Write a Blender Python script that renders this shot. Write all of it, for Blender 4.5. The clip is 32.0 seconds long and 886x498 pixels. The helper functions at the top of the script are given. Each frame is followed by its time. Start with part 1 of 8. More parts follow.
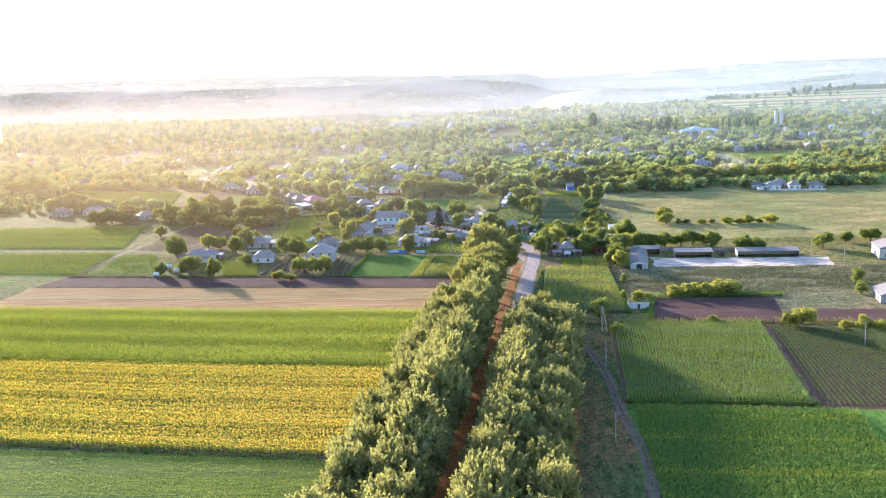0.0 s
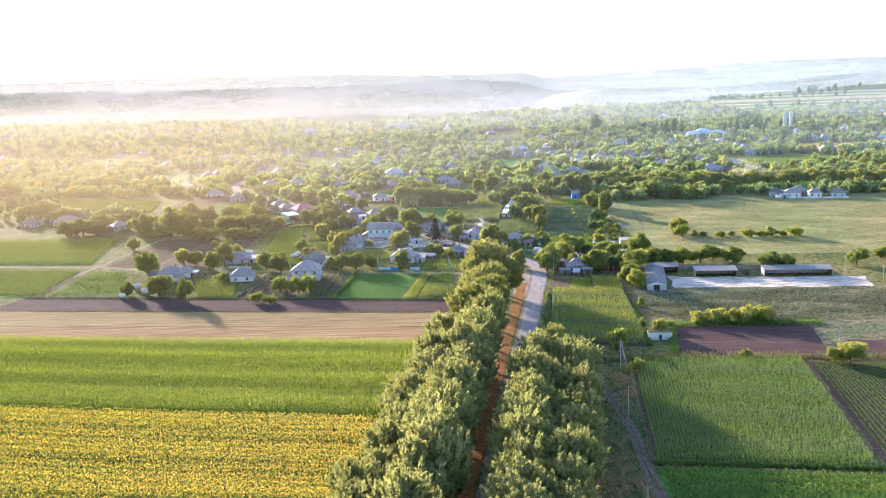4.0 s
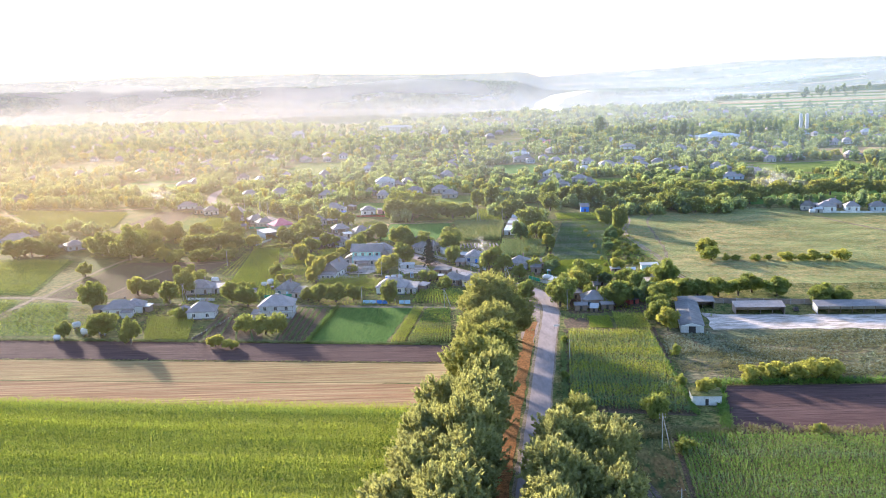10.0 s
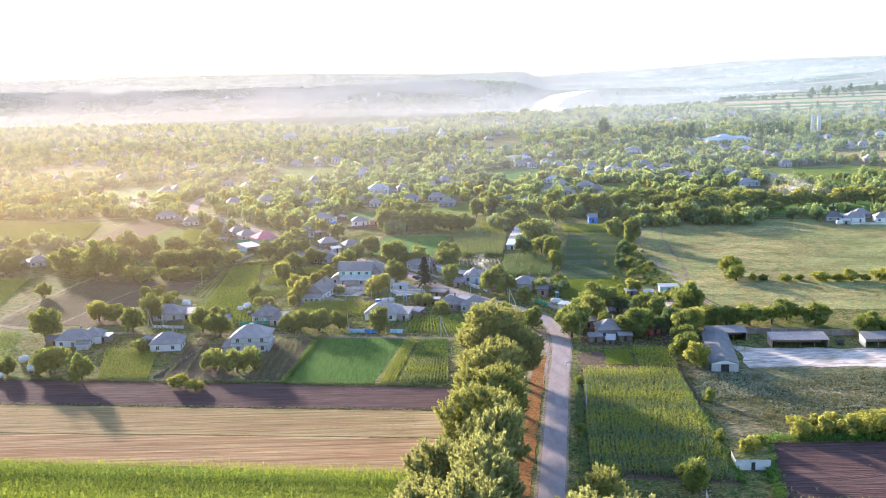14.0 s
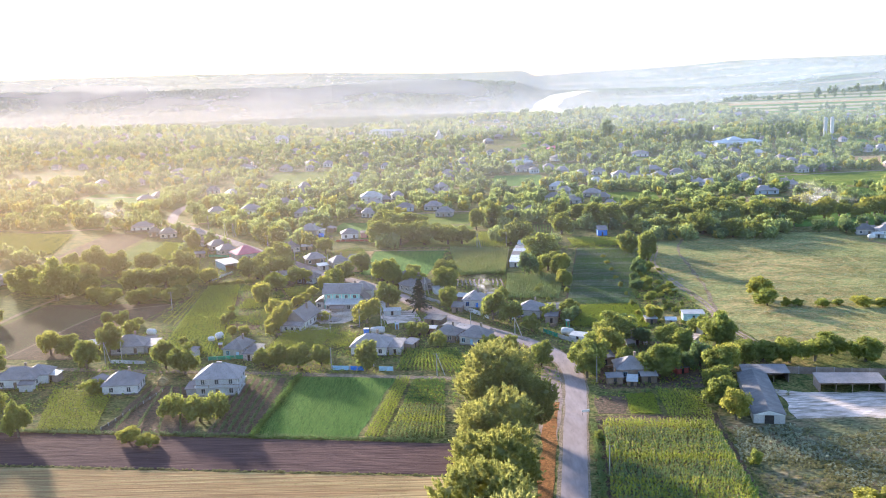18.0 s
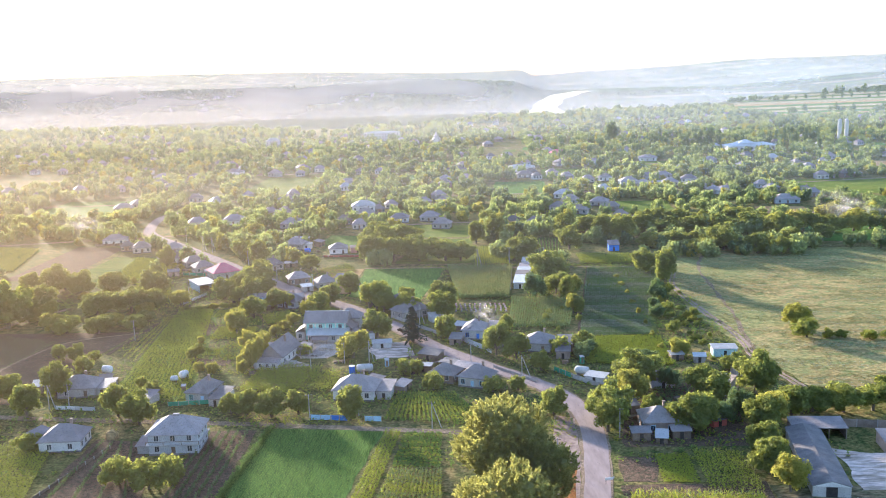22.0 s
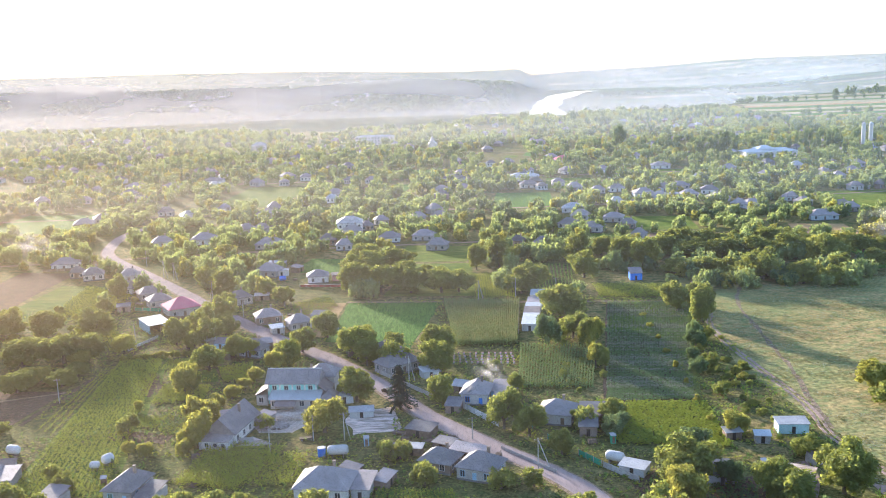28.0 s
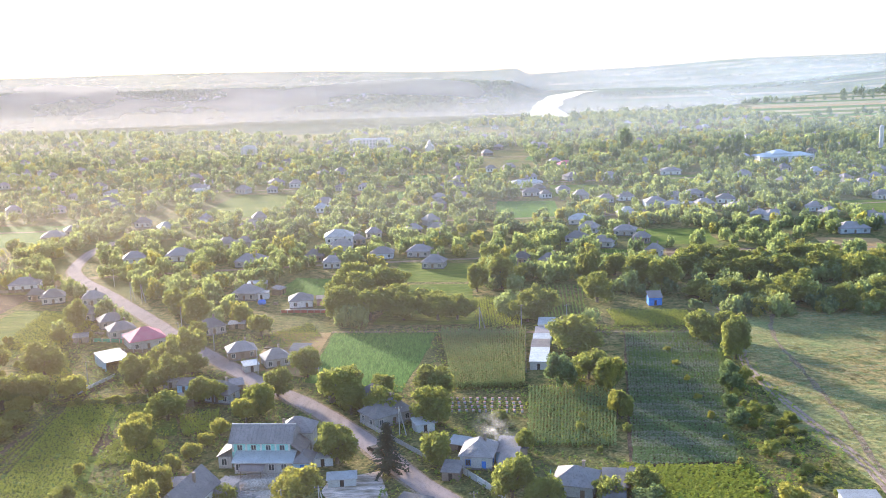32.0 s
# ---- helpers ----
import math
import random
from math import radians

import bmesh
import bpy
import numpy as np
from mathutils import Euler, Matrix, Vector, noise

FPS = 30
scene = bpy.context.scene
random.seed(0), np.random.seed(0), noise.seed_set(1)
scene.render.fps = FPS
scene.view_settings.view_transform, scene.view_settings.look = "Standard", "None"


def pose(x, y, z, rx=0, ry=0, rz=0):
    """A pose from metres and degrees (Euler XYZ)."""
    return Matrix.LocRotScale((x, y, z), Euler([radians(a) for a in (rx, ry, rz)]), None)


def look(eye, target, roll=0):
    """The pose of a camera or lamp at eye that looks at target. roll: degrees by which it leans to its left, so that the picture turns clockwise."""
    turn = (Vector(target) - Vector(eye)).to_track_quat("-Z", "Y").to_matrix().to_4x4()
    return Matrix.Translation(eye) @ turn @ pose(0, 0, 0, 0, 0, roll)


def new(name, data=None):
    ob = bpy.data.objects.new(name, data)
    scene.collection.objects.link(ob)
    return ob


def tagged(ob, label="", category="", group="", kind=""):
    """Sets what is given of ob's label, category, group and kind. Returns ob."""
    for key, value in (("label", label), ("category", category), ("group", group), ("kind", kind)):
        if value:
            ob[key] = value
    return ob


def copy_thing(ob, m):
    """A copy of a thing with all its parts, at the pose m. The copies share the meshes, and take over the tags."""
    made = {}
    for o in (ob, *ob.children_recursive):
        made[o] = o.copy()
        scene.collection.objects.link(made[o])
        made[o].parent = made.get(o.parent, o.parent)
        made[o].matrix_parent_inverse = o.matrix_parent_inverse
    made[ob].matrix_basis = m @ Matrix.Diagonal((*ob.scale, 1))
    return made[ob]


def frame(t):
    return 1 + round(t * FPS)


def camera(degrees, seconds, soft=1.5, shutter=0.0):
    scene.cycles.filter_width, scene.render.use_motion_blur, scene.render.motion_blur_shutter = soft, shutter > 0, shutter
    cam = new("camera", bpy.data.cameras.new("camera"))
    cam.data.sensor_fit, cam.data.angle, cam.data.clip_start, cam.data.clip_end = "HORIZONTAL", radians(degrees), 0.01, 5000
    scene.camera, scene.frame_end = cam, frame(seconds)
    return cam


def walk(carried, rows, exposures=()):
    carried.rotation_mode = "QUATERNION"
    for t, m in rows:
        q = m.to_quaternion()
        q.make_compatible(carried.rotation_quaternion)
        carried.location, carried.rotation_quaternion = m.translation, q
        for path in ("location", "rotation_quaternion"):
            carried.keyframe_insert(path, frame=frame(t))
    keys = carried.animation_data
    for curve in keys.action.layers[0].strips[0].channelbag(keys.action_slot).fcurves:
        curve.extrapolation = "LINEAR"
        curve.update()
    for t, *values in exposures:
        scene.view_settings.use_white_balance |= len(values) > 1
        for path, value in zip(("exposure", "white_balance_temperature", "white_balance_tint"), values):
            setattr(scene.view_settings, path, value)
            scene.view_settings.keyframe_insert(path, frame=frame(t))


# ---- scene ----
cam = camera(48.5, 32.0, 1.0)
EXPOSURE, KELVIN, TINT, SKY, SUN = 2.58, 5250, 18, 0.092, 3.65

# the flight: straight ahead at about 100 m, sinking a little
PATH = []
for k in range(17):
    u = k / 16
    v = u * (1 - u)
    PATH.append((32 * u, pose(-3.26 * v, 360.06 * u + 7.44 * v, 100 - 3.41 * u - 1.67 * v,
                              78.943 - 0.186 * u, 0, 1.489 - 0.963 * u - 0.219 * v) @ pose(0, 0, 0, 0, 0, -1.933)))
walk(cam, PATH, exposures=[(0, EXPOSURE, KELVIN, TINT), (32, EXPOSURE - 0.19, KELVIN, TINT)])

# ---- light: low sun ahead and to one side, hazy morning ----
SUN_SIDE, SUN_UP = 31.0, 10.5
world = bpy.data.worlds.new("sky")
scene.world = world
world.use_nodes = True
wn = world.node_tree
sky = wn.nodes.new("ShaderNodeTexSky")
sky.sky_type, sky.sun_disc = 'NISHITA', False
sky.sun_elevation, sky.sun_rotation = radians(SUN_UP), radians(-SUN_SIDE)
sky.air_density, sky.dust_density, sky.ozone_density = 1.0, 0.8, 1.0
wn.links.new(sky.outputs[0], wn.nodes["Background"].inputs[0])
wn.nodes["Background"].inputs[1].default_value = SKY
sun = new("sun", bpy.data.lights.new("sun", 'SUN'))
sun.data.energy, sun.data.angle, sun.data.color = SUN, radians(4.0), (1.0, 0.82, 0.55)
toward = Vector((-math.sin(radians(SUN_SIDE)) * math.cos(radians(SUN_UP)), math.cos(radians(SUN_SIDE)) * math.cos(radians(SUN_UP)), math.sin(radians(SUN_UP))))
sun.matrix_world = look(toward * 900, (0, 0, 0))

# ---- materials ----
def shader(name):
    m = bpy.data.materials.new(name)
    m.use_nodes = True
    return m, m.node_tree.nodes, m.node_tree.links, m.node_tree.nodes["Principled BSDF"]


def tint(n, l, a, b, fac):
    mix = n.new("ShaderNodeMix")
    mix.data_type = 'RGBA'
    for key, c in ((6, a), (7, b)):
        if isinstance(c, tuple):
            mix.inputs[key].default_value = (*c, 1)
        else:
            l.new(c, mix.inputs[key])
    if isinstance(fac, float):
        mix.inputs[0].default_value = fac
    else:
        l.new(fac, mix.inputs[0])
    return mix.outputs[2]


def spread(n, l, value, lo, hi):
    r = n.new("ShaderNodeMapRange")
    r.inputs[1].default_value, r.inputs[2].default_value = lo, hi
    l.new(value, r.inputs[0])
    return r.outputs[0]


def cloud(n, l, scale, stretch=(1, 1, 1), turn=0.0, detail=4.0):
    g = n.new("ShaderNodeNewGeometry")
    mp = n.new("ShaderNodeMapping")
    mp.inputs[2].default_value, mp.inputs[3].default_value = (0, 0, turn), stretch
    l.new(g.outputs[0], mp.inputs[0])
    t = n.new("ShaderNodeTexNoise")
    t.inputs["Scale"].default_value, t.inputs["Detail"].default_value = scale, detail
    l.new(mp.outputs[0], t.inputs["Vector"])
    return t.outputs[0]


def earth(name, base, patch, fleck, big=0.05, small=1.2, stretch=(1, 1, 1), turn=0.0, bump=0.3, rough=0.95, speckle=0.4):
    """Ground of any kind: a base colour, wide patches and fine flecks."""
    m, n, l, p = shader(name)
    wide = spread(n, l, cloud(n, l, big, stretch, turn), 0.38, 0.62)
    fine = spread(n, l, cloud(n, l, small, stretch, turn, 6.0), 0.42, 0.66)
    c = tint(n, l, tint(n, l, base, patch, wide), fleck, fine)
    hsv = n.new("ShaderNodeHueSaturation")
    grain = n.new("ShaderNodeMapRange")
    grain.inputs[1].default_value, grain.inputs[2].default_value, grain.inputs[3].default_value, grain.inputs[4].default_value = 0.3, 0.7, 1 - speckle, 1 + speckle
    l.new(cloud(n, l, small * 3.3, stretch, turn, 3.0), grain.inputs[0])
    l.new(grain.outputs[0], hsv.inputs["Value"])
    l.new(c, hsv.inputs["Color"])
    l.new(hsv.outputs[0], p.inputs["Base Color"])
    p.inputs["Roughness"].default_value = rough
    p.inputs["Specular IOR Level"].default_value = 0.02
    b = n.new("ShaderNodeBump")
    b.inputs[0].default_value, b.inputs[1].default_value = bump, 0.3
    l.new(cloud(n, l, small * 2.2, stretch, turn, 6.0), b.inputs["Height"])
    l.new(b.outputs[0], p.inputs["Normal"])
    return m


def leafage(name, dark, light, glow=0.35, each=0.5):
    """Leaves: part of the light passes through; colour varies leaf by leaf and plant by plant."""
    dark, light = ((c[0], c[1], c[2] * 1.3 + 0.006) for c in (dark, light))
    m, n, l, p = shader(name)
    n.remove(p)
    g = n.new("ShaderNodeNewGeometry")
    o = n.new("ShaderNodeObjectInfo")
    add = n.new("ShaderNodeMath")
    add.operation = 'MULTIPLY_ADD'
    add.inputs[1].default_value = each
    l.new(g.outputs["Random Per Island"], add.inputs[0])
    half = n.new("ShaderNodeMath")
    half.operation = 'MULTIPLY'
    half.inputs[1].default_value = 1 - each
    l.new(o.outputs["Random"], half.inputs[0])
    l.new(half.outputs[0], add.inputs[2])
    c = tint(n, l, dark, light, add.outputs[0])
    d, t, mx = n.new("ShaderNodeBsdfDiffuse"), n.new("ShaderNodeBsdfTranslucent"), n.new("ShaderNodeMixShader")
    warm = tint(n, l, c, (light[0] * 1.4, light[1] * 1.35, light[2] * 0.6), 0.5)
    l.new(c, d.inputs[0])
    l.new(warm, t.inputs[0])
    mx.inputs[0].default_value = glow
    l.new(d.outputs[0], mx.inputs[1])
    l.new(t.outputs[0], mx.inputs[2])
    gl, mg = n.new("ShaderNodeBsdfGlossy"), n.new("ShaderNodeMixShader")
    gl.inputs["Roughness"].default_value = 0.5
    gl.inputs[0].default_value = (1, 1, 1, 1)
    mg.inputs[0].default_value = 0.006
    l.new(mx.outputs[0], mg.inputs[1])
    l.new(gl.outputs[0], mg.inputs[2])
    l.new(mg.outputs[0], n["Material Output"].inputs[0])
    return m


def coat(name, a, b, scale=0.6, rough=0.8, metal=0.0, vary=0.25, bump=0.1, ribs=0.0):
    """Walls, roofs, boards: two tones in patches, weathering, a little change from thing to thing; ribs: corrugation per metre."""
    m, n, l, p = shader(name)
    o = n.new("ShaderNodeObjectInfo")
    tc = n.new("ShaderNodeTexCoord")
    t = n.new("ShaderNodeTexNoise")
    t.inputs["Scale"].default_value, t.inputs["Detail"].default_value = scale, 6
    l.new(tc.outputs["Object"], t.inputs["Vector"])
    c = tint(n, l, a, b, spread(n, l, t.outputs[0], 0.35, 0.65))
    t2 = n.new("ShaderNodeTexNoise")
    t2.inputs["Scale"].default_value, t2.inputs["Detail"].default_value = scale * 7, 4
    l.new(tc.outputs["Object"], t2.inputs["Vector"])
    worn = tuple(x * 0.55 for x in a)
    c = tint(n, l, c, worn, spread(n, l, t2.outputs[0], 0.52, 0.85))
    hsv = n.new("ShaderNodeHueSaturation")
    mr = n.new("ShaderNodeMapRange")
    mr.inputs[3].default_value, mr.inputs[4].default_value = 1 - vary, 1 + vary * 0.6
    l.new(o.outputs["Random"], mr.inputs[0])
    l.new(mr.outputs[0], hsv.inputs["Value"])
    l.new(c, hsv.inputs["Color"])
    l.new(hsv.outputs[0], p.inputs["Base Color"])
    p.inputs["Roughness"].default_value, p.inputs["Metallic"].default_value = rough, metal
    p.inputs["Specular IOR Level"].default_value = 0.5 if rough < 0.2 else 0.2
    bp = n.new("ShaderNodeBump")
    bp.inputs[0].default_value, bp.inputs[1].default_value = bump, 0.05
    h = t2.outputs[0]
    if ribs:
        w = n.new("ShaderNodeTexWave")
        w.inputs["Scale"].default_value = ribs
        l.new(tc.outputs["Object"], w.inputs["Vector"])
        h = w.outputs["Fac"]
    l.new(h, bp.inputs["Height"])
    l.new(bp.outputs[0], p.inputs["Normal"])
    return m


TURN = radians(8)
GRASS = earth("rough_grass", (0.15, 0.148, 0.046), (0.25, 0.19, 0.075), (0.068, 0.088, 0.025), 0.045, 0.4, bump=0.9, speckle=0.55)
MEADOW = earth("dry_meadow", (0.30, 0.275, 0.104), (0.41, 0.30, 0.128), (0.205, 0.23, 0.085), 0.022, 0.3, (0.8, 1.1, 1), 0.12, 0.9, speckle=0.35)
STUBBLE = earth("stubble", (0.37, 0.205, 0.10), (0.29, 0.155, 0.075), (0.47, 0.315, 0.155), 0.06, 0.5, (0.035, 1.6, 1), -TURN, 0.5)
HAY = earth("mown_grass", (0.37, 0.245, 0.11), (0.32, 0.195, 0.09), (0.42, 0.305, 0.14), 0.06, 0.5, (0.035, 1.6, 1), -TURN, 0.5)
PLOUGH = earth("ploughed_soil", (0.105, 0.062, 0.055), (0.125, 0.076, 0.066), (0.08, 0.047, 0.041), 0.05, 0.5, (0.06, 2.2, 1), -TURN, 0.9, speckle=0.35)
SOIL = earth("garden_soil", (0.15, 0.094, 0.064), (0.195, 0.128, 0.084), (0.08, 0.072, 0.042), 0.2, 1.0, bump=0.8, speckle=0.5)
TURF = earth("green_crop", (0.10, 0.18, 0.034), (0.13, 0.205, 0.043), (0.068, 0.13, 0.023), 0.06, 0.9, (1, 0.12, 1), TURN, 0.5)
CLOVER = earth("low_green_crop", (0.12, 0.165, 0.025), (0.19, 0.205, 0.04), (0.075, 0.12, 0.018), 0.05, 0.6, (0.1, 1.5, 1), -TURN, 0.5)
ASPHALT = earth("worn_asphalt", (0.33, 0.262, 0.24), (0.365, 0.29, 0.262), (0.29, 0.228, 0.208), 0.03, 0.4, (1, 0.25, 1), -TURN, 0.05, speckle=0.08)
DIRT = earth("dry_dirt", (0.27, 0.195, 0.13), (0.34, 0.25, 0.165), (0.18, 0.14, 0.085), 0.15, 1.0)
CLAY = earth("bare_clay", (0.34, 0.245, 0.195), (0.40, 0.30, 0.24), (0.26, 0.185, 0.145), 0.2, 0.8, speckle=0.15)
RUTS = earth("deep_wheel_ruts", (0.17, 0.12, 0.095), (0.21, 0.15, 0.12), (0.12, 0.085, 0.065), 0.2, 1.0, speckle=0.3)
MUD = earth("dark_ruts", (0.155, 0.115, 0.085), (0.20, 0.15, 0.11), (0.11, 0.08, 0.06), 0.2, 1.0)
RUST = earth("leaf_litter", (0.30, 0.125, 0.04), (0.36, 0.17, 0.06), (0.17, 0.085, 0.03), 0.15, 1.0)
CONCRETE = earth("pale_yard", (0.72, 0.585, 0.50), (0.60, 0.475, 0.40), (0.30, 0.235, 0.17), 0.12, 0.4, (0.35, 1.5, 1), 0.1, 0.5, speckle=0.3)
PASTURE = earth("weedy_pasture", (0.155, 0.15, 0.078), (0.24, 0.175, 0.098), (0.088, 0.10, 0.048), 0.05, 0.3, (0.7, 1.1, 1), 0.1, 1.0, speckle=0.6)
WASTE = earth("dry_roadside_strip", (0.105, 0.12, 0.042), (0.23, 0.13, 0.055), (0.055, 0.075, 0.024), 0.05, 0.4, (1, 0.4, 1), -TURN, 0.8)
PALE = earth("pale_straw_strip", (0.34, 0.285, 0.15), (0.28, 0.25, 0.12), (0.40, 0.335, 0.18), 0.01, 0.05, (0.1, 1.5, 1), 0.05, 0.1, speckle=0.15)
RUBBLE = earth("sand_heap", (0.52, 0.43, 0.36), (0.60, 0.51, 0.43), (0.34, 0.285, 0.235), 0.4, 2.0)
STONES = earth("broken_stones", (0.42, 0.38, 0.36), (0.50, 0.46, 0.43), (0.26, 0.23, 0.21), 0.5, 2.5, speckle=0.3)
FARLAND = earth("far_fields", (0.075, 0.11, 0.03), (0.16, 0.15, 0.06), (0.05, 0.08, 0.025), 0.004, 0.02, (0.5, 1.5, 1), 0.3, 0.2)

LEAF_POPLAR = leafage("poplar_leaves", (0.165, 0.168, 0.052), (0.34, 0.33, 0.098), 0.48)
LEAF_OLD = leafage("old_poplar_leaves", (0.155, 0.162, 0.042), (0.34, 0.33, 0.082), 0.52)
LEAF_GREEN = leafage("walnut_leaves", (0.155, 0.18, 0.04), (0.275, 0.295, 0.05), 0.55)
LEAF_DARK = leafage("dark_leaves", (0.10, 0.145, 0.05), (0.19, 0.245, 0.076), 0.5)
LEAF_YELLOW = leafage("yellowing_leaves", (0.235, 0.235, 0.042), (0.37, 0.355, 0.06), 0.58)
LEAF_MAIZE = leafage("maize_leaves", (0.105, 0.165, 0.05), (0.25, 0.325, 0.10), 0.45, 1.0)
LEAF_VILLAGE = leafage("village_leaves", (0.165, 0.215, 0.068), (0.30, 0.345, 0.10), 0.54)
LEAF_SPRUCE = leafage("spruce_needles", (0.028, 0.042, 0.024), (0.055, 0.075, 0.036), 0.15)
LEAF_CORN = leafage("corn_leaves", (0.20, 0.245, 0.025), (0.44, 0.46, 0.045), 0.5, 1.0)
LEAF_LIME = leafage("sunlit_corn_leaves", (0.265, 0.31, 0.026), (0.43, 0.455, 0.045), 0.52, 1.0)
LEAF_DRY = leafage("ripening_corn_leaves", (0.115, 0.165, 0.045), (0.27, 0.315, 0.085), 0.45, 1.0)
LEAF_DEEP = leafage("deep_green_crop_leaves", (0.085, 0.15, 0.022), (0.24, 0.335, 0.05), 0.47, 1.0)
LEAF_STRAW = leafage("dry_grass_blades", (0.13, 0.14, 0.038), (0.32, 0.27, 0.085), 0.42, 1.0)
STRAW_RED = leafage("stubble_straw", (0.19, 0.10, 0.04), (0.34, 0.20, 0.085), 0.3, 1.0)
LEAF_SAGE = leafage("pale_weed_leaves", (0.22, 0.235, 0.115), (0.39, 0.40, 0.22), 0.45, 1.0)
TASSEL = leafage("corn_tassels", (0.22, 0.19, 0.06), (0.34, 0.28, 0.10), 0.3, 1.0)
PETAL = leafage("sunflower_heads", (0.68, 0.42, 0.03), (0.82, 0.56, 0.06), 0.35, 1.0)
BARK = coat("bark", (0.12, 0.09, 0.06), (0.2, 0.16, 0.12), 2.0, 0.9)

SLATE = coat("weathered_slate_sheets", (0.265, 0.23, 0.222), (0.345, 0.298, 0.285), 0.35, 0.75, 0, 0.3, 0.35, 1.4)
SLATE_DARK = coat("old_dark_slate", (0.165, 0.148, 0.142), (0.235, 0.21, 0.20), 0.4, 0.8, 0, 0.3, 0.35, 1.4)
BROWN = coat("rusty_brown_sheet", (0.23, 0.185, 0.17), (0.30, 0.24, 0.215), 0.5, 0.75, 0, 0.1, 0.3, 1.4)
ZINC = coat("bright_zinc_sheet", (0.50, 0.50, 0.49), (0.60, 0.60, 0.585), 0.4, 0.5, 0.1, 0.1, 0.2, 1.4)
TIN = coat("zinc_sheet", (0.40, 0.39, 0.38), (0.50, 0.485, 0.47), 0.4, 0.6, 0.1, 0.15, 0.2, 1.4)
PINK = coat("pink_painted_sheet", (0.66, 0.15, 0.23), (0.74, 0.24, 0.31), 0.4, 0.8)
WHITE = coat("whitewash", (0.56, 0.54, 0.515), (0.67, 0.645, 0.615), 0.5, 0.85, 0, 0.2)
GREYWASH = coat("pale_grey_wash", (0.47, 0.465, 0.47), (0.56, 0.55, 0.55), 0.5, 0.85, 0, 0.1)
CREAM = coat("grey_plaster", (0.35, 0.33, 0.31), (0.45, 0.42, 0.39), 0.5, 0.85, 0, 0.25)
BRICK = coat("brown_masonry", (0.26, 0.19, 0.145), (0.33, 0.25, 0.20), 0.8, 0.85)
MINT = coat("mint_paint", (0.30, 0.60, 0.55), (0.38, 0.66, 0.60), 0.5, 0.6, 0, 0.1)
PALEBLUE = coat("pale_blue_sheet", (0.61, 0.62, 0.625), (0.67, 0.68, 0.68), 0.4, 0.55, 0, 0.1)
SKYBLUE = coat("pale_blue_paint", (0.32, 0.50, 0.68), (0.40, 0.58, 0.72), 0.5, 0.6, 0, 0.1)
BLUE = coat("bright_blue_paint", (0.03, 0.16, 0.60), (0.05, 0.22, 0.66), 0.5, 0.55, 0, 0.1)
TURQ = coat("turquoise_paint", (0.40, 0.56, 0.55), (0.50, 0.64, 0.62), 0.4, 0.6, 0, 0.1)
FADED = coat("faded_blue_wash", (0.36, 0.40, 0.44), (0.46, 0.49, 0.52), 0.5, 0.85, 0, 0.2)
ROSE = coat("rose_plaster", (0.55, 0.27, 0.27), (0.62, 0.34, 0.33), 0.5, 0.8, 0, 0.1)
GREENP = coat("green_paint", (0.03, 0.28, 0.16), (0.05, 0.34, 0.20), 0.5, 0.6)
REDP = coat("red_brown_paint", (0.36, 0.07, 0.05), (0.42, 0.11, 0.08), 0.5, 0.6)
WOOD = coat("old_boards", (0.17, 0.12, 0.085), (0.25, 0.185, 0.13), 1.0, 0.85)
POLE = coat("concrete_post", (0.36, 0.34, 0.315), (0.44, 0.415, 0.39), 1.0, 0.8, 0, 0.15)
DARK = coat("dark_inside", (0.035, 0.03, 0.028), (0.06, 0.05, 0.045), 1.0, 0.9)
GLASS = coat("window_glass", (0.04, 0.05, 0.06), (0.06, 0.07, 0.08), 1.0, 0.08, 0, 0.2, 0.0)


# ---- builders ----
def smooth(a, b, x):
    t = min(1, max(0, (x - a) / (b - a)))
    return t * t * (3 - 2 * t)


def height(x, y):
    """The land: flat under the village, a river valley behind it, wooded banks and low ridges beyond."""
    edge = plateau_edge(x)
    bank = smooth(-700, 100, x)
    z = -34 * smooth(edge, edge + 240, y) * (1 - 0.9 * smooth(900, 1600, x))
    z += 36 * smooth(2980 - 420 * bank, 3480 - 420 * bank, y) * (1 - smooth(120, 190, x - 0.08 * (y - 2500)))
    z += 13 * math.exp(-((x + 40) / 170) ** 2 - ((y - 3150) / 330) ** 2) + 9 * smooth(900, 1500, -x) * smooth(3100, 3500, y)
    z += 24 * smooth(3700, 5200, y) * smooth(150, 900, x) + smooth(4000, 5500, y) * (4 + 28 * smooth(-100, 900, -x))
    return z


def plateau_edge(x):
    return 1740 + 0.16 * (x + 400) * (x > -400) - 0.2 * (x + 400) * (x < -400) + 0.85 * (x - 360) * (x > 360) + 14 * math.sin(x / 90) - 150 * math.exp(-((x + 130) / 230) ** 2)


def mesh_of(name, verts, faces, *mats):
    me = bpy.data.meshes.new(name)
    me.from_pydata(verts, [], faces)
    for m in mats:
        me.materials.append(m)
    me.update()
    return me


def part(name, bm, material, parent, label=""):
    me = bpy.data.meshes.new(name)
    bm.to_mesh(me)
    bm.free()
    me.materials.append(material)
    ob = new(name, me)
    ob.parent = parent
    return tagged(ob, label)


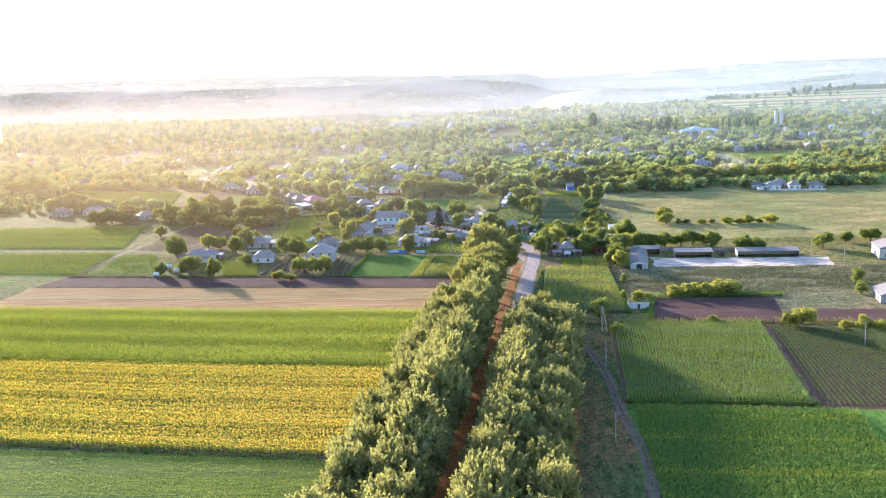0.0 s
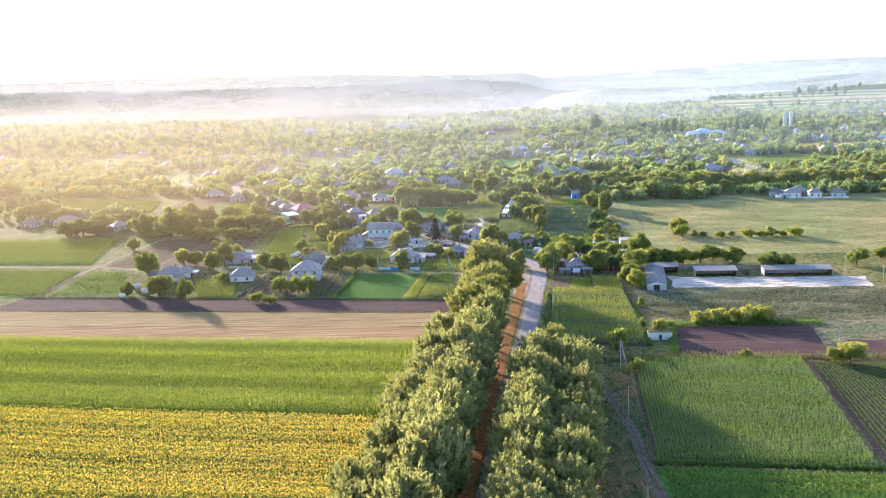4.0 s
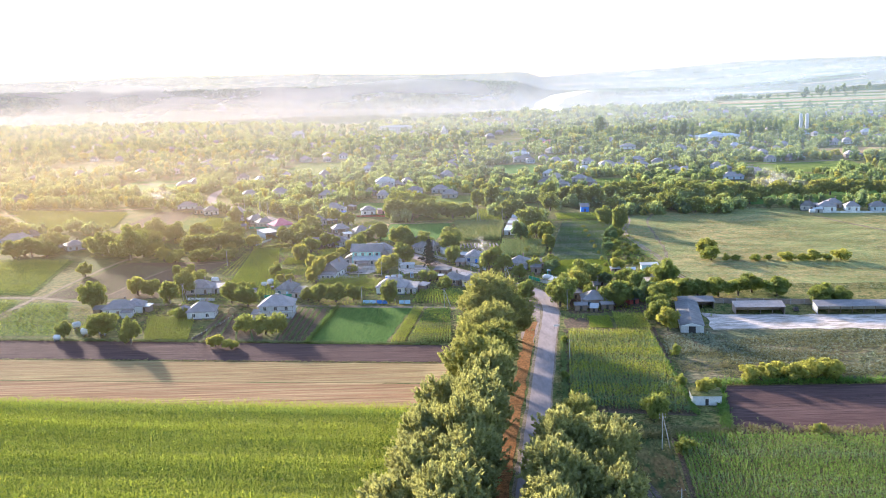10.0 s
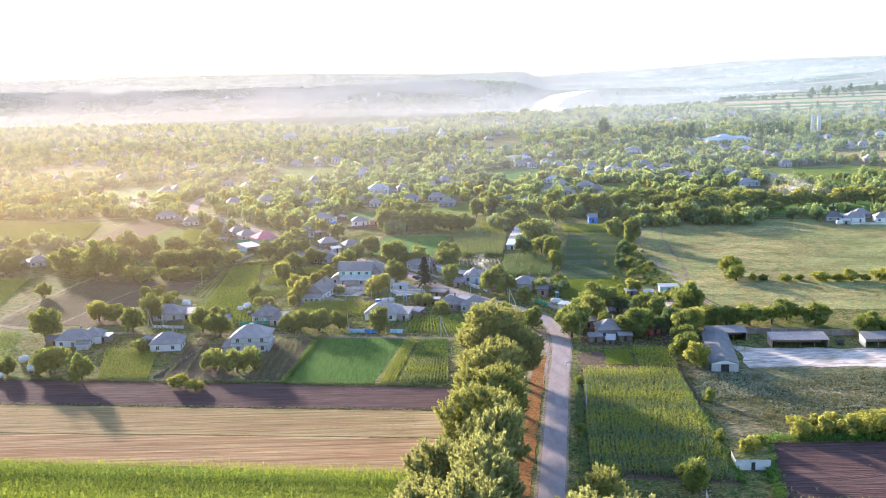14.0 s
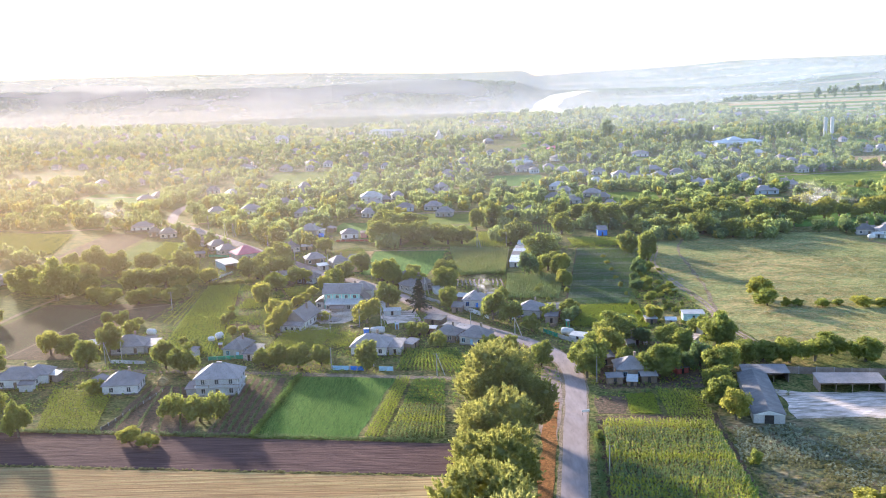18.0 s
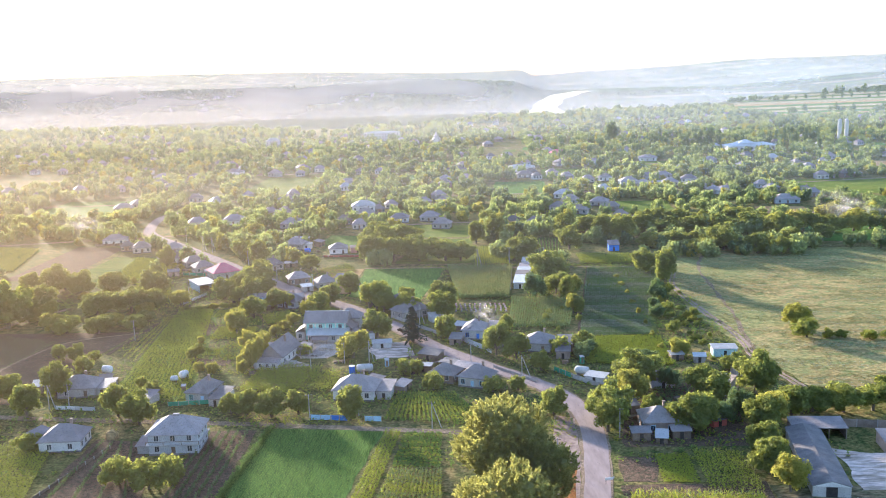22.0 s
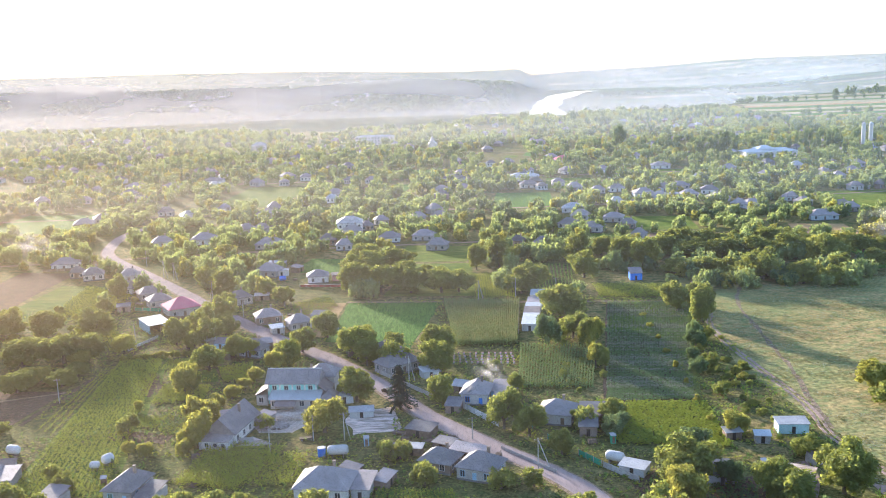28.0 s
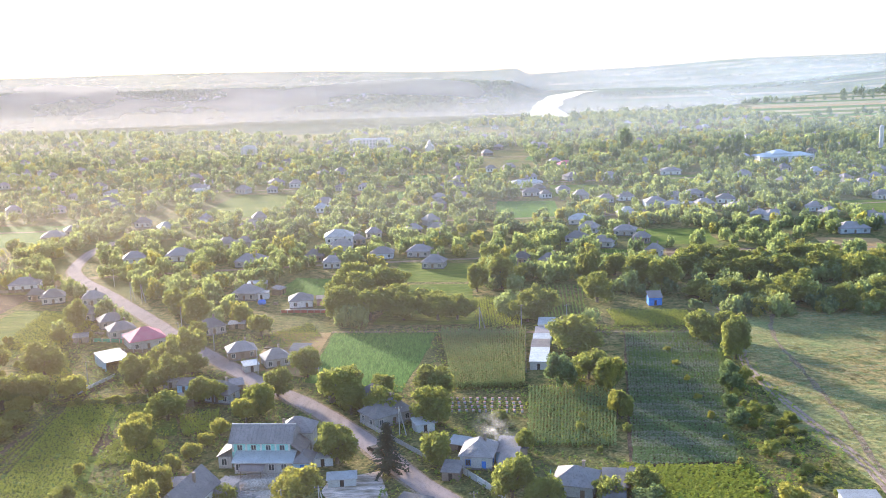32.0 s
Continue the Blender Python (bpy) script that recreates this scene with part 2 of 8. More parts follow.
def box(bm, x0, x1, y0, y1, z0, z1):
    v = [bm.verts.new(p) for p in ((x0, y0, z0), (x1, y0, z0), (x1, y1, z0), (x0, y1, z0), (x0, y0, z1), (x1, y0, z1), (x1, y1, z1), (x0, y1, z1))]
    for f in ((3, 2, 1, 0), (4, 5, 6, 7), (0, 1, 5, 4), (1, 2, 6, 5), (2, 3, 7, 6), (3, 0, 4, 7)):
        bm.faces.new([v[i] for i in f])
    return bm


def crate(x0, x1, y0, y1, z0, z1):
    return box(bmesh.new(), x0, x1, y0, y1, z0, z1)


def tube(bm, p, q, r0, r1, sides=6):
    p, q = Vector(p), Vector(q)
    turn = (q - p).to_track_quat("Z", "Y")
    rings = []
    for c, r in ((p, r0), (q, r1)):
        rings.append([bm.verts.new(c + turn @ Vector((r * math.cos(k * 2 * math.pi / sides), r * math.sin(k * 2 * math.pi / sides), 0))) for k in range(sides)])
    for k in range(sides):
        j = (k + 1) % sides
        bm.faces.new((rings[0][k], rings[0][j], rings[1][j], rings[1][k]))
    bm.faces.new(rings[0][::-1])
    bm.faces.new(rings[1])
    return bm


def base(name, x, y, turn=0.0, label="", category="", group="", z=0.0):
    ob = new(name)
    ob.empty_display_size = 0.5
    ob.matrix_world = pose(x, y, height(x, y) + z, 0, 0, turn)
    return tagged(ob, label, category, group)


# ---- ground, fields and ways ----
def land():
    xs = sorted(set([-4600 + 230 * k for k in range(41)] + [-600 + 60 * k for k in range(21)]))
    ys = sorted(set([-400 + 100 * k for k in range(21)] + [1600 + 55 * k for k in range(74)]))
    verts = [(x, y, height(x, y)) for y in ys for x in xs]
    w = len(xs)
    faces = [(j * w + i, j * w + i + 1, (j + 1) * w + i + 1, (j + 1) * w + i) for j in range(len(ys) - 1) for i in range(w - 1)]
    me = mesh_of("ground", verts, faces, GRASS, FARLAND)
    for f in me.polygons:
        f.use_smooth = True
        f.material_index = 1 if f.center.y > 1650 else 0
    return tagged(new("ground", me), "grassy village ground with distant hazy fields", "ground", "", "structure")


def plot(name, label, mat, corners, z=0.03, category="field", skirt=0.25, ragged=0.8, cells=14):
    """A patch of ground with a slightly uneven rim, corners in order round it."""
    rim = []
    n = len(corners)
    for i in range(n):
        a, b = Vector(corners[i]), Vector(corners[(i + 1) % n])
        side = Vector((b.y - a.y, a.x - b.x)).normalized()
        for k in range(cells):
            p = a.lerp(b, k / cells)
            j = ragged * (noise.noise((p.x * 0.11, p.y * 0.11, i)) if k else 0)
            rim.append(p + side * j)
    verts = [(p.x, p.y, z + 0) for p in rim] + [(p.x, p.y, -skirt) for p in rim]
    m = len(rim)
    faces = [tuple(range(m))] + [(i, i + m, (i + 1) % m + m, (i + 1) % m) for i in range(m)]
    me = mesh_of(name, verts, faces, mat)
    bm = bmesh.new()
    bm.from_mesh(me)
    bmesh.ops.recalc_face_normals(bm, faces=bm.faces)
    bm.to_mesh(me)
    bm.free()
    return tagged(new(name, me), label, category, "", "structure")


def spline(points, step=4.0):
    """A smooth line through the points."""
    pts = [Vector(p) for p in points]
    pts = [pts[0] * 2 - pts[1]] + pts + [pts[-1] * 2 - pts[-2]]
    out = []
    for i in range(1, len(pts) - 2):
        a, b, c, d = pts[i - 1:i + 3]
        k = max(2, int((c - b).length / step))
        for s in range(k):
            t = s / k
            out.append(0.5 * (2 * b + (c - a) * t + (2 * a - 5 * b + 4 * c - d) * t * t + (3 * b - a - 3 * c + d) * t ** 3))
    return out + [pts[-2]]


def way(name, label, mat, line, width, z=0.06, offset=0.0, ragged=0.25, category="road"):
    pts = spline(line)
    verts, faces = [], []
    for i, p in enumerate(pts):
        d = (pts[min(i + 1, len(pts) - 1)] - pts[max(i - 1, 0)]).normalized()
        s = Vector((d.y, -d.x))
        for e in (-0.5, 0.5):
            q = p + s * (offset + e * width + ragged * noise.noise((p.x * 0.2, p.y * 0.2, e * 9)))
            verts += [(q.x, q.y, z), (q.x + s.x * e * 0.3, q.y + s.y * e * 0.3, -0.2)]
    for i in range(len(pts) - 1):
        a, b = 4 * i, 4 * i + 4
        faces += [(a, a + 2, b + 2, b), (a + 1, a, b, b + 1), (a + 2, a + 3, b + 3, b + 2)]
    return tagged(new(name, mesh_of(name, verts, faces, mat)), label, category, "", "structure")


# ---- crops, plant by plant ----
def stand(quad, along, gap, step, rng, jitter=0.12, miss=0.03):
    """Plant places in rows within a four-cornered field: far left, far right, near right, near left. along: 'u' rows run across, 'v' away."""
    a, b, c, d = [np.array(p, float) for p in quad]
    wide, deep = np.linalg.norm(b - a), np.linalg.norm(d - a)
    nu, nv = (int(wide / step), int(deep / gap)) if along == 'u' else (int(wide / gap), int(deep / step))
    u, v = np.meshgrid((np.arange(nu) + 0.5) / nu, (np.arange(nv) + 0.5) / nv)
    u, v = u.ravel()[:, None], v.ravel()[:, None]
    p = (a * (1 - u) + b * u) * (1 - v) + (d * (1 - u) + c * u) * v
    p = p + rng.normal(0, jitter, p.shape)
    return p[rng.random(len(p)) > miss]


def swath(p, k=0.03):
    """Growth that differs in wide patches."""
    return np.sin(p[:, 0] * k + 1.3 * np.sin(p[:, 1] * k * 2.3)) * np.sin(p[:, 1] * k * 1.7 + 0.7 * np.sin(p[:, 0] * k * 1.9))


def plants(name, label, places, rng, mats, tall=2.0, blades=5, reach=0.7, width=0.14, head=0, head_size=0.2, low=0.25, z=0.05, spread_z=0.12, bands=0.0, pale=9.0):
    """Thousands of plants as one thing: leaf blades round a stem; head 1: an upright tassel, head 2: a nodding flower disc."""
    n = len(places)
    h = tall * (1 + spread_z * rng.normal(0, 1, n).clip(-2, 2) + 0.1 * swath(places))
    v = places[:, 1] * 0.99 + places[:, 0] * 0.155
    streak = np.sin(v * 2.1 + 2 * np.sin(v * 0.37) + 0.8 * np.sin(places[:, 0] * 0.05)) * np.sin(v * 0.83 + 0.02 * places[:, 0]) + 0.5 * np.sin(v * 0.31)
    h = h * (1 + bands * streak)
    verts, faces, slot, count = [], [], [], 0
    for k in range(blades):
        ang = rng.random(n) * 2 * np.pi
        f = low + (1 - low) * (k + rng.random(n)) / blades
        z0 = h * (f - 0.12).clip(0.02)
        side = np.stack([-np.sin(ang), np.cos(ang)], 1) * width
        out = np.stack([np.cos(ang), np.sin(ang)], 1) * (reach * (0.7 + 0.6 * rng.random(n)))[:, None]
        z1 = h * (f + 0.10 * rng.random(n))
        v = np.empty((n, 3, 3))
        v[:, 0, :2], v[:, 0, 2] = places + side, z0
        v[:, 1, :2], v[:, 1, 2] = places - side, z0
        v[:, 2, :2], v[:, 2, 2] = places + out, z1
        verts.append(v.reshape(-1, 3))
        faces.append(np.arange(3 * n).reshape(-1, 3) + count)
        slot.append(np.where(streak + 0.3 * rng.normal(size=n) > pale, len(mats) - 1, 0))
        count += 3 * n
    if head == 1:
        keep = rng.random(n) < 0.75
        q, hh = places[keep], h[keep]
        m = len(q)
        ang = rng.random(m) * np.pi
        side = np.stack([np.cos(ang), np.sin(ang)], 1) * head_size
        v = np.empty((m, 3, 3))
        v[:, 0, :2], v[:, 0, 2] = q, hh * 0.93
        v[:, 1, :2], v[:, 1, 2] = q + side, hh + 0.3
        v[:, 2, :2], v[:, 2, 2] = q - side, hh + 0.34
        verts.append(v.reshape(-1, 3))
        faces.append(np.arange(3 * m).reshape(-1, 3) + count)
        slot.append(np.ones(m, int))
        count += 3 * m
    if head == 2:
        keep = rng.random(n) < 0.82 + 0.15 * swath(places, 0.06) + 1.2 * bands * streak
        q, hh = places[keep], h[keep]
        m = len(q)
        yaw, tip = rng.normal(-2.2, 0.7, m), rng.normal(0.75, 0.25, m)
        nx, ny, nz = np.cos(yaw) * np.sin(tip), np.sin(yaw) * np.sin(tip), np.cos(tip)
        ax = np.stack([-np.sin(yaw), np.cos(yaw), np.zeros(m)], 1)
        ay = np.stack([-np.cos(yaw) * nz, -np.sin(yaw) * nz, np.sin(tip)], 1)
        c = np.stack([q[:, 0] + 0.1 * nx, q[:, 1] + 0.1 * ny, hh * 1.04], 1)
        v = np.empty((m, 5, 3))
        size = head_size * (0.8 + 0.4 * rng.random(m))[:, None]
        for k in range(5):
            t = k * 2 * np.pi / 5
            v[:, k] = c + size * (ax * np.cos(t) + ay * np.sin(t))
        verts.append(v.reshape(-1, 3))
        idx = np.arange(5 * m).reshape(-1, 5) + count
        faces += [idx[:, [0, 1, 2]], idx[:, [0, 2, 3]], idx[:, [0, 3, 4]]]
        slot += [np.ones(m, int)] * 3
        count += 5 * m
    verts, faces, slot = np.concatenate(verts), np.concatenate(faces), np.concatenate(slot)
    verts[:, 2] += z
    me = bpy.data.meshes.new(name)
    me.vertices.add(len(verts))
    me.vertices.foreach_set("co", verts.astype(np.float32).ravel())
    me.loops.add(3 * len(faces))
    me.loops.foreach_set("vertex_index", faces.astype(np.int32).ravel())
    me.polygons.add(len(faces))
    me.polygons.foreach_set("loop_start", np.arange(0, 3 * len(faces), 3, dtype=np.int32))
    for m in mats:
        me.materials.append(m)
    me.polygons.foreach_set("material_index", slot.astype(np.int32))
    me.update(calc_edges=True)
    me.validate()
    return tagged(new(name, me), label, "crop", "", "stuff")


# ---- trees ----
def lobed_core(cs, rs, core):
    """Lumpy inner bodies that keep the light from passing straight through a crown."""
    verts, faces = [], []
    for c, r in zip(cs, rs):
        bm = bmesh.new()
        bmesh.ops.create_icosphere(bm, subdivisions=1, radius=r * core)
        off = len(verts)
        for v in bm.verts:
            j = 1 + 0.22 * noise.noise(v.co * 4.0 + Vector(c) * 3)
            verts.append(tuple(c + np.array(v.co) * j))
        bm.verts.index_update()
        faces += [tuple(v.index + off for v in f.verts) for f in bm.faces]
        bm.free()
    return verts, faces


def leaf_faces(p, axis, side, size, rng, verts, faces):
    """One pointed leaf cluster at each place: axis along it, side across it."""
    ln = (size * rng.uniform(0.65, 1.35, len(p)))[:, None]
    off = len(verts)
    v = np.stack([p - side * ln * 0.36 - axis * ln * 0.4, p + side * ln * 0.36 - axis * ln * 0.3, p + axis * ln * 0.6 + side * ln * rng.uniform(-0.2, 0.2, (len(p), 1))], 1).reshape(-1, 3)
    verts += [tuple(q) for q in v]
    faces += [(off + 3 * i, off + 3 * i + 1, off + 3 * i + 2) for i in range(len(p))]


def unit(a):
    return a / np.linalg.norm(a, axis=1)[:, None]


def crown_mesh(name, seed, mat, lobes=9, leaves=1500, size=0.15, squash=1.0, core=0.42, rough=0.7):
    """A rounded crown in a unit space (radius about 1, from z 0 to 2): leaf clusters lie shingled over many uneven lobes."""
    rng = np.random.default_rng(seed)
    cs, rs = [np.array((0, 0, 1.0))], [0.58]
    for k in range(lobes - 1):
        a, b = rng.random() * 6.283, rng.uniform(-0.9, 0.97)
        out = 0.6 if lobes < 12 else rng.uniform(0.42, 0.8)
        c = np.array((math.cos(a) * math.sqrt(1 - b * b) * out, math.sin(a) * math.sqrt(1 - b * b) * out, 1 + out * b * squash))
        cs.append(c)
        rs.append(rng.uniform(0.30, 0.46) if lobes < 12 else rng.uniform(0.17, 0.36))
    cs, rs = np.array(cs), np.array(rs)
    verts, faces = lobed_core(cs, rs, core)
    n = leaves * 4
    pick = rng.choice(len(rs), n, p=rs ** 2 / (rs ** 2).sum())
    d = unit(rng.normal(size=(n, 3)))
    p = cs[pick] + d * (rs[pick] * rng.uniform(0.5, 1.1, n))[:, None]
    inside = (np.linalg.norm(p[:, None] - cs[None], axis=2) < rs[None] * 0.55).any(1)
    ok = np.flatnonzero(~inside & (p[:, 2] > 0.1))[:leaves]
    p, d = p[ok], d[ok]
    face = unit(d + (0, 0, 0.35) + rng.normal(0, rough, d.shape))
    axis = unit(np.cross(face, rng.normal(size=d.shape)))
    leaf_faces(p, axis, np.cross(face, axis), size, rng, verts, faces)
    verts = np.array(verts)
    low, high = verts[:, 2].min(), verts[:, 2].max()
    verts[:, 2] = 0.02 + (verts[:, 2] - low) * 1.98 / (high - low)
    return mesh_of(name, verts.tolist(), faces, mat)


def plume_crown(name, seed, mat, shoots=420, each=26, reach=0.26, size=0.06, lobes=26):
    """A poplar crown in the same unit space: upright leafy shoots stand feathered over a lobed body."""
    rng = np.random.default_rng(seed)
    cs, rs = [np.array((0, 0, 0.92))], [0.66]
    for k in range(lobes - 1):
        a, b = rng.random() * 6.283, rng.uniform(-0.85, 0.95)
        out = rng.uniform(0.42, 0.68)
        cs.append(np.array((math.cos(a) * math.sqrt(1 - b * b) * out, math.sin(a) * math.sqrt(1 - b * b) * out, 0.94 + out * b)))
        rs.append(rng.uniform(0.2, 0.36))
    cs, rs = np.array(cs), np.array(rs)
    verts, faces = lobed_core(cs, rs, 0.5)
    n = shoots * 4
    pick = rng.choice(len(rs), n, p=rs ** 2 / (rs ** 2).sum())
    d = unit(rng.normal(size=(n, 3)))
    p = cs[pick] + d * (rs[pick] * rng.uniform(0.72, 0.95, n))[:, None]
    inside = (np.linalg.norm(p[:, None] - cs[None], axis=2) < rs[None] * 0.70).any(1)
    ok = np.flatnonzero(~inside & (p[:, 2] > 0.12))[:shoots]
    p, d = p[ok], d[ok]
    m = len(p)
    way_up = unit(d * 0.6 + (0, 0, 0.75) + rng.normal(0, 0.22, d.shape))
    long = reach * rng.uniform(0.6, 1.25, m)
    t = np.tile(np.linspace(0.02, 1, each), m)
    p, way_up, long = np.repeat(p, each, 0), np.repeat(way_up, each, 0), np.repeat(long, each)
    puff = unit(rng.normal(size=p.shape)) * (0.34 * long * (1 - 0.75 * t) * rng.uniform(0.4, 1, len(p)))[:, None]
    at = p + way_up * (long * t)[:, None] + puff
    axis = unit(way_up + 0.5 * unit(puff) + rng.normal(0, 0.35, at.shape))
    side = unit(np.cross(axis, rng.normal(size=at.shape)))
    leaf_faces(at, axis, side, size, rng, verts, faces)
    return mesh_of(name, verts, faces, mat)


def trunk_mesh(name, seed, bare=0.3):
    """A tapered trunk with four limbs, in the crown's unit space; bare: how far below the crown it goes."""
    rng = random.Random(seed)
    bm = bmesh.new()
    tube(bm, (0, 0, -bare), (0.03, 0, 0.55), 0.085, 0.06, 7)
    tube(bm, (0.03, 0, 0.5), (0, 0.03, 1.3), 0.06, 0.02, 5)
    for k in range(4):
        a = k * 1.57 + rng.random()
        tube(bm, (0.02, 0, 0.3 + 0.08 * k), (0.5 * math.cos(a), 0.5 * math.sin(a), 0.85 + 0.1 * k), 0.04, 0.012, 5)
    me = bpy.data.meshes.new(name)
    bm.to_mesh(me)
    bm.free()
    me.materials.append(BARK)
    return me


def conifer_mesh(name, seed, mat):
    """Ragged whorls of drooping boughs, each bough a fan of needle sprays."""
    rng = np.random.default_rng(seed)
    verts, faces = [], []
    for k in range(30):
        z = 0.12 + 1.86 * k / 30
        r = 0.95 * (1 - z / 2.08) ** 0.85
        for j in range(9):
            a = rng.random() * 6.283
            far = r * rng.uniform(0.55, 1.2)
            for i in range(7):
                t = (i + 0.6) / 7
                q = np.array((math.cos(a), math.sin(a), 0)) * far * t + (0, 0, z - 0.22 * far * t * t)
                turn = a + rng.normal(0, 0.8)
                ln = 0.13 + 0.1 * r
                tip = q + np.array((math.cos(turn), math.sin(turn), rng.uniform(-0.5, 0.15))) * ln
                s = np.array((-math.sin(turn), math.cos(turn), rng.uniform(-0.4, 0.4))) * ln * 0.35
                off = len(verts)
                verts += [tuple(q + s), tuple(q - s), tuple(tip)]
                faces.append((off, off + 1, off + 2))
    return mesh_of(name, verts, faces, mat)


KINDS = {}


def tree_kinds():
    for kind, mat, n, shoots, each, reach, size, what in (
            ("poplar", LEAF_POPLAR, 4, 460, 24, 0.30, 0.085, "broad grey-green roadside poplar in full leaf"),
            ("old_poplar", LEAF_OLD, 3, 1000, 24, 0.19, 0.055, "huge pale green poplar at the end of the row")):
        KINDS[kind] = ([plume_crown(kind + "_crown", 10 + 7 * i, mat, shoots, each, reach, size) for i in range(n)],
                       [trunk_mesh(kind + "_trunk", i, 0.25) for i in range(n)], what)
    for kind, mat, n, leaves, lobes, size, squash, what in (
            ("walnut", LEAF_GREEN, 6, 5200, 34, 0.125, 1.0, "rounded green garden tree in full leaf"),
            ("cherry", LEAF_DARK, 3, 4200, 30, 0.125, 0.95, "dense dark green tree by a village plot"),
            ("acacia", LEAF_YELLOW, 3, 4200, 30, 0.125, 0.85, "yellow-green sunlit tree in a garden"),
            ("bush", LEAF_GREEN, 3, 1400, 20, 0.17, 0.75, "low green bush at the edge of a plot"),
            ("scrub", LEAF_YELLOW, 2, 1400, 20, 0.17, 0.7, "yellowish scrub on rough grass")):
        KINDS[kind] = ([crown_mesh(kind + "_crown", 10 + 7 * i + len(kind), mat, lobes, leaves, size, squash) for i in range(n)],
                       [trunk_mesh(kind + "_trunk", i, 0.3) for i in range(n)], what)
    KINDS["spruce"] = ([conifer_mesh("spruce_crown", 5, LEAF_SPRUCE)], [trunk_mesh("spruce_trunk", 3, 0.12)], "dark green spruce in a yard")


TREE_RNG = random.Random(4)


def tree(kind, x, y, wide, tall, group=""):
    """wide: across the crown; tall: from the ground to the top."""
    crowns, trunks, what = KINDS[kind]
    i = TREE_RNG.randrange(len(crowns))
    bare = 0.2 if "poplar" in kind else -0.05 if kind in ("bush", "scrub") else 0.12
    s = tall / (2.0 + bare)
    t = new("bush" if kind in ("bush", "scrub") else "tree", trunks[i])
    t.matrix_world = Matrix.LocRotScale((x, y, height(x, y) + s * bare - 0.02), Euler((0, 0, TREE_RNG.random() * 6.283)), (wide / 2, wide / 2, s))
    c = new("crown", crowns[i])
    c.parent = t
    return tagged(t, what, "bush" if kind in ("bush", "scrub") else "tree", group)


# ---- buildings ----
def hip_roof(w, d, z, rise, over, thick=0.16, gable=False):
    bm = bmesh.new()
    x, y = w / 2 + over, d / 2 + over
    long_x = w >= d
    cut = 0 if gable else min(x, y) * 0.92
    if long_x:
        r0, r1 = (-x + cut, 0, z + rise), (x - cut, 0, z + rise)
    else:
        r0, r1 = (0, -y + cut, z + rise), (0, y - cut, z + rise)
    lo = [bm.verts.new(p) for p in ((-x, -y, z), (x, -y, z), (x, y, z), (-x, y, z))]
    hi = [bm.verts.new((v.co.x, v.co.y, z + thick)) for v in lo]
    a, b = bm.verts.new(Vector(r0) + Vector((0, 0, thick))), bm.verts.new(Vector(r1) + Vector((0, 0, thick)))
    bm.faces.new(lo[::-1])
    for i in range(4):
        j = (i + 1) % 4
        bm.faces.new((lo[i], lo[j], hi[j], hi[i]))
    if long_x:
        bm.faces.new((hi[0], hi[1], b, a)), bm.faces.new((hi[2], hi[3], a, b)), bm.faces.new((hi[1], hi[2], b)), bm.faces.new((hi[3], hi[0], a))
    else:
        bm.faces.new((hi[1], hi[2], b, a)), bm.faces.new((hi[3], hi[0], a, b)), bm.faces.new((hi[0], hi[1], a)), bm.faces.new((hi[2], hi[3], b))
    return bm


def shed_roof(w, d, z0, z1, over=0.3, thick=0.12):
    """One slope, z0 at the front, z1 at the back."""
    bm = bmesh.new()
    x, y = w / 2 + over, d / 2 + over
    box(bm, -x, x, -y, y, 0, thick)
    for v in bm.verts:
        v.co.z += z0 + (z1 - z0) * (v.co.y + y) / (2 * y)
    return bm


WINDOW, HOMES = {}, []


def window(parent, x, y, z, face, w=1.1, h=1.4, frame_mat=None):
    """A framed pane on the wall; face: 's', 'e', 'w' or 'n' side of the house."""
    key = (w, h, frame_mat)
    if key not in WINDOW:
        bm = bmesh.new()
        for x0, x1, z0, z1 in ((-w / 2 - 0.1, -w / 2, -0.1, h + 0.1), (w / 2, w / 2 + 0.1, -0.1, h + 0.1), (-w / 2, w / 2, -0.1, 0), (-w / 2, w / 2, h, h + 0.1), (-0.04, 0.04, 0, h)):
            box(bm, x0, x1, -0.07, 0.03, z0, z1)
        a = bpy.data.meshes.new("window")
        bm.to_mesh(a)
        bm.free()
        a.materials.append(frame_mat or WHITE)
        bm = crate(-w / 2, w / 2, -0.035, 0.02, 0, h)
        b = bpy.data.meshes.new("pane")
        bm.to_mesh(b)
        bm.free()
        b.materials.append(GLASS)
        WINDOW[key] = (a, b)
    a, b = WINDOW[key]
    ob = new("window", a)
    ob.parent = parent
    ob.matrix_local = pose(x, y, z, 0, 0, {"s": 0, "e": 90, "n": 180, "w": -90}[face])
    pane = new("pane", b)
    pane.parent = ob


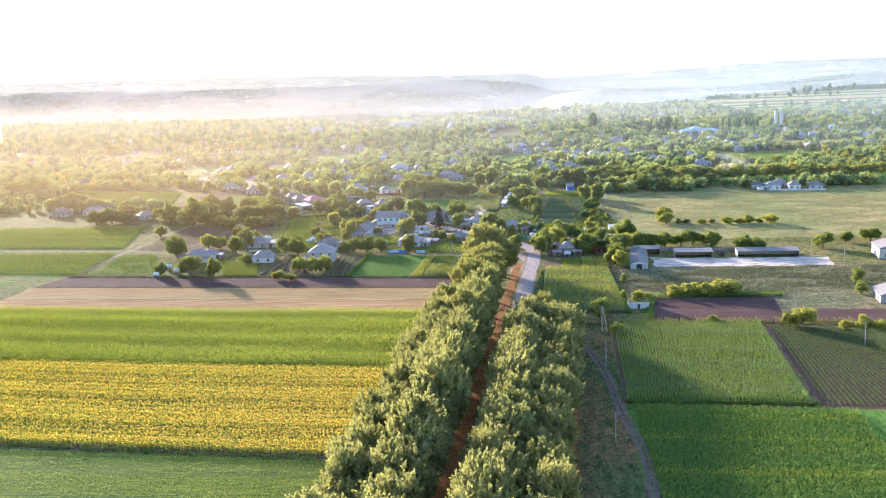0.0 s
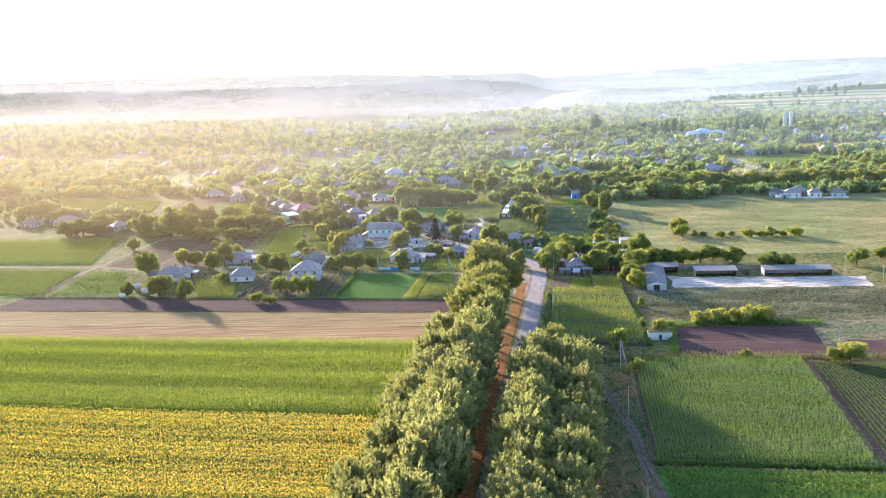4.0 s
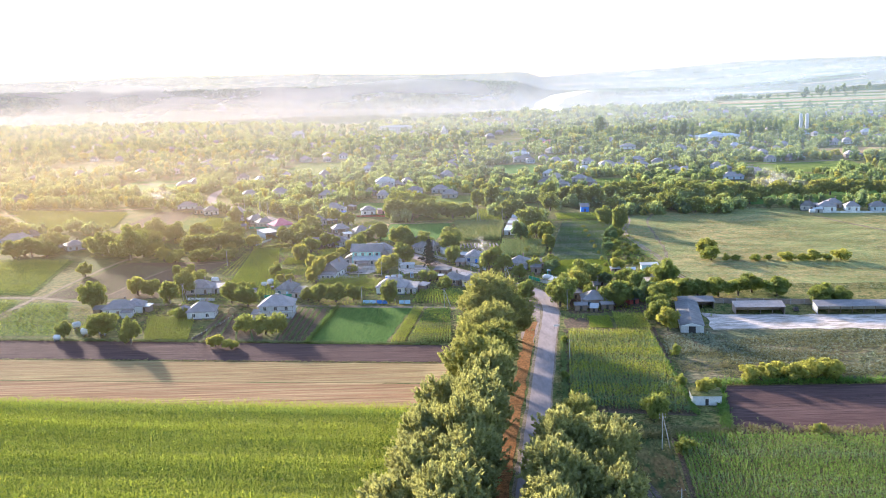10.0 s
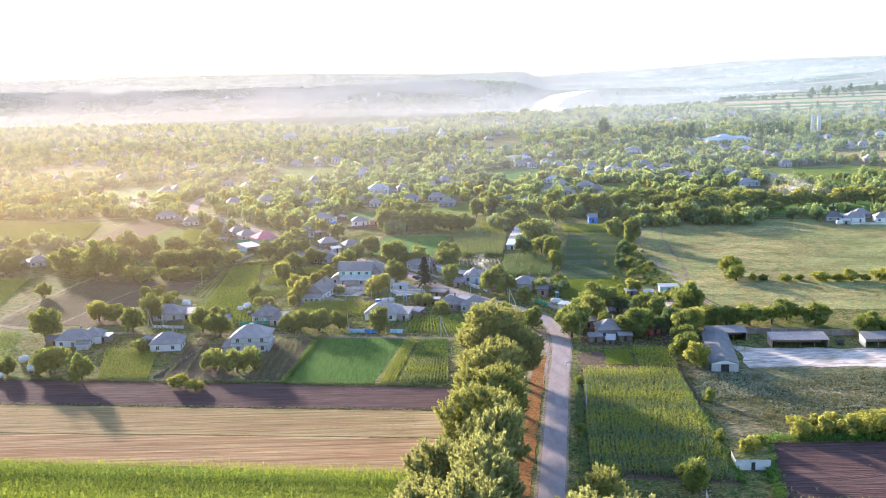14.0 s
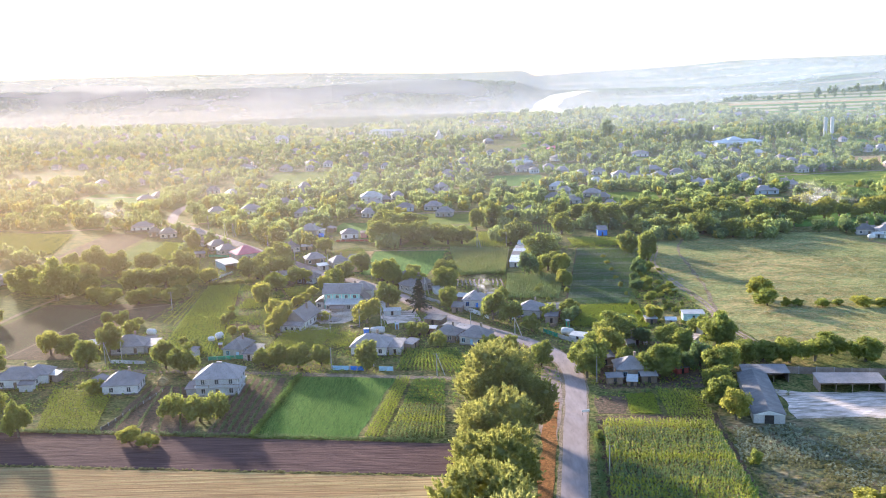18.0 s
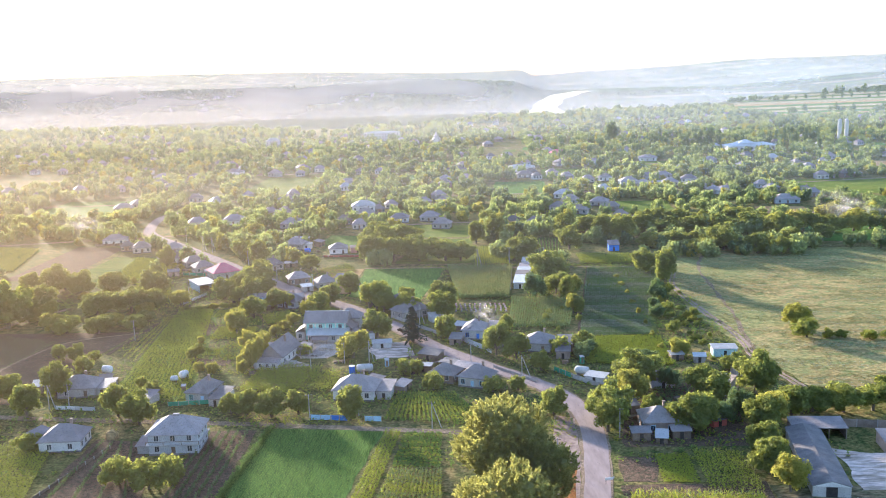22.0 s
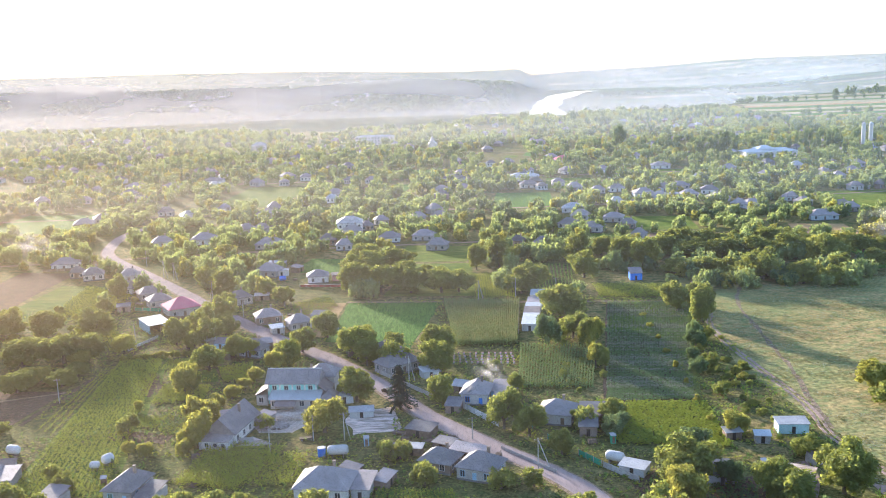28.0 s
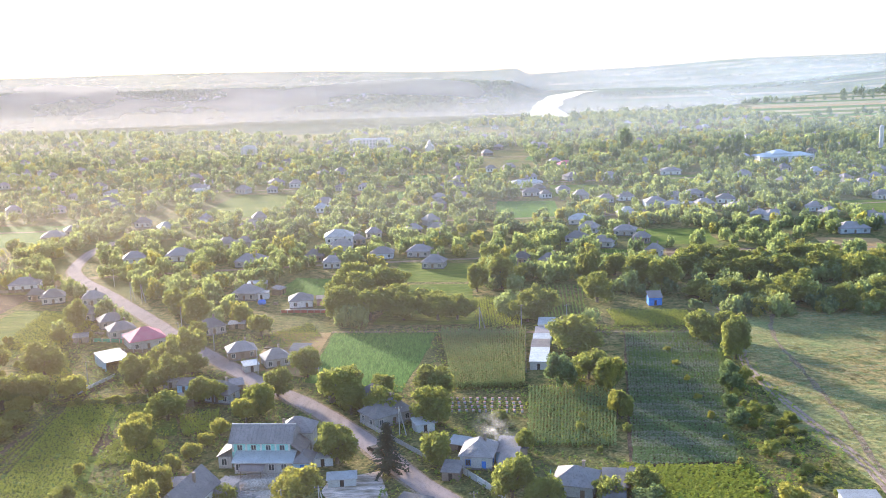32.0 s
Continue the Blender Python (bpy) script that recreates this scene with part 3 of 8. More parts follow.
def house(x, y, turn, w, d, h=3.0, rise=2.6, label="", wall=None, roof=None, gable=False, over=0.5, front=3, side=2, storeys=1,
          chimney=True, door=True, trim=None, group="village houses", name="house", plinth=True):
    wall, roof = wall or WHITE, roof or SLATE
    HOMES.append((x, y))
    top = base(name, x, y, turn, label or "single-storey village house with a grey slate hip roof", "house", group)
    bm = crate(-w / 2, w / 2, -d / 2, d / 2, -0.3, h)
    if gable:
        if w >= d:
            pts = [((s * w / 2, -d / 2, h), (s * w / 2, d / 2, h), (s * w / 2, 0, h + rise * 0.95)) for s in (-1, 1)]
        else:
            pts = [((-w / 2, s * d / 2, h), (w / 2, s * d / 2, h), (0, s * d / 2, h + rise * 0.95)) for s in (-1, 1)]
        for tri in pts:
            bm.faces.new([bm.verts.new(p) for p in tri])
    part("wall", bm, wall, top)
    if plinth:
        part("plinth", crate(-w / 2 - 0.06, w / 2 + 0.06, -d / 2 - 0.06, d / 2 + 0.06, -0.3, 0.45), SLATE_DARK, top)
    part("roof", hip_roof(w, d, h + 0.004, rise, over, gable=gable), roof, top)
    if chimney:
        bm = crate(w * 0.14, w * 0.14 + 0.6, d * 0.08, d * 0.08 + 0.6, h, h + rise + 0.9)
        box(bm, w * 0.14 - 0.08, w * 0.14 + 0.68, d * 0.08 - 0.08, d * 0.08 + 0.68, h + rise + 0.9, h + rise + 1.02)
        part("chimney", bm, BRICK, top)
    for s in range(storeys):
        z = 1.0 + s * 2.8
        for k in range(front):
            wx = w * ((k + 0.5) / front - 0.5)
            if door and s == 0 and k == front // 2:
                part("door", crate(wx - 0.5, wx + 0.5, -d / 2 - 0.05, -d / 2 + 0.02, 0.1, 2.2), trim or WOOD, top)
            else:
                window(top, wx, -d / 2, z, "s", frame_mat=trim)
        for k in range(side):
            wy = d * ((k + 0.5) / side - 0.5)
            window(top, w / 2, wy, z, "e", frame_mat=trim)
            window(top, -w / 2, wy, z, "w", frame_mat=trim)
    return top


def outhouse(x, y, turn, w, d, h=2.2, slope=0.6, label="small shed with a pitched sheet roof", wall=None, roof=None, name="shed", open_front=False):
    top = base(name, x, y, turn, label, "shed", "outbuildings")
    bm = bmesh.new()
    if open_front:
        box(bm, -w / 2, w / 2, d / 2 - 0.2, d / 2, -0.2, h + slope)
        box(bm, -w / 2, -w / 2 + 0.2, -d / 2, d / 2 - 0.2, -0.2, h)
        box(bm, w / 2 - 0.2, w / 2, -d / 2, d / 2 - 0.2, -0.2, h)
        part("wall", bm, wall or WOOD, top)
        n = max(2, int(w / 4))
        for k in range(1, n):
            px = -w / 2 + w * k / n
            part("post", crate(px - 0.1, px + 0.1, -d / 2, -d / 2 + 0.2, -0.2, h), WOOD, top)
    else:
        part("wall", box(bm, -w / 2, w / 2, -d / 2, d / 2, -0.2, h + 0.02), wall or WOOD, top)
        part("door", crate(-0.45, 0.45, -d / 2 - 0.05, -d / 2 + 0.02, 0.05, min(1.95, h - 0.1)), DARK, top)
    part("roof", shed_roof(w, d, h, h + slope), roof or SLATE_DARK, top)
    return top


def lamp_post(x, y, h=8.0, brace=0.0, arms=1, turn=0.0, group="power poles"):
    top = base("utility_pole", x, y, turn, "pale concrete power pole with a cross arm" if not brace else "braced concrete power pole with a cross arm", "pole", group)
    part("post", tube(bmesh.new(), (0, 0, -0.3), (0, 0, h), 0.16, 0.10, 8), POLE, top)
    if brace:
        part("brace", tube(bmesh.new(), (brace, 0, -0.3), (0.12, 0, h * 0.93), 0.15, 0.11, 6), POLE, top)
    for k in range(arms):
        z = h - 0.5 - 0.8 * k
        arm = part("cross_arm", crate(-0.9, 0.9, -0.06, 0.06, z, z + 0.12), WOOD, top)
        for sx in (-0.8, 0, 0.8):
            part("insulator", tube(bmesh.new(), (sx, 0, z + 0.12), (sx, 0, z + 0.36), 0.07, 0.04, 6), WHITE, arm)
    return top


def fence(x0, y0, x1, y1, h=1.4, mat=None, label="painted garden fence along a plot", name="fence", gap=3.0, solid=True):
    a, b = Vector((x0, y0)), Vector((x1, y1))
    ln = (b - a).length
    turn = math.degrees(math.atan2(y1 - y0, x1 - x0))
    top = base(name, x0, y0, turn, label, "fence", "fences")
    n = max(1, round(ln / gap))
    for k in range(n + 1):
        part("post", crate(k * ln / n - 0.08, k * ln / n + 0.08, -0.08, 0.08, -0.2, h + 0.12), POLE, top)
    for k in range(n):
        part("panel", crate(k * ln / n + 0.08, (k + 1) * ln / n - 0.08, -0.04, 0.04, 0.06, h), mat or WOOD, top)
    return top


# ================= the place =================
land()
tree_kinds()
R = np.random.default_rng(11)


def road_x(y):
    """The middle of the straight road, between the poplar rows."""
    return 16.7 + 0.125 * (y - 354.6)


ROAD = [(road_x(y), y) for y in (-60, 160, 260, 360, 440, 484)] + [(32.5, 505), (27, 522), (17.3, 536.4), (5.4, 551), (-9.6, 572), (-23.5, 597),
        (-42, 625), (-56, 641), (-75, 666), (-95, 693), (-120, 730), (-149, 771), (-171, 801), (-183, 825), (-189, 865), (-186, 895)]
way("road", "worn grey asphalt road with dusty edges", ASPHALT, ROAD, 6.0, 0.08)
way("shoulder", "dusty dirt verge beside the road", DIRT, ROAD, 7.5, 0.05, -0.2, 0.6)
plot("layby", "bare pinkish dirt pull-off beside the road", CLAY, [(24.5, 503), (30, 500), (27.6, 470), (22.2, 440), (19.2, 441), (20.5, 470)], 0.062, "road", ragged=1.2)
way("verge", "dry rust-coloured verge under the poplars", RUST, [(road_x(y) - 6.6, y) for y in (-60, 160, 260, 360, 430, 470)], 3.8, 0.065, 0, 0.8, "ground")
way("verge", "dry rust-coloured verge under the poplars", RUST, [(road_x(y) + 20, y) for y in (-60, 160, 240, 330)], 9, 0.045, 0, 2.5, "ground")
way("lane", "pale dirt lane past the village gardens", DIRT, [(-300, 549), (-230, 537), (-188, 531), (-168, 523), (-130, 513.5), (-90, 507.5), (-53, 502), (-5, 493.5), (16, 490)], 2.8, 0.07)
way("track", "dirt track beside a ploughed plot", DIRT, [(-186, 530), (-182.5, 568), (-175, 612), (-160, 640)], 2.0, 0.061, 0, 0.4)
for off in (-0.8, 0.8):
    way("track", "twin-rut muddy track across rough grass", RUTS, [(22, -60), (32, 90), (38.5, 180), (40.8, 210), (42.4, 224), (43, 236), (42.7, 248), (42.1, 266), (42.2, 278), (42.6, 295), (40.6, 322), (36, 345)], 1.2, 0.07, off, 0.15)
    way("track", "twin-rut dirt track over the meadow", CLAY, [(98, 520), (92.8, 548.4), (94, 563), (93.7, 581), (91.2, 602), (88.7, 637), (90, 655), (98, 690), (100, 740)], 0.9, 0.07, off, 0.25)
way("track", "faint worn track over the meadow", DIRT, [(94.7, 553), (96.5, 573), (100.2, 596.5), (103.4, 635), (107.9, 682), (122, 722)], 1.5, 0.055, 0, 0.9)
way("lane", "pale farm lane between fields", DIRT, [(-44, 700), (-4, 696), (26, 692), (58, 689), (92, 685)], 2.2, 0.07)

# fields beside the poplars, far left, far right, near right, near left
plot("mown_strip", "pale mown strip of dry grass", HAY, [(-205, 445.1), (-3, 421), (-5, 402), (-208, 423)], 0.04)
plot("stubble_strip", "tan stubble strip with combing lines", STUBBLE, [(-208, 422), (-5, 401.2), (-8, 380), (-211, 406)], 0.04)
plot("ploughed_strip", "dark brown ploughed strip", PLOUGH, [(-196, 467.5), (-1, 441.3), (-3, 422), (-204, 446)], 0.05)
plot("green_field", "low striped green crop field", CLOVER, [(-270, 268), (-33, 234), (-66, -60), (-300, -40)], 0.04)
plot("field_soil", "soil under the sunflowers", SOIL, [(-250, 342), (-25, 306), (-31, 235), (-260, 270)], 0.03)
plot("field_soil", "soil under green corn", TURF, [(-262, 411.5), (-10, 379), (-24, 307), (-272, 344)], 0.03)
plants("sunflower_field", "yellow sunflower field in full bloom", stand([(-240, 340), (-26, 305.5), (-32, 236), (-250, 270)], 'u', 0.75, 0.38, R, 0.16), R, (LEAF_LIME, PETAL, LEAF_CORN), 1.65, 3, 0.45, 0.2, 2, 0.21, bands=0.2, pale=0.3)
plants("corn_field", "bright green corn field in rows", stand([(-250, 409), (-11, 378.5), (-25, 307.5), (-262, 342)], 'u', 0.75, 0.42, R), R, (LEAF_CORN, TASSEL, LEAF_LIME), 2.2, 5, 0.62, 0.13, 1, 0.03, bands=0.24, pale=-0.1)
plot("field_left", "green field beyond a dirt track", CLOVER, [(-330, 480), (-218, 462), (-226, 418), (-350, 440)], 0.04)
plot("field_left", "green crop plot beside a path", CLOVER, [(-320, 541), (-193, 528), (-191, 470), (-205, 468), (-335, 488)], 0.043)
plants("corn_field", "low green corn beside a path", stand([(-290, 536), (-194, 526), (-192, 471), (-290, 486)], 'u', 1.0, 0.8, R), R, (LEAF_CORN, TASSEL, LEAF_LIME), 1.3, 4, 0.8, 0.22, 1, 0.03, bands=0.15, pale=0.1)
plot("field_left", "weedy green plot beside a path", CLOVER, [(-187, 522), (-168, 520), (-152, 468), (-186, 472)], 0.045)
plants("tall_weeds", "light green weeds beside a path", stand([(-186.5, 521), (-169, 519), (-154, 469), (-185, 473)], 'u', 1.2, 0.9, R, 0.4, 0.2), R, (LEAF_CORN, LEAF_LIME), 0.8, 4, 0.8, 0.25, bands=0.2, pale=0.0)
plot("field_left", "yellow-green crop plot in the haze", CLOVER, [(-330, 622), (-203, 614), (-193, 537), (-320, 556)], 0.046)
plants("corn_field", "yellow-green corn plot in the haze", stand([(-300, 620), (-205, 612), (-194, 539), (-300, 553)], 'u', 1.1, 0.9, R), R, (LEAF_CORN, TASSEL, LEAF_LIME), 1.5, 4, 0.9, 0.25, 1, 0.03, bands=0.2, pale=-0.3)
plot("ploughed_plot", "brown tilled plot with thin green rows", SOIL, [(-173, 603), (-119, 600), (-133, 524), (-184, 530)], 0.052)
plants("bean_rows", "thin green rows on a tilled plot", stand([(-172, 601), (-145, 590), (-158, 530), (-182, 533)], 'v', 1.6, 0.8, R), R, (LEAF_DRY,), 0.3, 3, 0.4, 0.18)
way("track", "pale path between green plots", DIRT, [(-188, 534), (-191, 505), (-193, 466)], 2.4, 0.06, 0, 0.4)
way("track", "bare soil line between tilled plots", DIRT, [(-119, 599), (-144, 585), (-156, 537), (-159, 524)], 1.2, 0.062, 0, 0.3)

# low growth on the open strips
plants("clover_rows", "low green crop in fine rows", stand([(-230, 262), (-36, 234), (-62, 0), (-240, 0)], 'u', 1.1, 0.7, R), R, (LEAF_DRY, LEAF_LIME), 0.4, 3, 0.5, 0.16, bands=0.2, pale=-0.2)
plants("stubble_rows", "short straw stubble in combed lines", stand([(-206, 421), (-15, 401.5), (-17, 382), (-209, 407)], 'u', 0.8, 0.4, R, 0.1, 0.25), R, (STRAW_RED, LEAF_STRAW), 0.22, 3, 0.25, 0.07, bands=0.3, pale=0.3)
plants("mown_grass", "short mown dry grass in swaths", stand([(-203, 444), (-13, 421.5), (-15, 404), (-206, 424)], 'u', 0.8, 0.45, R, 0.15, 0.25), R, (STRAW_RED, LEAF_STRAW), 0.22, 3, 0.25, 0.08, bands=0.3, pale=0.25)

# right of the poplars
plot("rough_strip", "dry rough strip with rust-coloured patches", WASTE, [(37, 368), (52, 362), (43, 262), (20, -60), (0, -60), (20, 262)], 0.03)
plot("field_soil", "soil under a dense green crop", TURF, [(44, 270), (128, 259), (104, -60), (20, -60)], 0.03)
plants("green_crop", "dense bright green crop field", stand([(46, 269), (106, 260), (100, 195), (42, 200)], 'u', 0.6, 0.6, R, 0.2), R, (LEAF_DEEP, LEAF_CORN), 1.3, 5, 0.6, 0.17, spread_z=0.25, bands=0.02, pale=0.8)
plants("green_crop", "dense green crop further along the road", stand([(42, 199), (112, 192), (104, -60), (21, -60)], 'u', 1.1, 0.9, R, 0.2), R, (LEAF_DEEP, LEAF_CORN), 1.3, 5, 0.9, 0.28, spread_z=0.25, bands=0.02, pale=0.8)
plot("field_soil", "soil under ripening corn", SOIL, [(52, 356), (108, 350), (97, 264), (44, 271)], 0.03)
plants("corn_field", "ripening corn field with vertical rows", stand([(53, 355), (106, 350), (96, 266.5), (45, 272.5)], 'v', 1.0, 0.34, R, 0.15, 0.08), R, (LEAF_DEEP, TASSEL, LEAF_MAIZE), 2.1, 5, 0.5, 0.14, 1, 0.035, bands=0.05, pale=0.5)
plot("tilled_plot", "dark tilled plot with green rows", PLOUGH, [(108, 348), (134, 342), (140, 258), (98, 264)], 0.035)
plants("bean_rows", "low green rows on a dark plot", stand([(109, 347), (134, 342), (138, 262), (99.5, 266)], 'v', 1.05, 0.5, R, 0.12, 0.15), R, (LEAF_DEEP,), 0.4, 5, 0.5, 0.22)
plants("corn_field", "young corn beside a tilled plot", stand([(134, 342), (160, 337), (160, 255), (138, 262)], 'v', 0.8, 0.7, R), R, (LEAF_DRY, TASSEL), 1.7, 4, 0.7, 0.16, 1, 0.05)
plot("ploughed_plot", "dark ploughed plot by a white hut", PLOUGH, [(74.5, 393), (123, 391), (117, 350), (68, 356)], 0.04)
plot("ploughed_plot", "dark ploughed plot behind scrub", PLOUGH, [(128, 372), (190, 362), (185, 346), (130, 352)], 0.04)
plot("field_soil", "soil under yellowing corn", SOIL, [(35, 458), (68, 458), (62, 369), (27, 376)], 0.03)
plants("corn_field", "yellow-green corn by the road", stand([(36, 452), (64.5, 450), (61, 370), (28.5, 378)], 'v', 0.8, 0.5, R, 0.2, 0.12), R, (LEAF_MAIZE, TASSEL, LEAF_CORN), 2.2, 6, 0.7, 0.15, 1, 0.09, bands=0.12, pale=0.15)
plot("rough_pasture", "dry weedy pasture before the barns", PASTURE, [(68, 456), (200, 446), (200, 376), (125, 394), (66, 396)], 0.035)
plot("concrete_yard", "pale broken concrete yard before the barns", CONCRETE, [(88.5, 477), (98, 472), (172, 465), (168, 446.5), (110, 451), (87, 452), (89, 463)], 0.06, "yard", ragged=2.0, cells=40)
plot("rough_pasture", "weedy rough ground beside ploughed plots", PASTURE, [(123, 396), (200, 377), (192, 345), (117, 349)], 0.034)
plot("meadow", "wide dry meadow with yellow patches", MEADOW, [(92, 725), (420, 690), (380, 505), (100, 520), (86, 600)], 0.035)

# gardens near the houses
plot("lawn_field", "smooth bright green field behind the lane", TURF, [(-53.5, 499.5), (-21.5, 495), (-29, 446), (-57, 449)], 0.05)
plants("corn_rows", "yellow-green young corn rows by the lane", stand([(-20.8, 494), (-16.5, 493.4), (-22, 446), (-27, 446.5)], 'v', 0.8, 0.5, R), R, (LEAF_LIME, TASSEL), 1.3, 5, 0.6, 0.17, 1, 0.04)
plants("pumpkin_bed", "dense dark green vegetable bed", stand([(-15.5, 493), (-6, 492), (-6, 470), (-18, 471)], 'u', 0.9, 0.5, R, 0.2), R, (LEAF_DEEP, LEAF_CORN), 0.8, 6, 0.6, 0.25, pale=0.3)
plants("corn_rows", "mid-green corn rows beside a lawn field", stand([(-18, 469), (-5.5, 468), (-5.5, 445), (-21, 446.4)], 'v', 0.8, 0.45, R), R, (LEAF_DRY, TASSEL, LEAF_CORN), 1.7, 5, 0.6, 0.17, 1, 0.05, pale=0.2)
plot("garden", "brown soil bed with vine rows", SOIL, [(-69.5, 499), (-55.5, 498), (-57.3, 450.5), (-70, 452.5)], 0.047)
plants("lawn_field_crop", "short green crop with fine rows", stand([(-53, 499), (-22, 494.5), (-29.5, 447), (-56.5, 450)], 'v', 0.7, 0.7, R), R, (LEAF_DEEP,), 0.35, 3, 0.3, 0.14)
plot("garden", "bare garden ground before a house", SOIL, [(-97.5, 495), (-84, 492), (-72, 452), (-100, 455)], 0.043)
plants("garden_corn", "green corn patch beside a house", stand([(-127, 493), (-107, 488), (-101.5, 457.5), (-118, 458.5)], 'v', 0.9, 0.6, R), R, (LEAF_CORN, TASSEL, LEAF_LIME), 1.0, 4, 0.7, 0.2, 1, 0.05, pale=-0.5)
plants("vine_rows", "rows of vines behind a house", stand([(-69, 497), (-56.5, 496), (-58, 452), (-69.5, 454)], 'v', 2.2, 0.35, R, 0.12), R, (LEAF_DARK,), 1.4, 5, 0.45, 0.2)
plants("vine_rows", "rows of vines behind a house", stand([(-96.5, 493), (-85.5, 490), (-74, 454), (-99, 457)], 'v', 2.6, 0.4, R, 0.12), R, (LEAF_DARK,), 1.3, 5, 0.45, 0.2)
plants("garden_corn", "green garden corn behind a gate", stand([(-62, 548), (-38, 545), (-38, 527), (-66, 530)], 'v', 0.8, 0.6, R), R, (LEAF_CORN, TASSEL), 1.8, 4, 0.7, 0.16, 1, 0.04)
plants("vegetables", "leafy vegetable garden", stand([(-19, 524), (-2, 522), (6, 497), (-22, 502)], 'v', 0.8, 0.45, R), R, (LEAF_CORN, LEAF_DEEP), 1.4, 5, 0.6, 0.18, pale=0.2)
plot("garden", "bright green strip behind the houses", CLOVER, [(-113, 633), (-96, 631), (-80, 523), (-106, 525)], 0.045)
plants("tall_weeds", "long strip of green corn and weeds", stand([(-112, 631), (-98, 629), (-82, 524), (-105, 526)], 'v', 0.8, 0.45, R, 0.25), R, (LEAF_LIME,), 0.9, 5, 0.6, 0.18, bands=0.15)
plants("garden_corn", "green corn patch between houses", stand([(-64, 553), (-44, 551), (-52, 525), (-67, 530)], 'v', 0.8, 0.6, R), R, (LEAF_CORN, TASSEL), 1.7, 5, 0.7, 0.16, 1, 0.05)
plot("garden", "shady trodden ground round a farmhouse", SOIL, [(38, 532), (74, 524), (74, 478), (40, 480)], 0.036)
plants("weeds", "dull weeds under the farmhouse trees", stand([(39, 531), (73, 523), (73, 494), (58, 497)], 'v', 1.3, 1.0, R, 0.5, 0.3), R, (LEAF_DARK,), 1.0, 5, 0.7, 0.25)
# small gardens between the long strip and the large house
plot("garden", "bare brown soil bed in a garden", SOIL, [(-99.8, 612), (-96, 616), (-90, 603), (-91.5, 592.5), (-95.5, 595)], 0.05, ragged=0.9)
plants("vegetables", "bright leafy garden bed", stand([(-90, 603), (-75, 601), (-74.5, 588), (-89.5, 586)], 'v', 0.8, 0.55, R, 0.3), R, (LEAF_LIME, LEAF_CORN), 0.9, 5, 0.65, 0.22, bands=0.1, pale=-0.2)
plants("vegetables", "low light green vegetable bed", stand([(-91, 577.5), (-81.8, 575), (-82.4, 567), (-91, 568.5)], 'u', 0.7, 0.5, R), R, (LEAF_LIME,), 0.4, 5, 0.45, 0.2)
plot("garden", "bare soil path across a garden", SOIL, [(-93, 566.5), (-76, 561.5), (-77, 556), (-93, 559.5)], 0.05, ragged=0.9)
plants("weeds", "mid-green weeds in a garden", stand([(-82.4, 583), (-74.5, 580), (-75.5, 562), (-81, 564)], 'v', 0.9, 0.7, R, 0.4, 0.15), R, (LEAF_CORN, LEAF_DRY), 0.7, 5, 0.6, 0.22, pale=0.2)
plants("garden_corn", "yellow-green corn beside a garden lawn", stand([(-76.5, 616), (-66.5, 622), (-63.5, 606), (-72, 603)], 'v', 0.8, 0.55, R, 0.2), R, (LEAF_LIME, TASSEL), 1.5, 5, 0.65, 0.2, 1, 0.05)
plot("garden", "small grass plot between garden beds", CLOVER, [(-84, 616), (-78, 618), (-74, 605), (-79, 603.5)], 0.047)
plants("vine_rows", "green vine rows beside a grass plot", stand([(-89, 619), (-84.5, 620), (-80, 604), (-83, 603.5)], 'v', 1.8, 0.4, R, 0.15), R, (LEAF_LIME, LEAF_CORN), 1.5, 5, 0.5, 0.2)
plants("vegetables", "green potato rows behind sheds", stand([(-96, 628), (-87, 630), (-85, 620), (-95.5, 618)], 'u', 0.9, 0.5, R), R, (LEAF_CORN, LEAF_LIME), 0.6, 5, 0.5, 0.2)
plants("bean_rows", "low green rows beside the long strip", stand([(-114.5, 622), (-111, 624), (-106, 560), (-116, 570)], 'v', 0.9, 0.5, R, 0.15), R, (LEAF_CORN,), 0.5, 4, 0.5, 0.2)
way("track", "bare soil path beside the garden strips", SOIL, [(-121.5, 572), (-120.4, 580.5), (-117.8, 592.1), (-115.5, 610.2), (-111.1, 628.2), (-110.8, 640), (-107, 654)], 1.8, 0.058, 0, 0.5)
# overgrown plots beyond the pink-roofed shop and beside the road
plants("tall_weeds", "overgrown yellow-green weeds on a garden plot", stand([(-164, 742), (-138, 724), (-137, 690), (-160, 690)], 'v', 1.0, 0.7, R, 0.4, 0.2), R, (LEAF_LIME, LEAF_CORN), 1.0, 5, 0.75, 0.24, spread_z=0.4, pale=0.3)
plants("tall_weeds", "overgrown sunlit weeds beside a lane", stand([(-146, 682), (-133, 682), (-114, 642), (-134, 642)], 'v', 0.9, 0.65, R, 0.4, 0.15), R, (LEAF_LIME, LEAF_CORN), 0.9, 5, 0.7, 0.22, spread_z=0.4, pale=0.2)
plot("garden", "small bare brown soil patch", SOIL, [(-151, 707), (-145, 714), (-138, 702), (-144, 699)], 0.05, ragged=0.9)
plants("vegetables", "mixed green vegetable garden by a field", stand([(-66, 700), (-53, 712), (-47, 694), (-62, 676)], 'v', 1.0, 0.6, R, 0.3, 0.15), R, (LEAF_CORN, LEAF_DRY), 0.6, 5, 0.55, 0.2, spread_z=0.3, pale=0.2)
plot("lawn_field", "smooth green field behind the houses", TURF, [(-43, 699), (-6, 695), (-16, 633), (-46, 645)], 0.05)
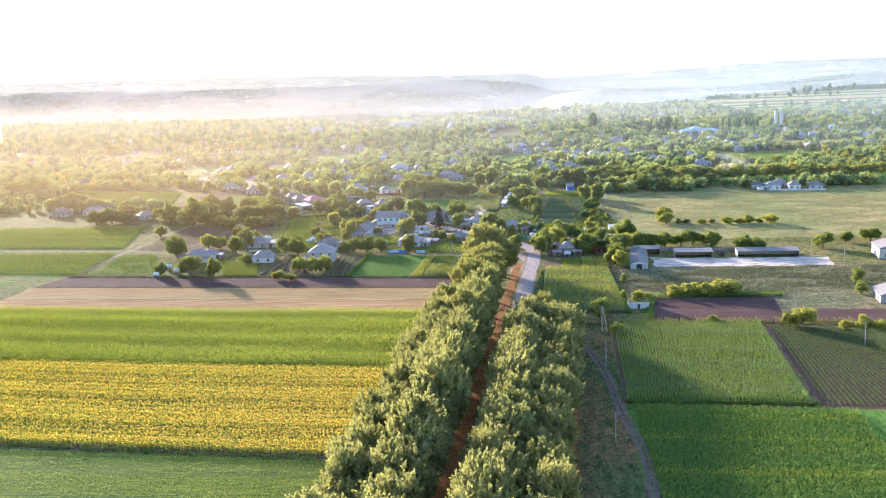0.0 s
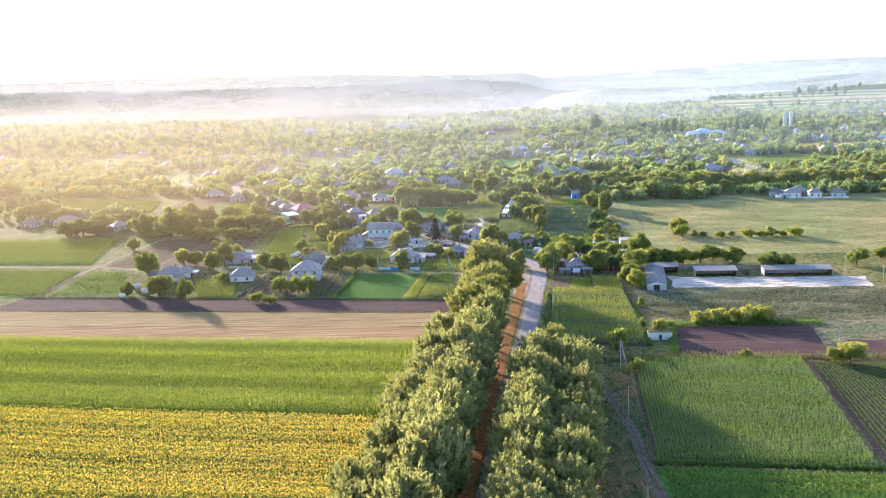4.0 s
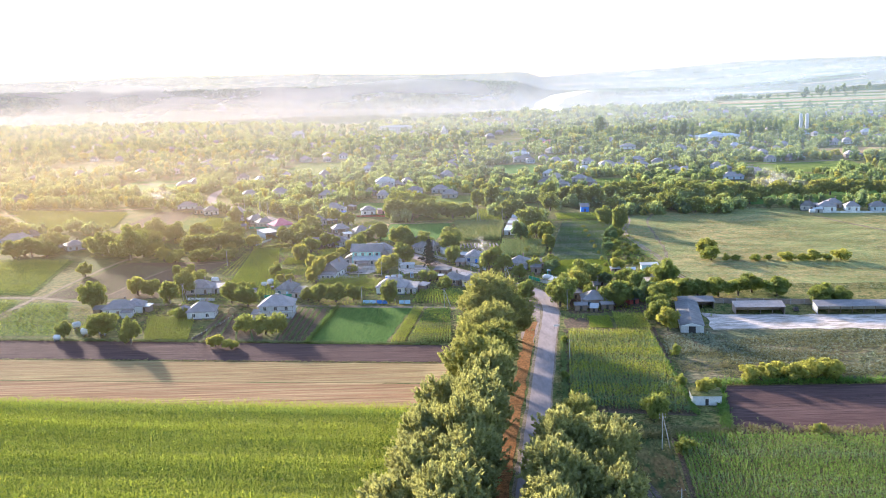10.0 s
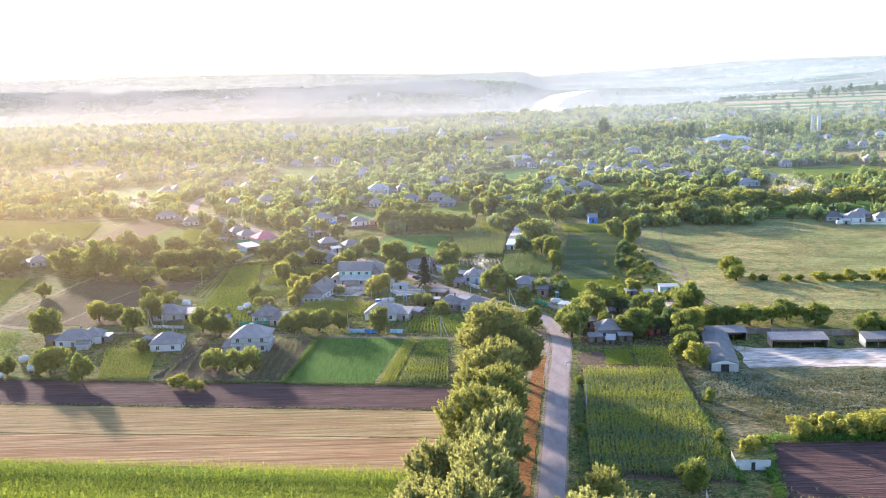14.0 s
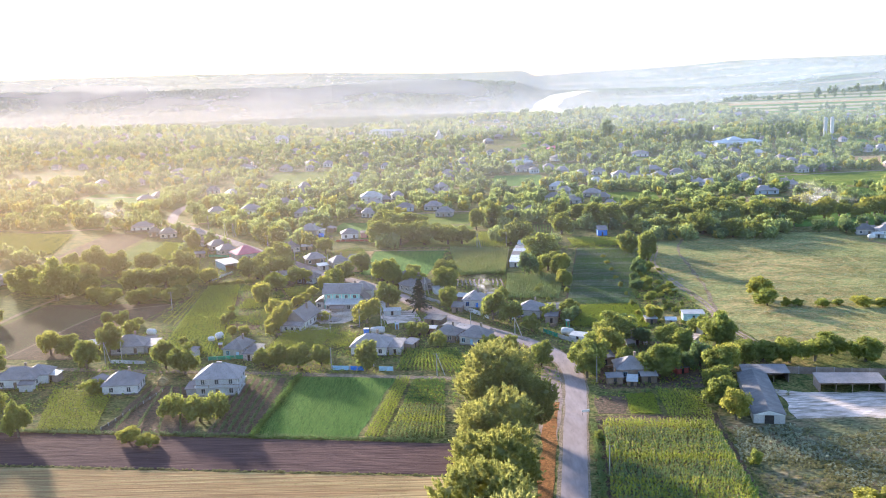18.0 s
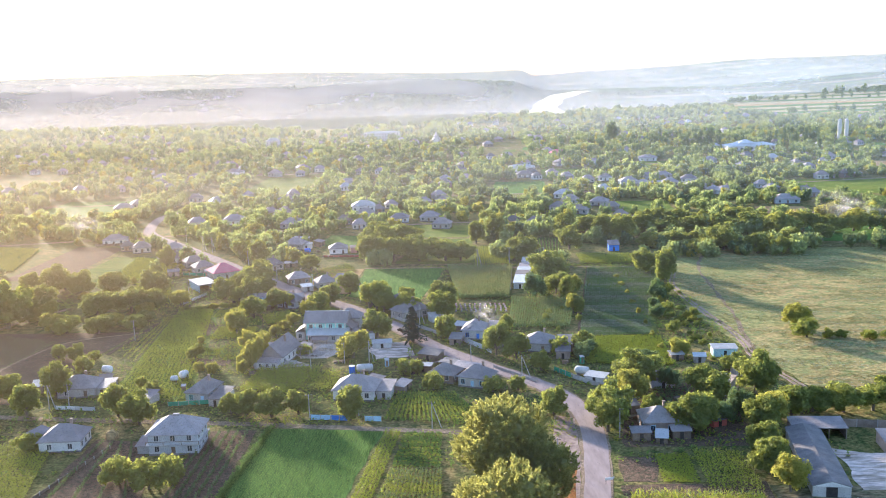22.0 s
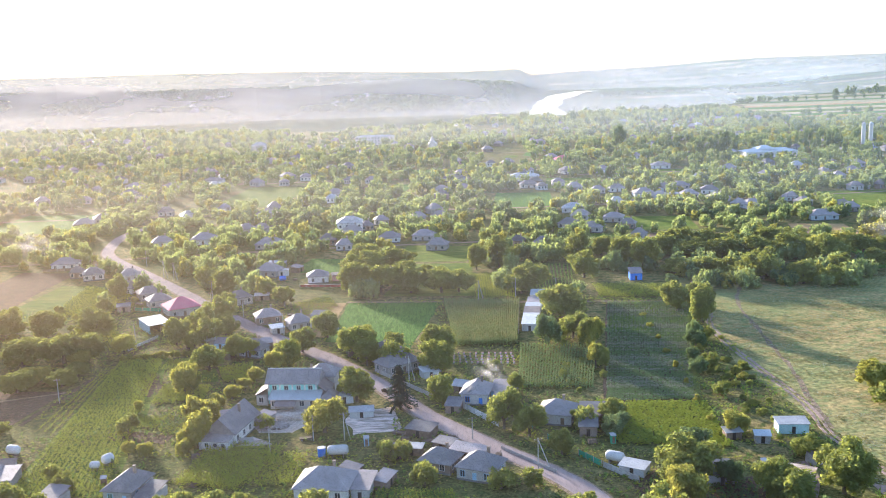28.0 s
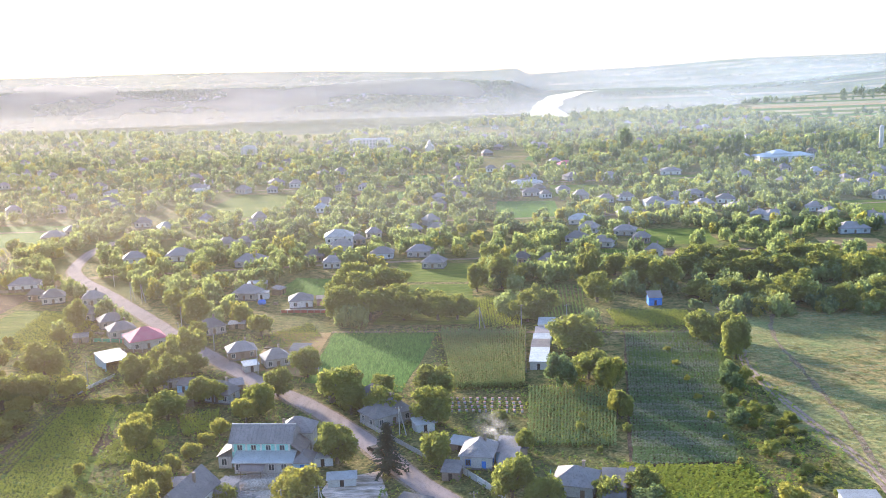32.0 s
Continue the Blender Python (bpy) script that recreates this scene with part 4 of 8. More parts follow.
plot("stony_field", "dry reddish fallow plot", HAY, [(-64, 702), (-44, 699), (-47, 650), (-66, 660)], 0.045)
plants("corn_field", "pale green corn field with rows", stand([(-5, 694), (25, 690.5), (20, 634), (-1, 634)], 'v', 0.85, 0.5, R), R, (LEAF_MAIZE, TASSEL, LEAF_DRY), 2.1, 5, 0.7, 0.18, 1, 0.08, pale=0.3)
plants("garden_corn", "green garden corn behind cottages", stand([(21, 632), (46, 629), (39, 588), (17, 590)], 'v', 0.9, 0.55, R), R, (LEAF_MAIZE, TASSEL), 1.8, 5, 0.7, 0.16, 1, 0.05)
plot("field_soil", "dark soil of a sunflower plot", SOIL, [(58, 686), (89, 683), (66, 576), (40, 576)], 0.04)
plants("crop_rows", "dark green row crop on a long plot", stand([(58.5, 686), (89, 683), (65.5, 577), (41, 577)], 'v', 0.9, 0.4, R, 0.12, 0.06), R, (LEAF_MAIZE, LEAF_SAGE), 0.8, 5, 0.6, 0.22, pale=0.2)
plants("garden_corn", "bright green corn strip by a blue hut", stand([(57, 716), (86, 712), (84, 692), (57, 695)], 'u', 0.9, 0.7, R), R, (LEAF_CORN,), 1.6, 4, 0.7, 0.2)
plants("crop_rows", "dark striped vegetable plot", stand([(34, 760), (54, 757), (48, 703), (33, 706)], 'v', 1.6, 0.7, R, 0.1), R, (LEAF_DEEP,), 0.8, 4, 0.5, 0.2)
plants("garden_corn", "light green corn plot beyond a lane", stand([(8, 740), (24, 738), (24, 698), (8, 700)], 'v', 1.0, 0.7, R), R, (LEAF_CORN,), 1.6, 4, 0.7, 0.2)
plot("field_soil", "pale green fallow field", CLOVER, [(-18, 770), (8, 768), (8, 704), (-30, 708)], 0.04)
plot("garden", "small bare soil bed by a house", SOIL, [(37, 474), (46, 473), (44, 459), (36, 460)], 0.045)
plants("vegetables", "bright green vegetable bed", stand([(46, 475), (54, 474), (53, 458), (45, 459)], 'u', 0.8, 0.4, R), R, (LEAF_LIME, LEAF_CORN), 0.5, 6, 0.45, 0.22, pale=0.3)
plants("garden_corn", "garden corn beside a vegetable bed", stand([(55, 475), (66, 473), (66, 452), (54, 454)], 'v', 0.9, 0.6, R), R, (LEAF_CORN, TASSEL), 1.9, 4, 0.7, 0.16, 1, 0.05)
plants("wild_growth", "bright weedy slope behind cottages", stand([(38, 577), (68, 574), (66, 543), (40, 547)], 'v', 0.7, 0.55, R, 0.4), R, (LEAF_LIME,), 1.0, 6, 0.7, 0.25)
SHRUBS = random.Random(31)
for k in range(34):
    q = SHRUBS.random()
    tree(SHRUBS.choice(("bush", "scrub", "bush")), 70 + 12 * SHRUBS.random() + 9 * q, 546 + 90 * q, SHRUBS.uniform(1.8, 4.2), SHRUBS.uniform(1.2, 3.0))
for k in range(16):
    tree("bush", SHRUBS.uniform(28, 46), 582 + 4 * k * SHRUBS.random(), SHRUBS.uniform(2, 4), SHRUBS.uniform(1.5, 3.4)) if k % 2 else tree("scrub", 65.5 + 0.2 * k, 560 + 7.5 * k, SHRUBS.uniform(2, 3.6), SHRUBS.uniform(1.6, 3))

# the double rows of poplars along the road
PR = random.Random(7)
for y in range(-30, 372, 12):
    tree("poplar", road_x(y) - 12.8 + PR.uniform(-1.2, 1.2), y + PR.uniform(-2, 2), PR.uniform(16, 19), PR.uniform(19, 24), "poplar row")
    if y < 365:
        tree("poplar", road_x(y) - 24 + PR.uniform(-1.5, 1.5), y + 5 + PR.uniform(-2, 2), PR.uniform(14, 17), PR.uniform(15, 19), "poplar row")
for y in range(-30, 336, 12):
    tree("poplar", road_x(y) + 7.0 + PR.uniform(-1.0, 1.0), y + PR.uniform(-2, 2), PR.uniform(15.5, 18), PR.uniform(17, 22), "poplar row")
    tree("poplar", road_x(y) + 19 + PR.uniform(-1.5, 1.5), y + 5 + PR.uniform(-2, 2), PR.uniform(13, 16), PR.uniform(15, 19), "poplar row")
tree("old_poplar", 26.5, 345, 14, 17, "poplar row")
tree("old_poplar", 8, 454, 26, 25, "poplar row")
tree("old_poplar", 8, 428, 23, 21, "poplar row")
tree("old_poplar", 6, 402, 24, 22, "poplar row")
tree("old_poplar", 3, 380, 23, 23, "poplar row")
tree("old_poplar", 17, 447, 17, 18, "poplar row")


# garden and meadow trees
tree("walnut", -31.1, 504.0, 9.4, 10.1)
tree("walnut", -60.8, 509.8, 9.0, 8.3)
tree("walnut", -53.5, 508.4, 10.3, 8.9)
tree("walnut", -46.2, 509.3, 8.3, 7.6)
tree("walnut", -29.4, 583.6, 12.5, 10.7)
tree("walnut", -5.3, 580.3, 9.2, 8.5)
tree("walnut", 11.4, 559.7, 10.2, 11.9)
tree("walnut", 17.6, 554.1, 9.7, 9.1)
tree("walnut", 24.4, 541.0, 7.4, 7.4)
tree("walnut", -65.5, 511.6, 7.0, 6.3)
tree("acacia", -35.8, 560.7, 12.9, 9.9)
tree("acacia", -81.7, 595.0, 8.6, 9.3)
tree("acacia", 69.6, 551.5, 8.3, 6.7)
tree("acacia", 117.0, 582.2, 11.0, 8.1)
tree("spruce", -16.7, 577.1, 10.0, 13.0)
tree("bush", -18.2, 540.0, 6.5, 6.2)
tree("bush", -14.0, 541.9, 5.6, 5.3)
tree("bush", -8.7, 526.4, 7.4, 6.6)
tree("bush", 8.8, 523.5, 8.7, 5.1)
tree("bush", 16.2, 524.1, 5.8, 5.1)
tree("bush", -52.6, 565.2, 6.8, 4.2)
tree("walnut", 24.5, 502.6, 9.1, 9.1)
tree("walnut", 50.4, 523.6, 15.8, 12.2)
tree("walnut", 38.5, 497.4, 13.6, 12.3)
tree("walnut", 67.3, 513.3, 10.0, 10.0)
tree("walnut", 58.3, 489.2, 12.5, 11.0)
tree("walnut", 83.0, 515.9, 13.9, 13.2)
tree("walnut", 87.0, 497.9, 10.5, 9.0)
tree("walnut", 75.7, 485.3, 10.4, 10.4)
tree("walnut", 40.0, 560.0, 9.5, 7.0)
tree("walnut", 50.0, 497.6, 6.5, 7.8)
tree("walnut", 82.2, 535.9, 9.1, 6.1)
tree("cherry", 59.7, 521.1, 7.2, 7.2)
tree("cherry", 67.0, 493.7, 7.7, 7.0)
tree("cherry", 72.9, 496.4, 7.8, 9.1)
tree("cherry", 56.3, 542.4, 9.3, 6.2)
tree("cherry", 39.3, 552.6, 8.1, 6.5)
tree("walnut", 82.1, 677.3, 11.1, 11.1)
tree("walnut", 87.7, 654.7, 9.2, 14.9)
tree("walnut", 31.2, 706.5, 15.8, 14.3)
tree("walnut", 39.1, 666.3, 19.0, 13.9)
tree("walnut", 43.6, 629.7, 9.8, 10.6)
tree("walnut", 43.7, 607.3, 6.9, 8.1)
tree("cherry", 30.5, 631.4, 10.3, 11.3)
tree("cherry", 79.5, 633.9, 6.2, 7.3)
tree("cherry", 73.6, 611.8, 4.9, 4.9)
tree("walnut", -42.7, 716.6, 15.2, 13.9)
tree("walnut", -31.2, 714.9, 15.1, 13.1)
tree("walnut", -18.5, 713.4, 15.6, 11.6)
tree("walnut", -5.9, 711.6, 15.5, 10.5)
tree("walnut", 4.2, 715.0, 12.6, 8.1)
tree("walnut", -32.7, 624.3, 13.1, 12.5)
tree("walnut", -20.1, 613.1, 10.8, 9.8)
tree("walnut", -6.4, 607.4, 11.9, 11.5)
tree("walnut", -52.1, 633.3, 11.4, 9.3)
tree("walnut", -55.2, 618.7, 10.0, 9.0)
tree("walnut", -45.7, 649.8, 10.8, 9.7)
tree("acacia", -57.4, 612.9, 7.8, 7.8)
tree("acacia", -53.4, 619.3, 8.0, 8.0)
tree("walnut", -176.3, 666.2, 14.7, 13.5)
tree("walnut", -163.6, 662.6, 13.4, 11.6)
tree("walnut", -148.6, 658.6, 14.4, 11.5)
tree("walnut", -130.1, 657.2, 16.5, 12.1)
tree("walnut", -168.4, 632.9, 12.4, 12.4)
tree("walnut", -134.4, 600.2, 13.0, 7.0)
tree("walnut", -122.5, 604.9, 11.0, 6.0)
tree("walnut", -146.3, 600.9, 12.0, 7.0)
tree("walnut", -121.0, 614.0, 9.0, 5.2)
tree("acacia", -132.2, 608.1, 10.6, 6.0)
tree("acacia", -152.7, 603.5, 9.6, 7.6)
tree("acacia", -124.0, 623.9, 10.1, 5.6)
tree("walnut", -83.0, 656.0, 10.5, 9.5)
tree("walnut", -91.5, 659.0, 12.5, 11.0)
tree("walnut", -98.0, 648.7, 11.0, 9.5)
tree("walnut", -70.1, 629.0, 10.2, 8.2)
tree("walnut", -79.6, 616.4, 11.9, 8.9)
tree("walnut", -88.7, 563.4, 6.7, 5.9)
tree("walnut", -97.5, 511.9, 9.7, 9.7)
tree("walnut", -89.4, 505.1, 10.8, 10.8)
tree("walnut", -130.0, 567.1, 6.8, 6.0)
tree("walnut", -92.3, 528.5, 6.0, 5.2)
tree("acacia", -71.7, 566.9, 6.8, 9.4)
tree("acacia", -66.7, 552.3, 8.1, 11.3)
tree("acacia", -67.4, 566.5, 6.8, 8.5)
tree("bush", -122.1, 552.2, 7.3, 6.5)
tree("bush", -97.5, 534.6, 5.3, 4.6)
tree("bush", -136.3, 567.6, 6.9, 6.0)
tree("walnut", 39.6, 640.4, 12.6, 9.5)
tree("walnut", 16.4, 585.7, 5.4, 7.2)
tree("walnut", 10.9, 605.0, 5.7, 4.8)
tree("bush", 31.9, 558.2, 8.2, 6.6)
tree("bush", 74.5, 580.3, 6.2, 4.4)
tree("bush", 77.7, 604.7, 5.7, 4.8)
tree("bush", 83.5, 633.1, 5.2, 5.2)
tree("walnut", 37.1, 490.2, 11.7, 12.5)
tree("walnut", 61.2, 489.7, 10.9, 10.9)
tree("walnut", 69.2, 508.3, 11.6, 9.7)
tree("acacia", 71.5, 452.5, 8.8, 9.0)
tree("walnut", 70.0, 462.0, 10.5, 10.0)
tree("walnut", 72.0, 473.5, 9.5, 9.0)
tree("acacia", 47.4, 510.7, 11.7, 10.6)
tree("acacia", 78.7, 489.8, 10.1, 10.5)
tree("walnut", 93.5, 500.5, 10.5, 7.8)
tree("walnut", 101.5, 499.5, 12.5, 8.6)
tree("walnut", 109.5, 500.0, 11.7, 8.2)
tree("walnut", 116.5, 505.0, 11.0, 8.2)
tree("walnut", 124.5, 498.5, 12.0, 8.6)
tree("walnut", 136.3, 482.1, 11.8, 8.8)
tree("walnut", 142.8, 480.8, 9.8, 7.8)
tree("scrub", 84.6, 395.9, 7.4, 5.0)
tree("scrub", 90.7, 396.3, 7.4, 5.4)
tree("scrub", 96.4, 396.0, 8.2, 5.6)
tree("scrub", 102.1, 395.9, 8.9, 7.4)
tree("scrub", 108.2, 396.0, 8.2, 6.5)
tree("scrub", 89.4, 400.9, 6.1, 4.2)
tree("scrub", 102.1, 402.8, 6.9, 4.6)
tree("bush", 116.3, 568.6, 10.8, 7.3)
tree("bush", 135.7, 564.8, 6.8, 3.6)
tree("bush", 142.0, 565.6, 4.9, 2.9)
tree("bush", 127.5, 567.6, 4.9, 2.9)
tree("bush", 167.5, 561.2, 5.3, 3.4)
tree("scrub", 150.0, 563.6, 9.2, 4.8)
tree("scrub", 156.4, 563.1, 6.8, 3.6)
tree("scrub", 162.1, 562.2, 10.1, 5.3)
tree("scrub", 173.9, 560.9, 11.0, 6.2)
tree("scrub", 123.0, 567.1, 4.9, 3.7)
tree("acacia", 66.9, 382.6, 7.1, 6.4)
tree("bush", 49.9, 366.8, 7.3, 7.9)
tree("bush", 72.3, 390.8, 4.4, 3.7)
tree("bush", 62.8, 393.2, 3.7, 4.4)
tree("bush", 68.0, 423.9, 4.1, 4.1)
tree("bush", 89.2, 354.3, 3.8, 3.1)
tree("walnut", -136.4, 466.3, 13.3, 9.5)
tree("walnut", -121.3, 454.6, 8.3, 11.0)
tree("walnut", -150.4, 465.8, 7.6, 6.7)
tree("walnut", -154.5, 508.9, 12.8, 12.8)
tree("walnut", -137.4, 531.2, 11.3, 6.8)
tree("acacia", -143.3, 531.5, 10.2, 9.1)
tree("acacia", -89.3, 448.7, 7.2, 4.5)
tree("acacia", -83.1, 445.3, 7.1, 3.6)
tree("bush", -113.3, 488.6, 8.1, 5.1)
tree("bush", -82.5, 466.3, 9.5, 7.6)
tree("bush", -74.0, 462.8, 10.3, 8.4)
tree("bush", -68.9, 464.5, 7.5, 8.5)
tree("walnut", -182.3, 573.7, 7.5, 7.5)
tree("walnut", -225.0, 642.5, 17.3, 11.6)
tree("walnut", -123.7, 512.6, 9.7, 10.8)
tree("walnut", -122.1, 529.5, 11.3, 11.3)
tree("walnut", -191.9, 624.4, 16.7, 13.9)
tree("walnut", -172.5, 610.6, 21.6, 18.9)
tree("bush", 29.4, 401.6, 3.4, 3.4)
tree("bush", 33.6, 441.1, 3.2, 3.2)
tree("bush", 33.0, 372.2, 5.4, 5.4)
tree("walnut", -81.2, 597.2, 8.6, 8.3)
tree("walnut", -74.0, 629.0, 8.1, 8.9)
tree("walnut", -90.1, 639.8, 7.5, 7.5)
tree("walnut", -86.4, 645.7, 11.9, 11.1)
tree("walnut", -86.9, 668.3, 14.6, 12.8)
tree("walnut", -97.8, 645.3, 6.8, 6.8)
tree("walnut", -32.3, 633.3, 11.4, 9.8)
tree("walnut", -20.5, 627.1, 9.6, 8.0)
tree("walnut", -6.1, 629.0, 12.8, 9.6)
tree("walnut", -29.1, 616.7, 9.2, 9.2)
tree("walnut", -97.2, 715.6, 12.6, 12.6)
tree("walnut", -108.2, 732.4, 11.0, 11.0)
tree("walnut", -141.9, 716.3, 10.5, 11.6)
tree("walnut", -141.1, 696.7, 6.0, 6.0)
tree("walnut", -89.6, 692.1, 8.9, 7.9)
tree("walnut", -68.7, 697.0, 10.0, 9.0)
tree("walnut", -77.9, 712.4, 9.4, 8.3)
tree("walnut", 9.9, 753.3, 10.4, 12.7)
tree("walnut", 20.4, 757.9, 14.0, 15.1)
tree("walnut", 26.6, 705.7, 14.2, 11.2)
tree("walnut", 18.1, 806.6, 10.4, 9.1)
tree("walnut", 28.5, 770.0, 7.2, 8.4)
tree("walnut", 55.7, 730.7, 15.2, 13.0)
tree("walnut", 57.9, 768.1, 14.3, 14.3)
tree("walnut", 75.7, 755.4, 13.9, 13.9)
tree("walnut", 84.9, 744.4, 13.5, 15.7)
tree("walnut", 70.1, 776.7, 13.4, 9.7)
tree("walnut", 95.6, 733.7, 13.1, 7.7)
tree("walnut", 105.0, 728.1, 12.9, 8.6)
tree("walnut", 116.4, 727.3, 15.0, 8.6)
tree("walnut", 128.9, 717.8, 16.7, 14.6)
tree("walnut", 141.7, 706.9, 12.2, 10.2)
tree("walnut", 152.3, 704.9, 10.1, 9.1)
tree("walnut", 118.8, 717.1, 10.5, 8.4)
tree("walnut", 82.5, 674.3, 11.1, 10.2)
tree("walnut", 86.5, 655.6, 10.5, 14.0)
tree("walnut", 90.6, 679.4, 9.4, 9.4)
tree("cherry", 77.8, 624.8, 7.9, 6.3)
tree("cherry", 72.1, 599.7, 7.2, 5.1)
tree("cherry", 89.5, 712.2, 6.3, 5.2)
tree("acacia", 44.3, 627.3, 6.4, 11.2)
tree("acacia", 42.6, 607.7, 6.0, 8.2)
tree("acacia", 43.5, 637.2, 6.6, 8.3)
tree("walnut", 98.3, 773.8, 16.8, 9.6)
tree("walnut", 110.8, 766.6, 16.6, 9.5)
tree("walnut", 122.9, 760.4, 18.6, 10.5)
tree("walnut", 138.4, 758.2, 18.5, 11.6)
tree("walnut", 155.6, 760.9, 18.6, 11.6)
tree("walnut", 166.9, 749.1, 18.1, 13.6)
tree("walnut", -35.7, 733.4, 15.3, 15.3)
tree("walnut", -44.1, 729.5, 13.0, 14.1)
tree("walnut", -22.0, 723.3, 14.9, 11.7)
tree("walnut", -9.2, 718.3, 16.8, 10.5)
tree("walnut", 1.3, 711.9, 12.4, 10.4)
tree("walnut", -26.2, 760.6, 18.7, 10.5)
tree("walnut", -42.0, 767.0, 16.6, 11.9)
tree("walnut", -240.7, 626.4, 13.1, 10.4)
tree("walnut", -230.9, 627.1, 14.7, 11.7)
tree("walnut", -222.2, 625.2, 13.0, 9.8)
tree("walnut", -205.0, 643.3, 10.7, 8.1)
tree("walnut", -196.2, 646.4, 13.5, 10.1)
tree("walnut", -181.4, 625.3, 11.7, 9.8)
tree("walnut", -169.4, 624.0, 13.6, 9.7)
tree("walnut", -175.1, 674.0, 12.7, 9.2)
tree("walnut", -188.1, 670.1, 12.6, 9.8)
tree("walnut", -243.4, 689.2, 9.4, 7.2)
tree("walnut", -287.0, 697.4, 11.0, 9.5)
tree("acacia", -237.2, 624.9, 9.8, 7.2)
tree("acacia", -163.2, 622.4, 11.6, 7.8)
tree("acacia", -113.5, 637.2, 9.9, 7.3)
tree("acacia", -184.6, 576.2, 6.6, 5.4)
tree("acacia", -169.9, 675.7, 7.8, 5.7)
tree("bush", -168.3, 619.2, 9.7, 5.1)
tree("bush", -153.8, 613.5, 9.6, 4.5)
tree("bush", -124.1, 567.0, 5.3, 3.5)
tree("walnut", -143.6, 626.0, 16.2, 10.4)
tree("walnut", -131.3, 629.3, 16.3, 11.1)
tree("walnut", -123.6, 630.6, 13.1, 9.8)
tree("acacia", 120.0, 346.5, 11.2, 7.3)
tree("acacia", 115.6, 346.9, 6.1, 5.1)
tree("scrub", 139.6, 339.2, 8.0, 6.0)
tree("scrub", 90.5, 354.6, 3.1, 3.1)
tree("scrub", 143.8, 336.8, 5.9, 4.9)
tree("scrub", 133.8, 341.4, 6.0, 3.6)
tree("scrub", 85.7, 402.3, 7.1, 3.8)
tree("scrub", 93.7, 402.1, 9.4, 4.7)
tree("scrub", 109.5, 400.9, 11.7, 5.6)
tree("bush", 165.0, 410.9, 6.0, 7.2)
tree("bush", 158.9, 391.4, 5.7, 5.9)
tree("bush", 50.5, 368.2, 7.8, 7.8)
tree("bush", 52.7, 344.1, 6.1, 4.1)
tree("bush", 95.5, 399.9, 9.3, 4.2)
tree("walnut", 205.8, 498.7, 11.5, 8.0)
tree("walnut", 193.7, 499.8, 8.7, 5.8)
tree("walnut", 177.7, 487.9, 11.3, 7.9)
tree("walnut", -359.1, 780.1, 27.1, 13.5)
tree("walnut", -354.9, 801.0, 23.2, 13.9)
tree("walnut", -284.8, 704.9, 20.5, 13.1)
tree("walnut", -265.1, 685.5, 19.9, 10.3)
tree("walnut", -298.3, 706.3, 16.4, 9.9)
tree("walnut", -226.8, 636.4, 14.8, 8.9)
tree("walnut", -238.2, 634.0, 22.1, 9.6)


# the belt of trees behind the meadow
BELT = random.Random(12)
for k in range(17):
    x = 168 + 9.5 * k
    tree(BELT.choice(("walnut", "acacia", "acacia")), x + BELT.uniform(-2, 2), 757 + 0.05 * k + BELT.uniform(-5, 5), BELT.uniform(13, 18), BELT.uniform(9, 13), "tree belt")
for k in range(9):
    tree("walnut", 104 + 8 * k + BELT.uniform(-2, 2), 782 + BELT.uniform(-4, 4), BELT.uniform(11, 16), BELT.uniform(8, 12), "tree belt")
for x, y, w in ((163, 722, 13), (182, 733, 12), (168, 742, 15), (262, 712, 12), (275, 722, 14), (290, 706, 11), (252, 738, 13)):
    tree("walnut", x, y, w, 0.75 * w)
tree("cherry", 188, 712, 9, 8)
tree("cherry", 201, 709, 10, 8)

# ---- houses near the lane and the road ----
tall_house = house(-73.8, 488, 0, 12.5, 10, 5.4, 3.4, "unfinished two-storey house with a grey hip roof", GREYWASH, SLATE, front=3, side=3, storeys=2, chimney=False, over=0.7)
part("floor_slab", crate(-6.9, 6.9, -5.7, 5.2, 2.72, 2.9), POLE, tall_house, "concrete slab edge between storeys")
for px in (-6.7, -2.3, 2.3, 6.7):
    part("balcony_post", crate(px - 0.06, px + 0.06, -5.66, -5.54, 2.9, 3.8), WOOD, tall_house)
part("balcony_rail", crate(-6.8, 6.8, -5.66, -5.58, 3.75, 3.85), WOOD, tall_house)
part("side_roof", shed_roof(3.4, 6, 2.1, 2.6, 0.2), SLATE, tall_house, "low lean-to at the side").matrix_local = pose(-8.2, -1, 0)
part("side_wall", crate(-9.6, -6.3, -3.8, 1.8, -0.2, 2.1), CREAM, tall_house)
part("vent", crate(-0.8, 0.8, -0.4, 0.4, 8.6, 9.25), SLATE, tall_house, "low roof ridge cap")
house(-104.4, 491, 3, 10.5, 9, 3.0, 3.2, "white single-storey house with a light slate hip roof", WHITE, SLATE, front=2, side=3, door=False)
cottage = house(-140, 499, 3, 12, 8, 3.0, 3.0, "white cottage with a grey hip roof among trees", WHITE, SLATE, front=3)
part("wing_wall", crate(1.0, 8.5, 0.5, 8, -0.3, 2.8), WHITE, cottage)
part("wing_roof", hip_roof(7.5, 7.5, 2.8, 2.4, 0.5), SLATE, cottage).matrix_local = pose(4.75, 4.25, 0)
part("porch_roof", shed_roof(4.4, 3.2, 2.2, 2.7, 0.2), SLATE_DARK, cottage).matrix_local = pose(4.2, -5.6, 0)
part("porch_wall", crate(2.2, 6.2, -7, -4.02, -0.2, 2.2), WHITE, cottage)
house(-116, 533, 4, 11, 9, 2.8, 3.0, "low plastered house with a grey hip roof", CREAM, SLATE, front=2, side=2)
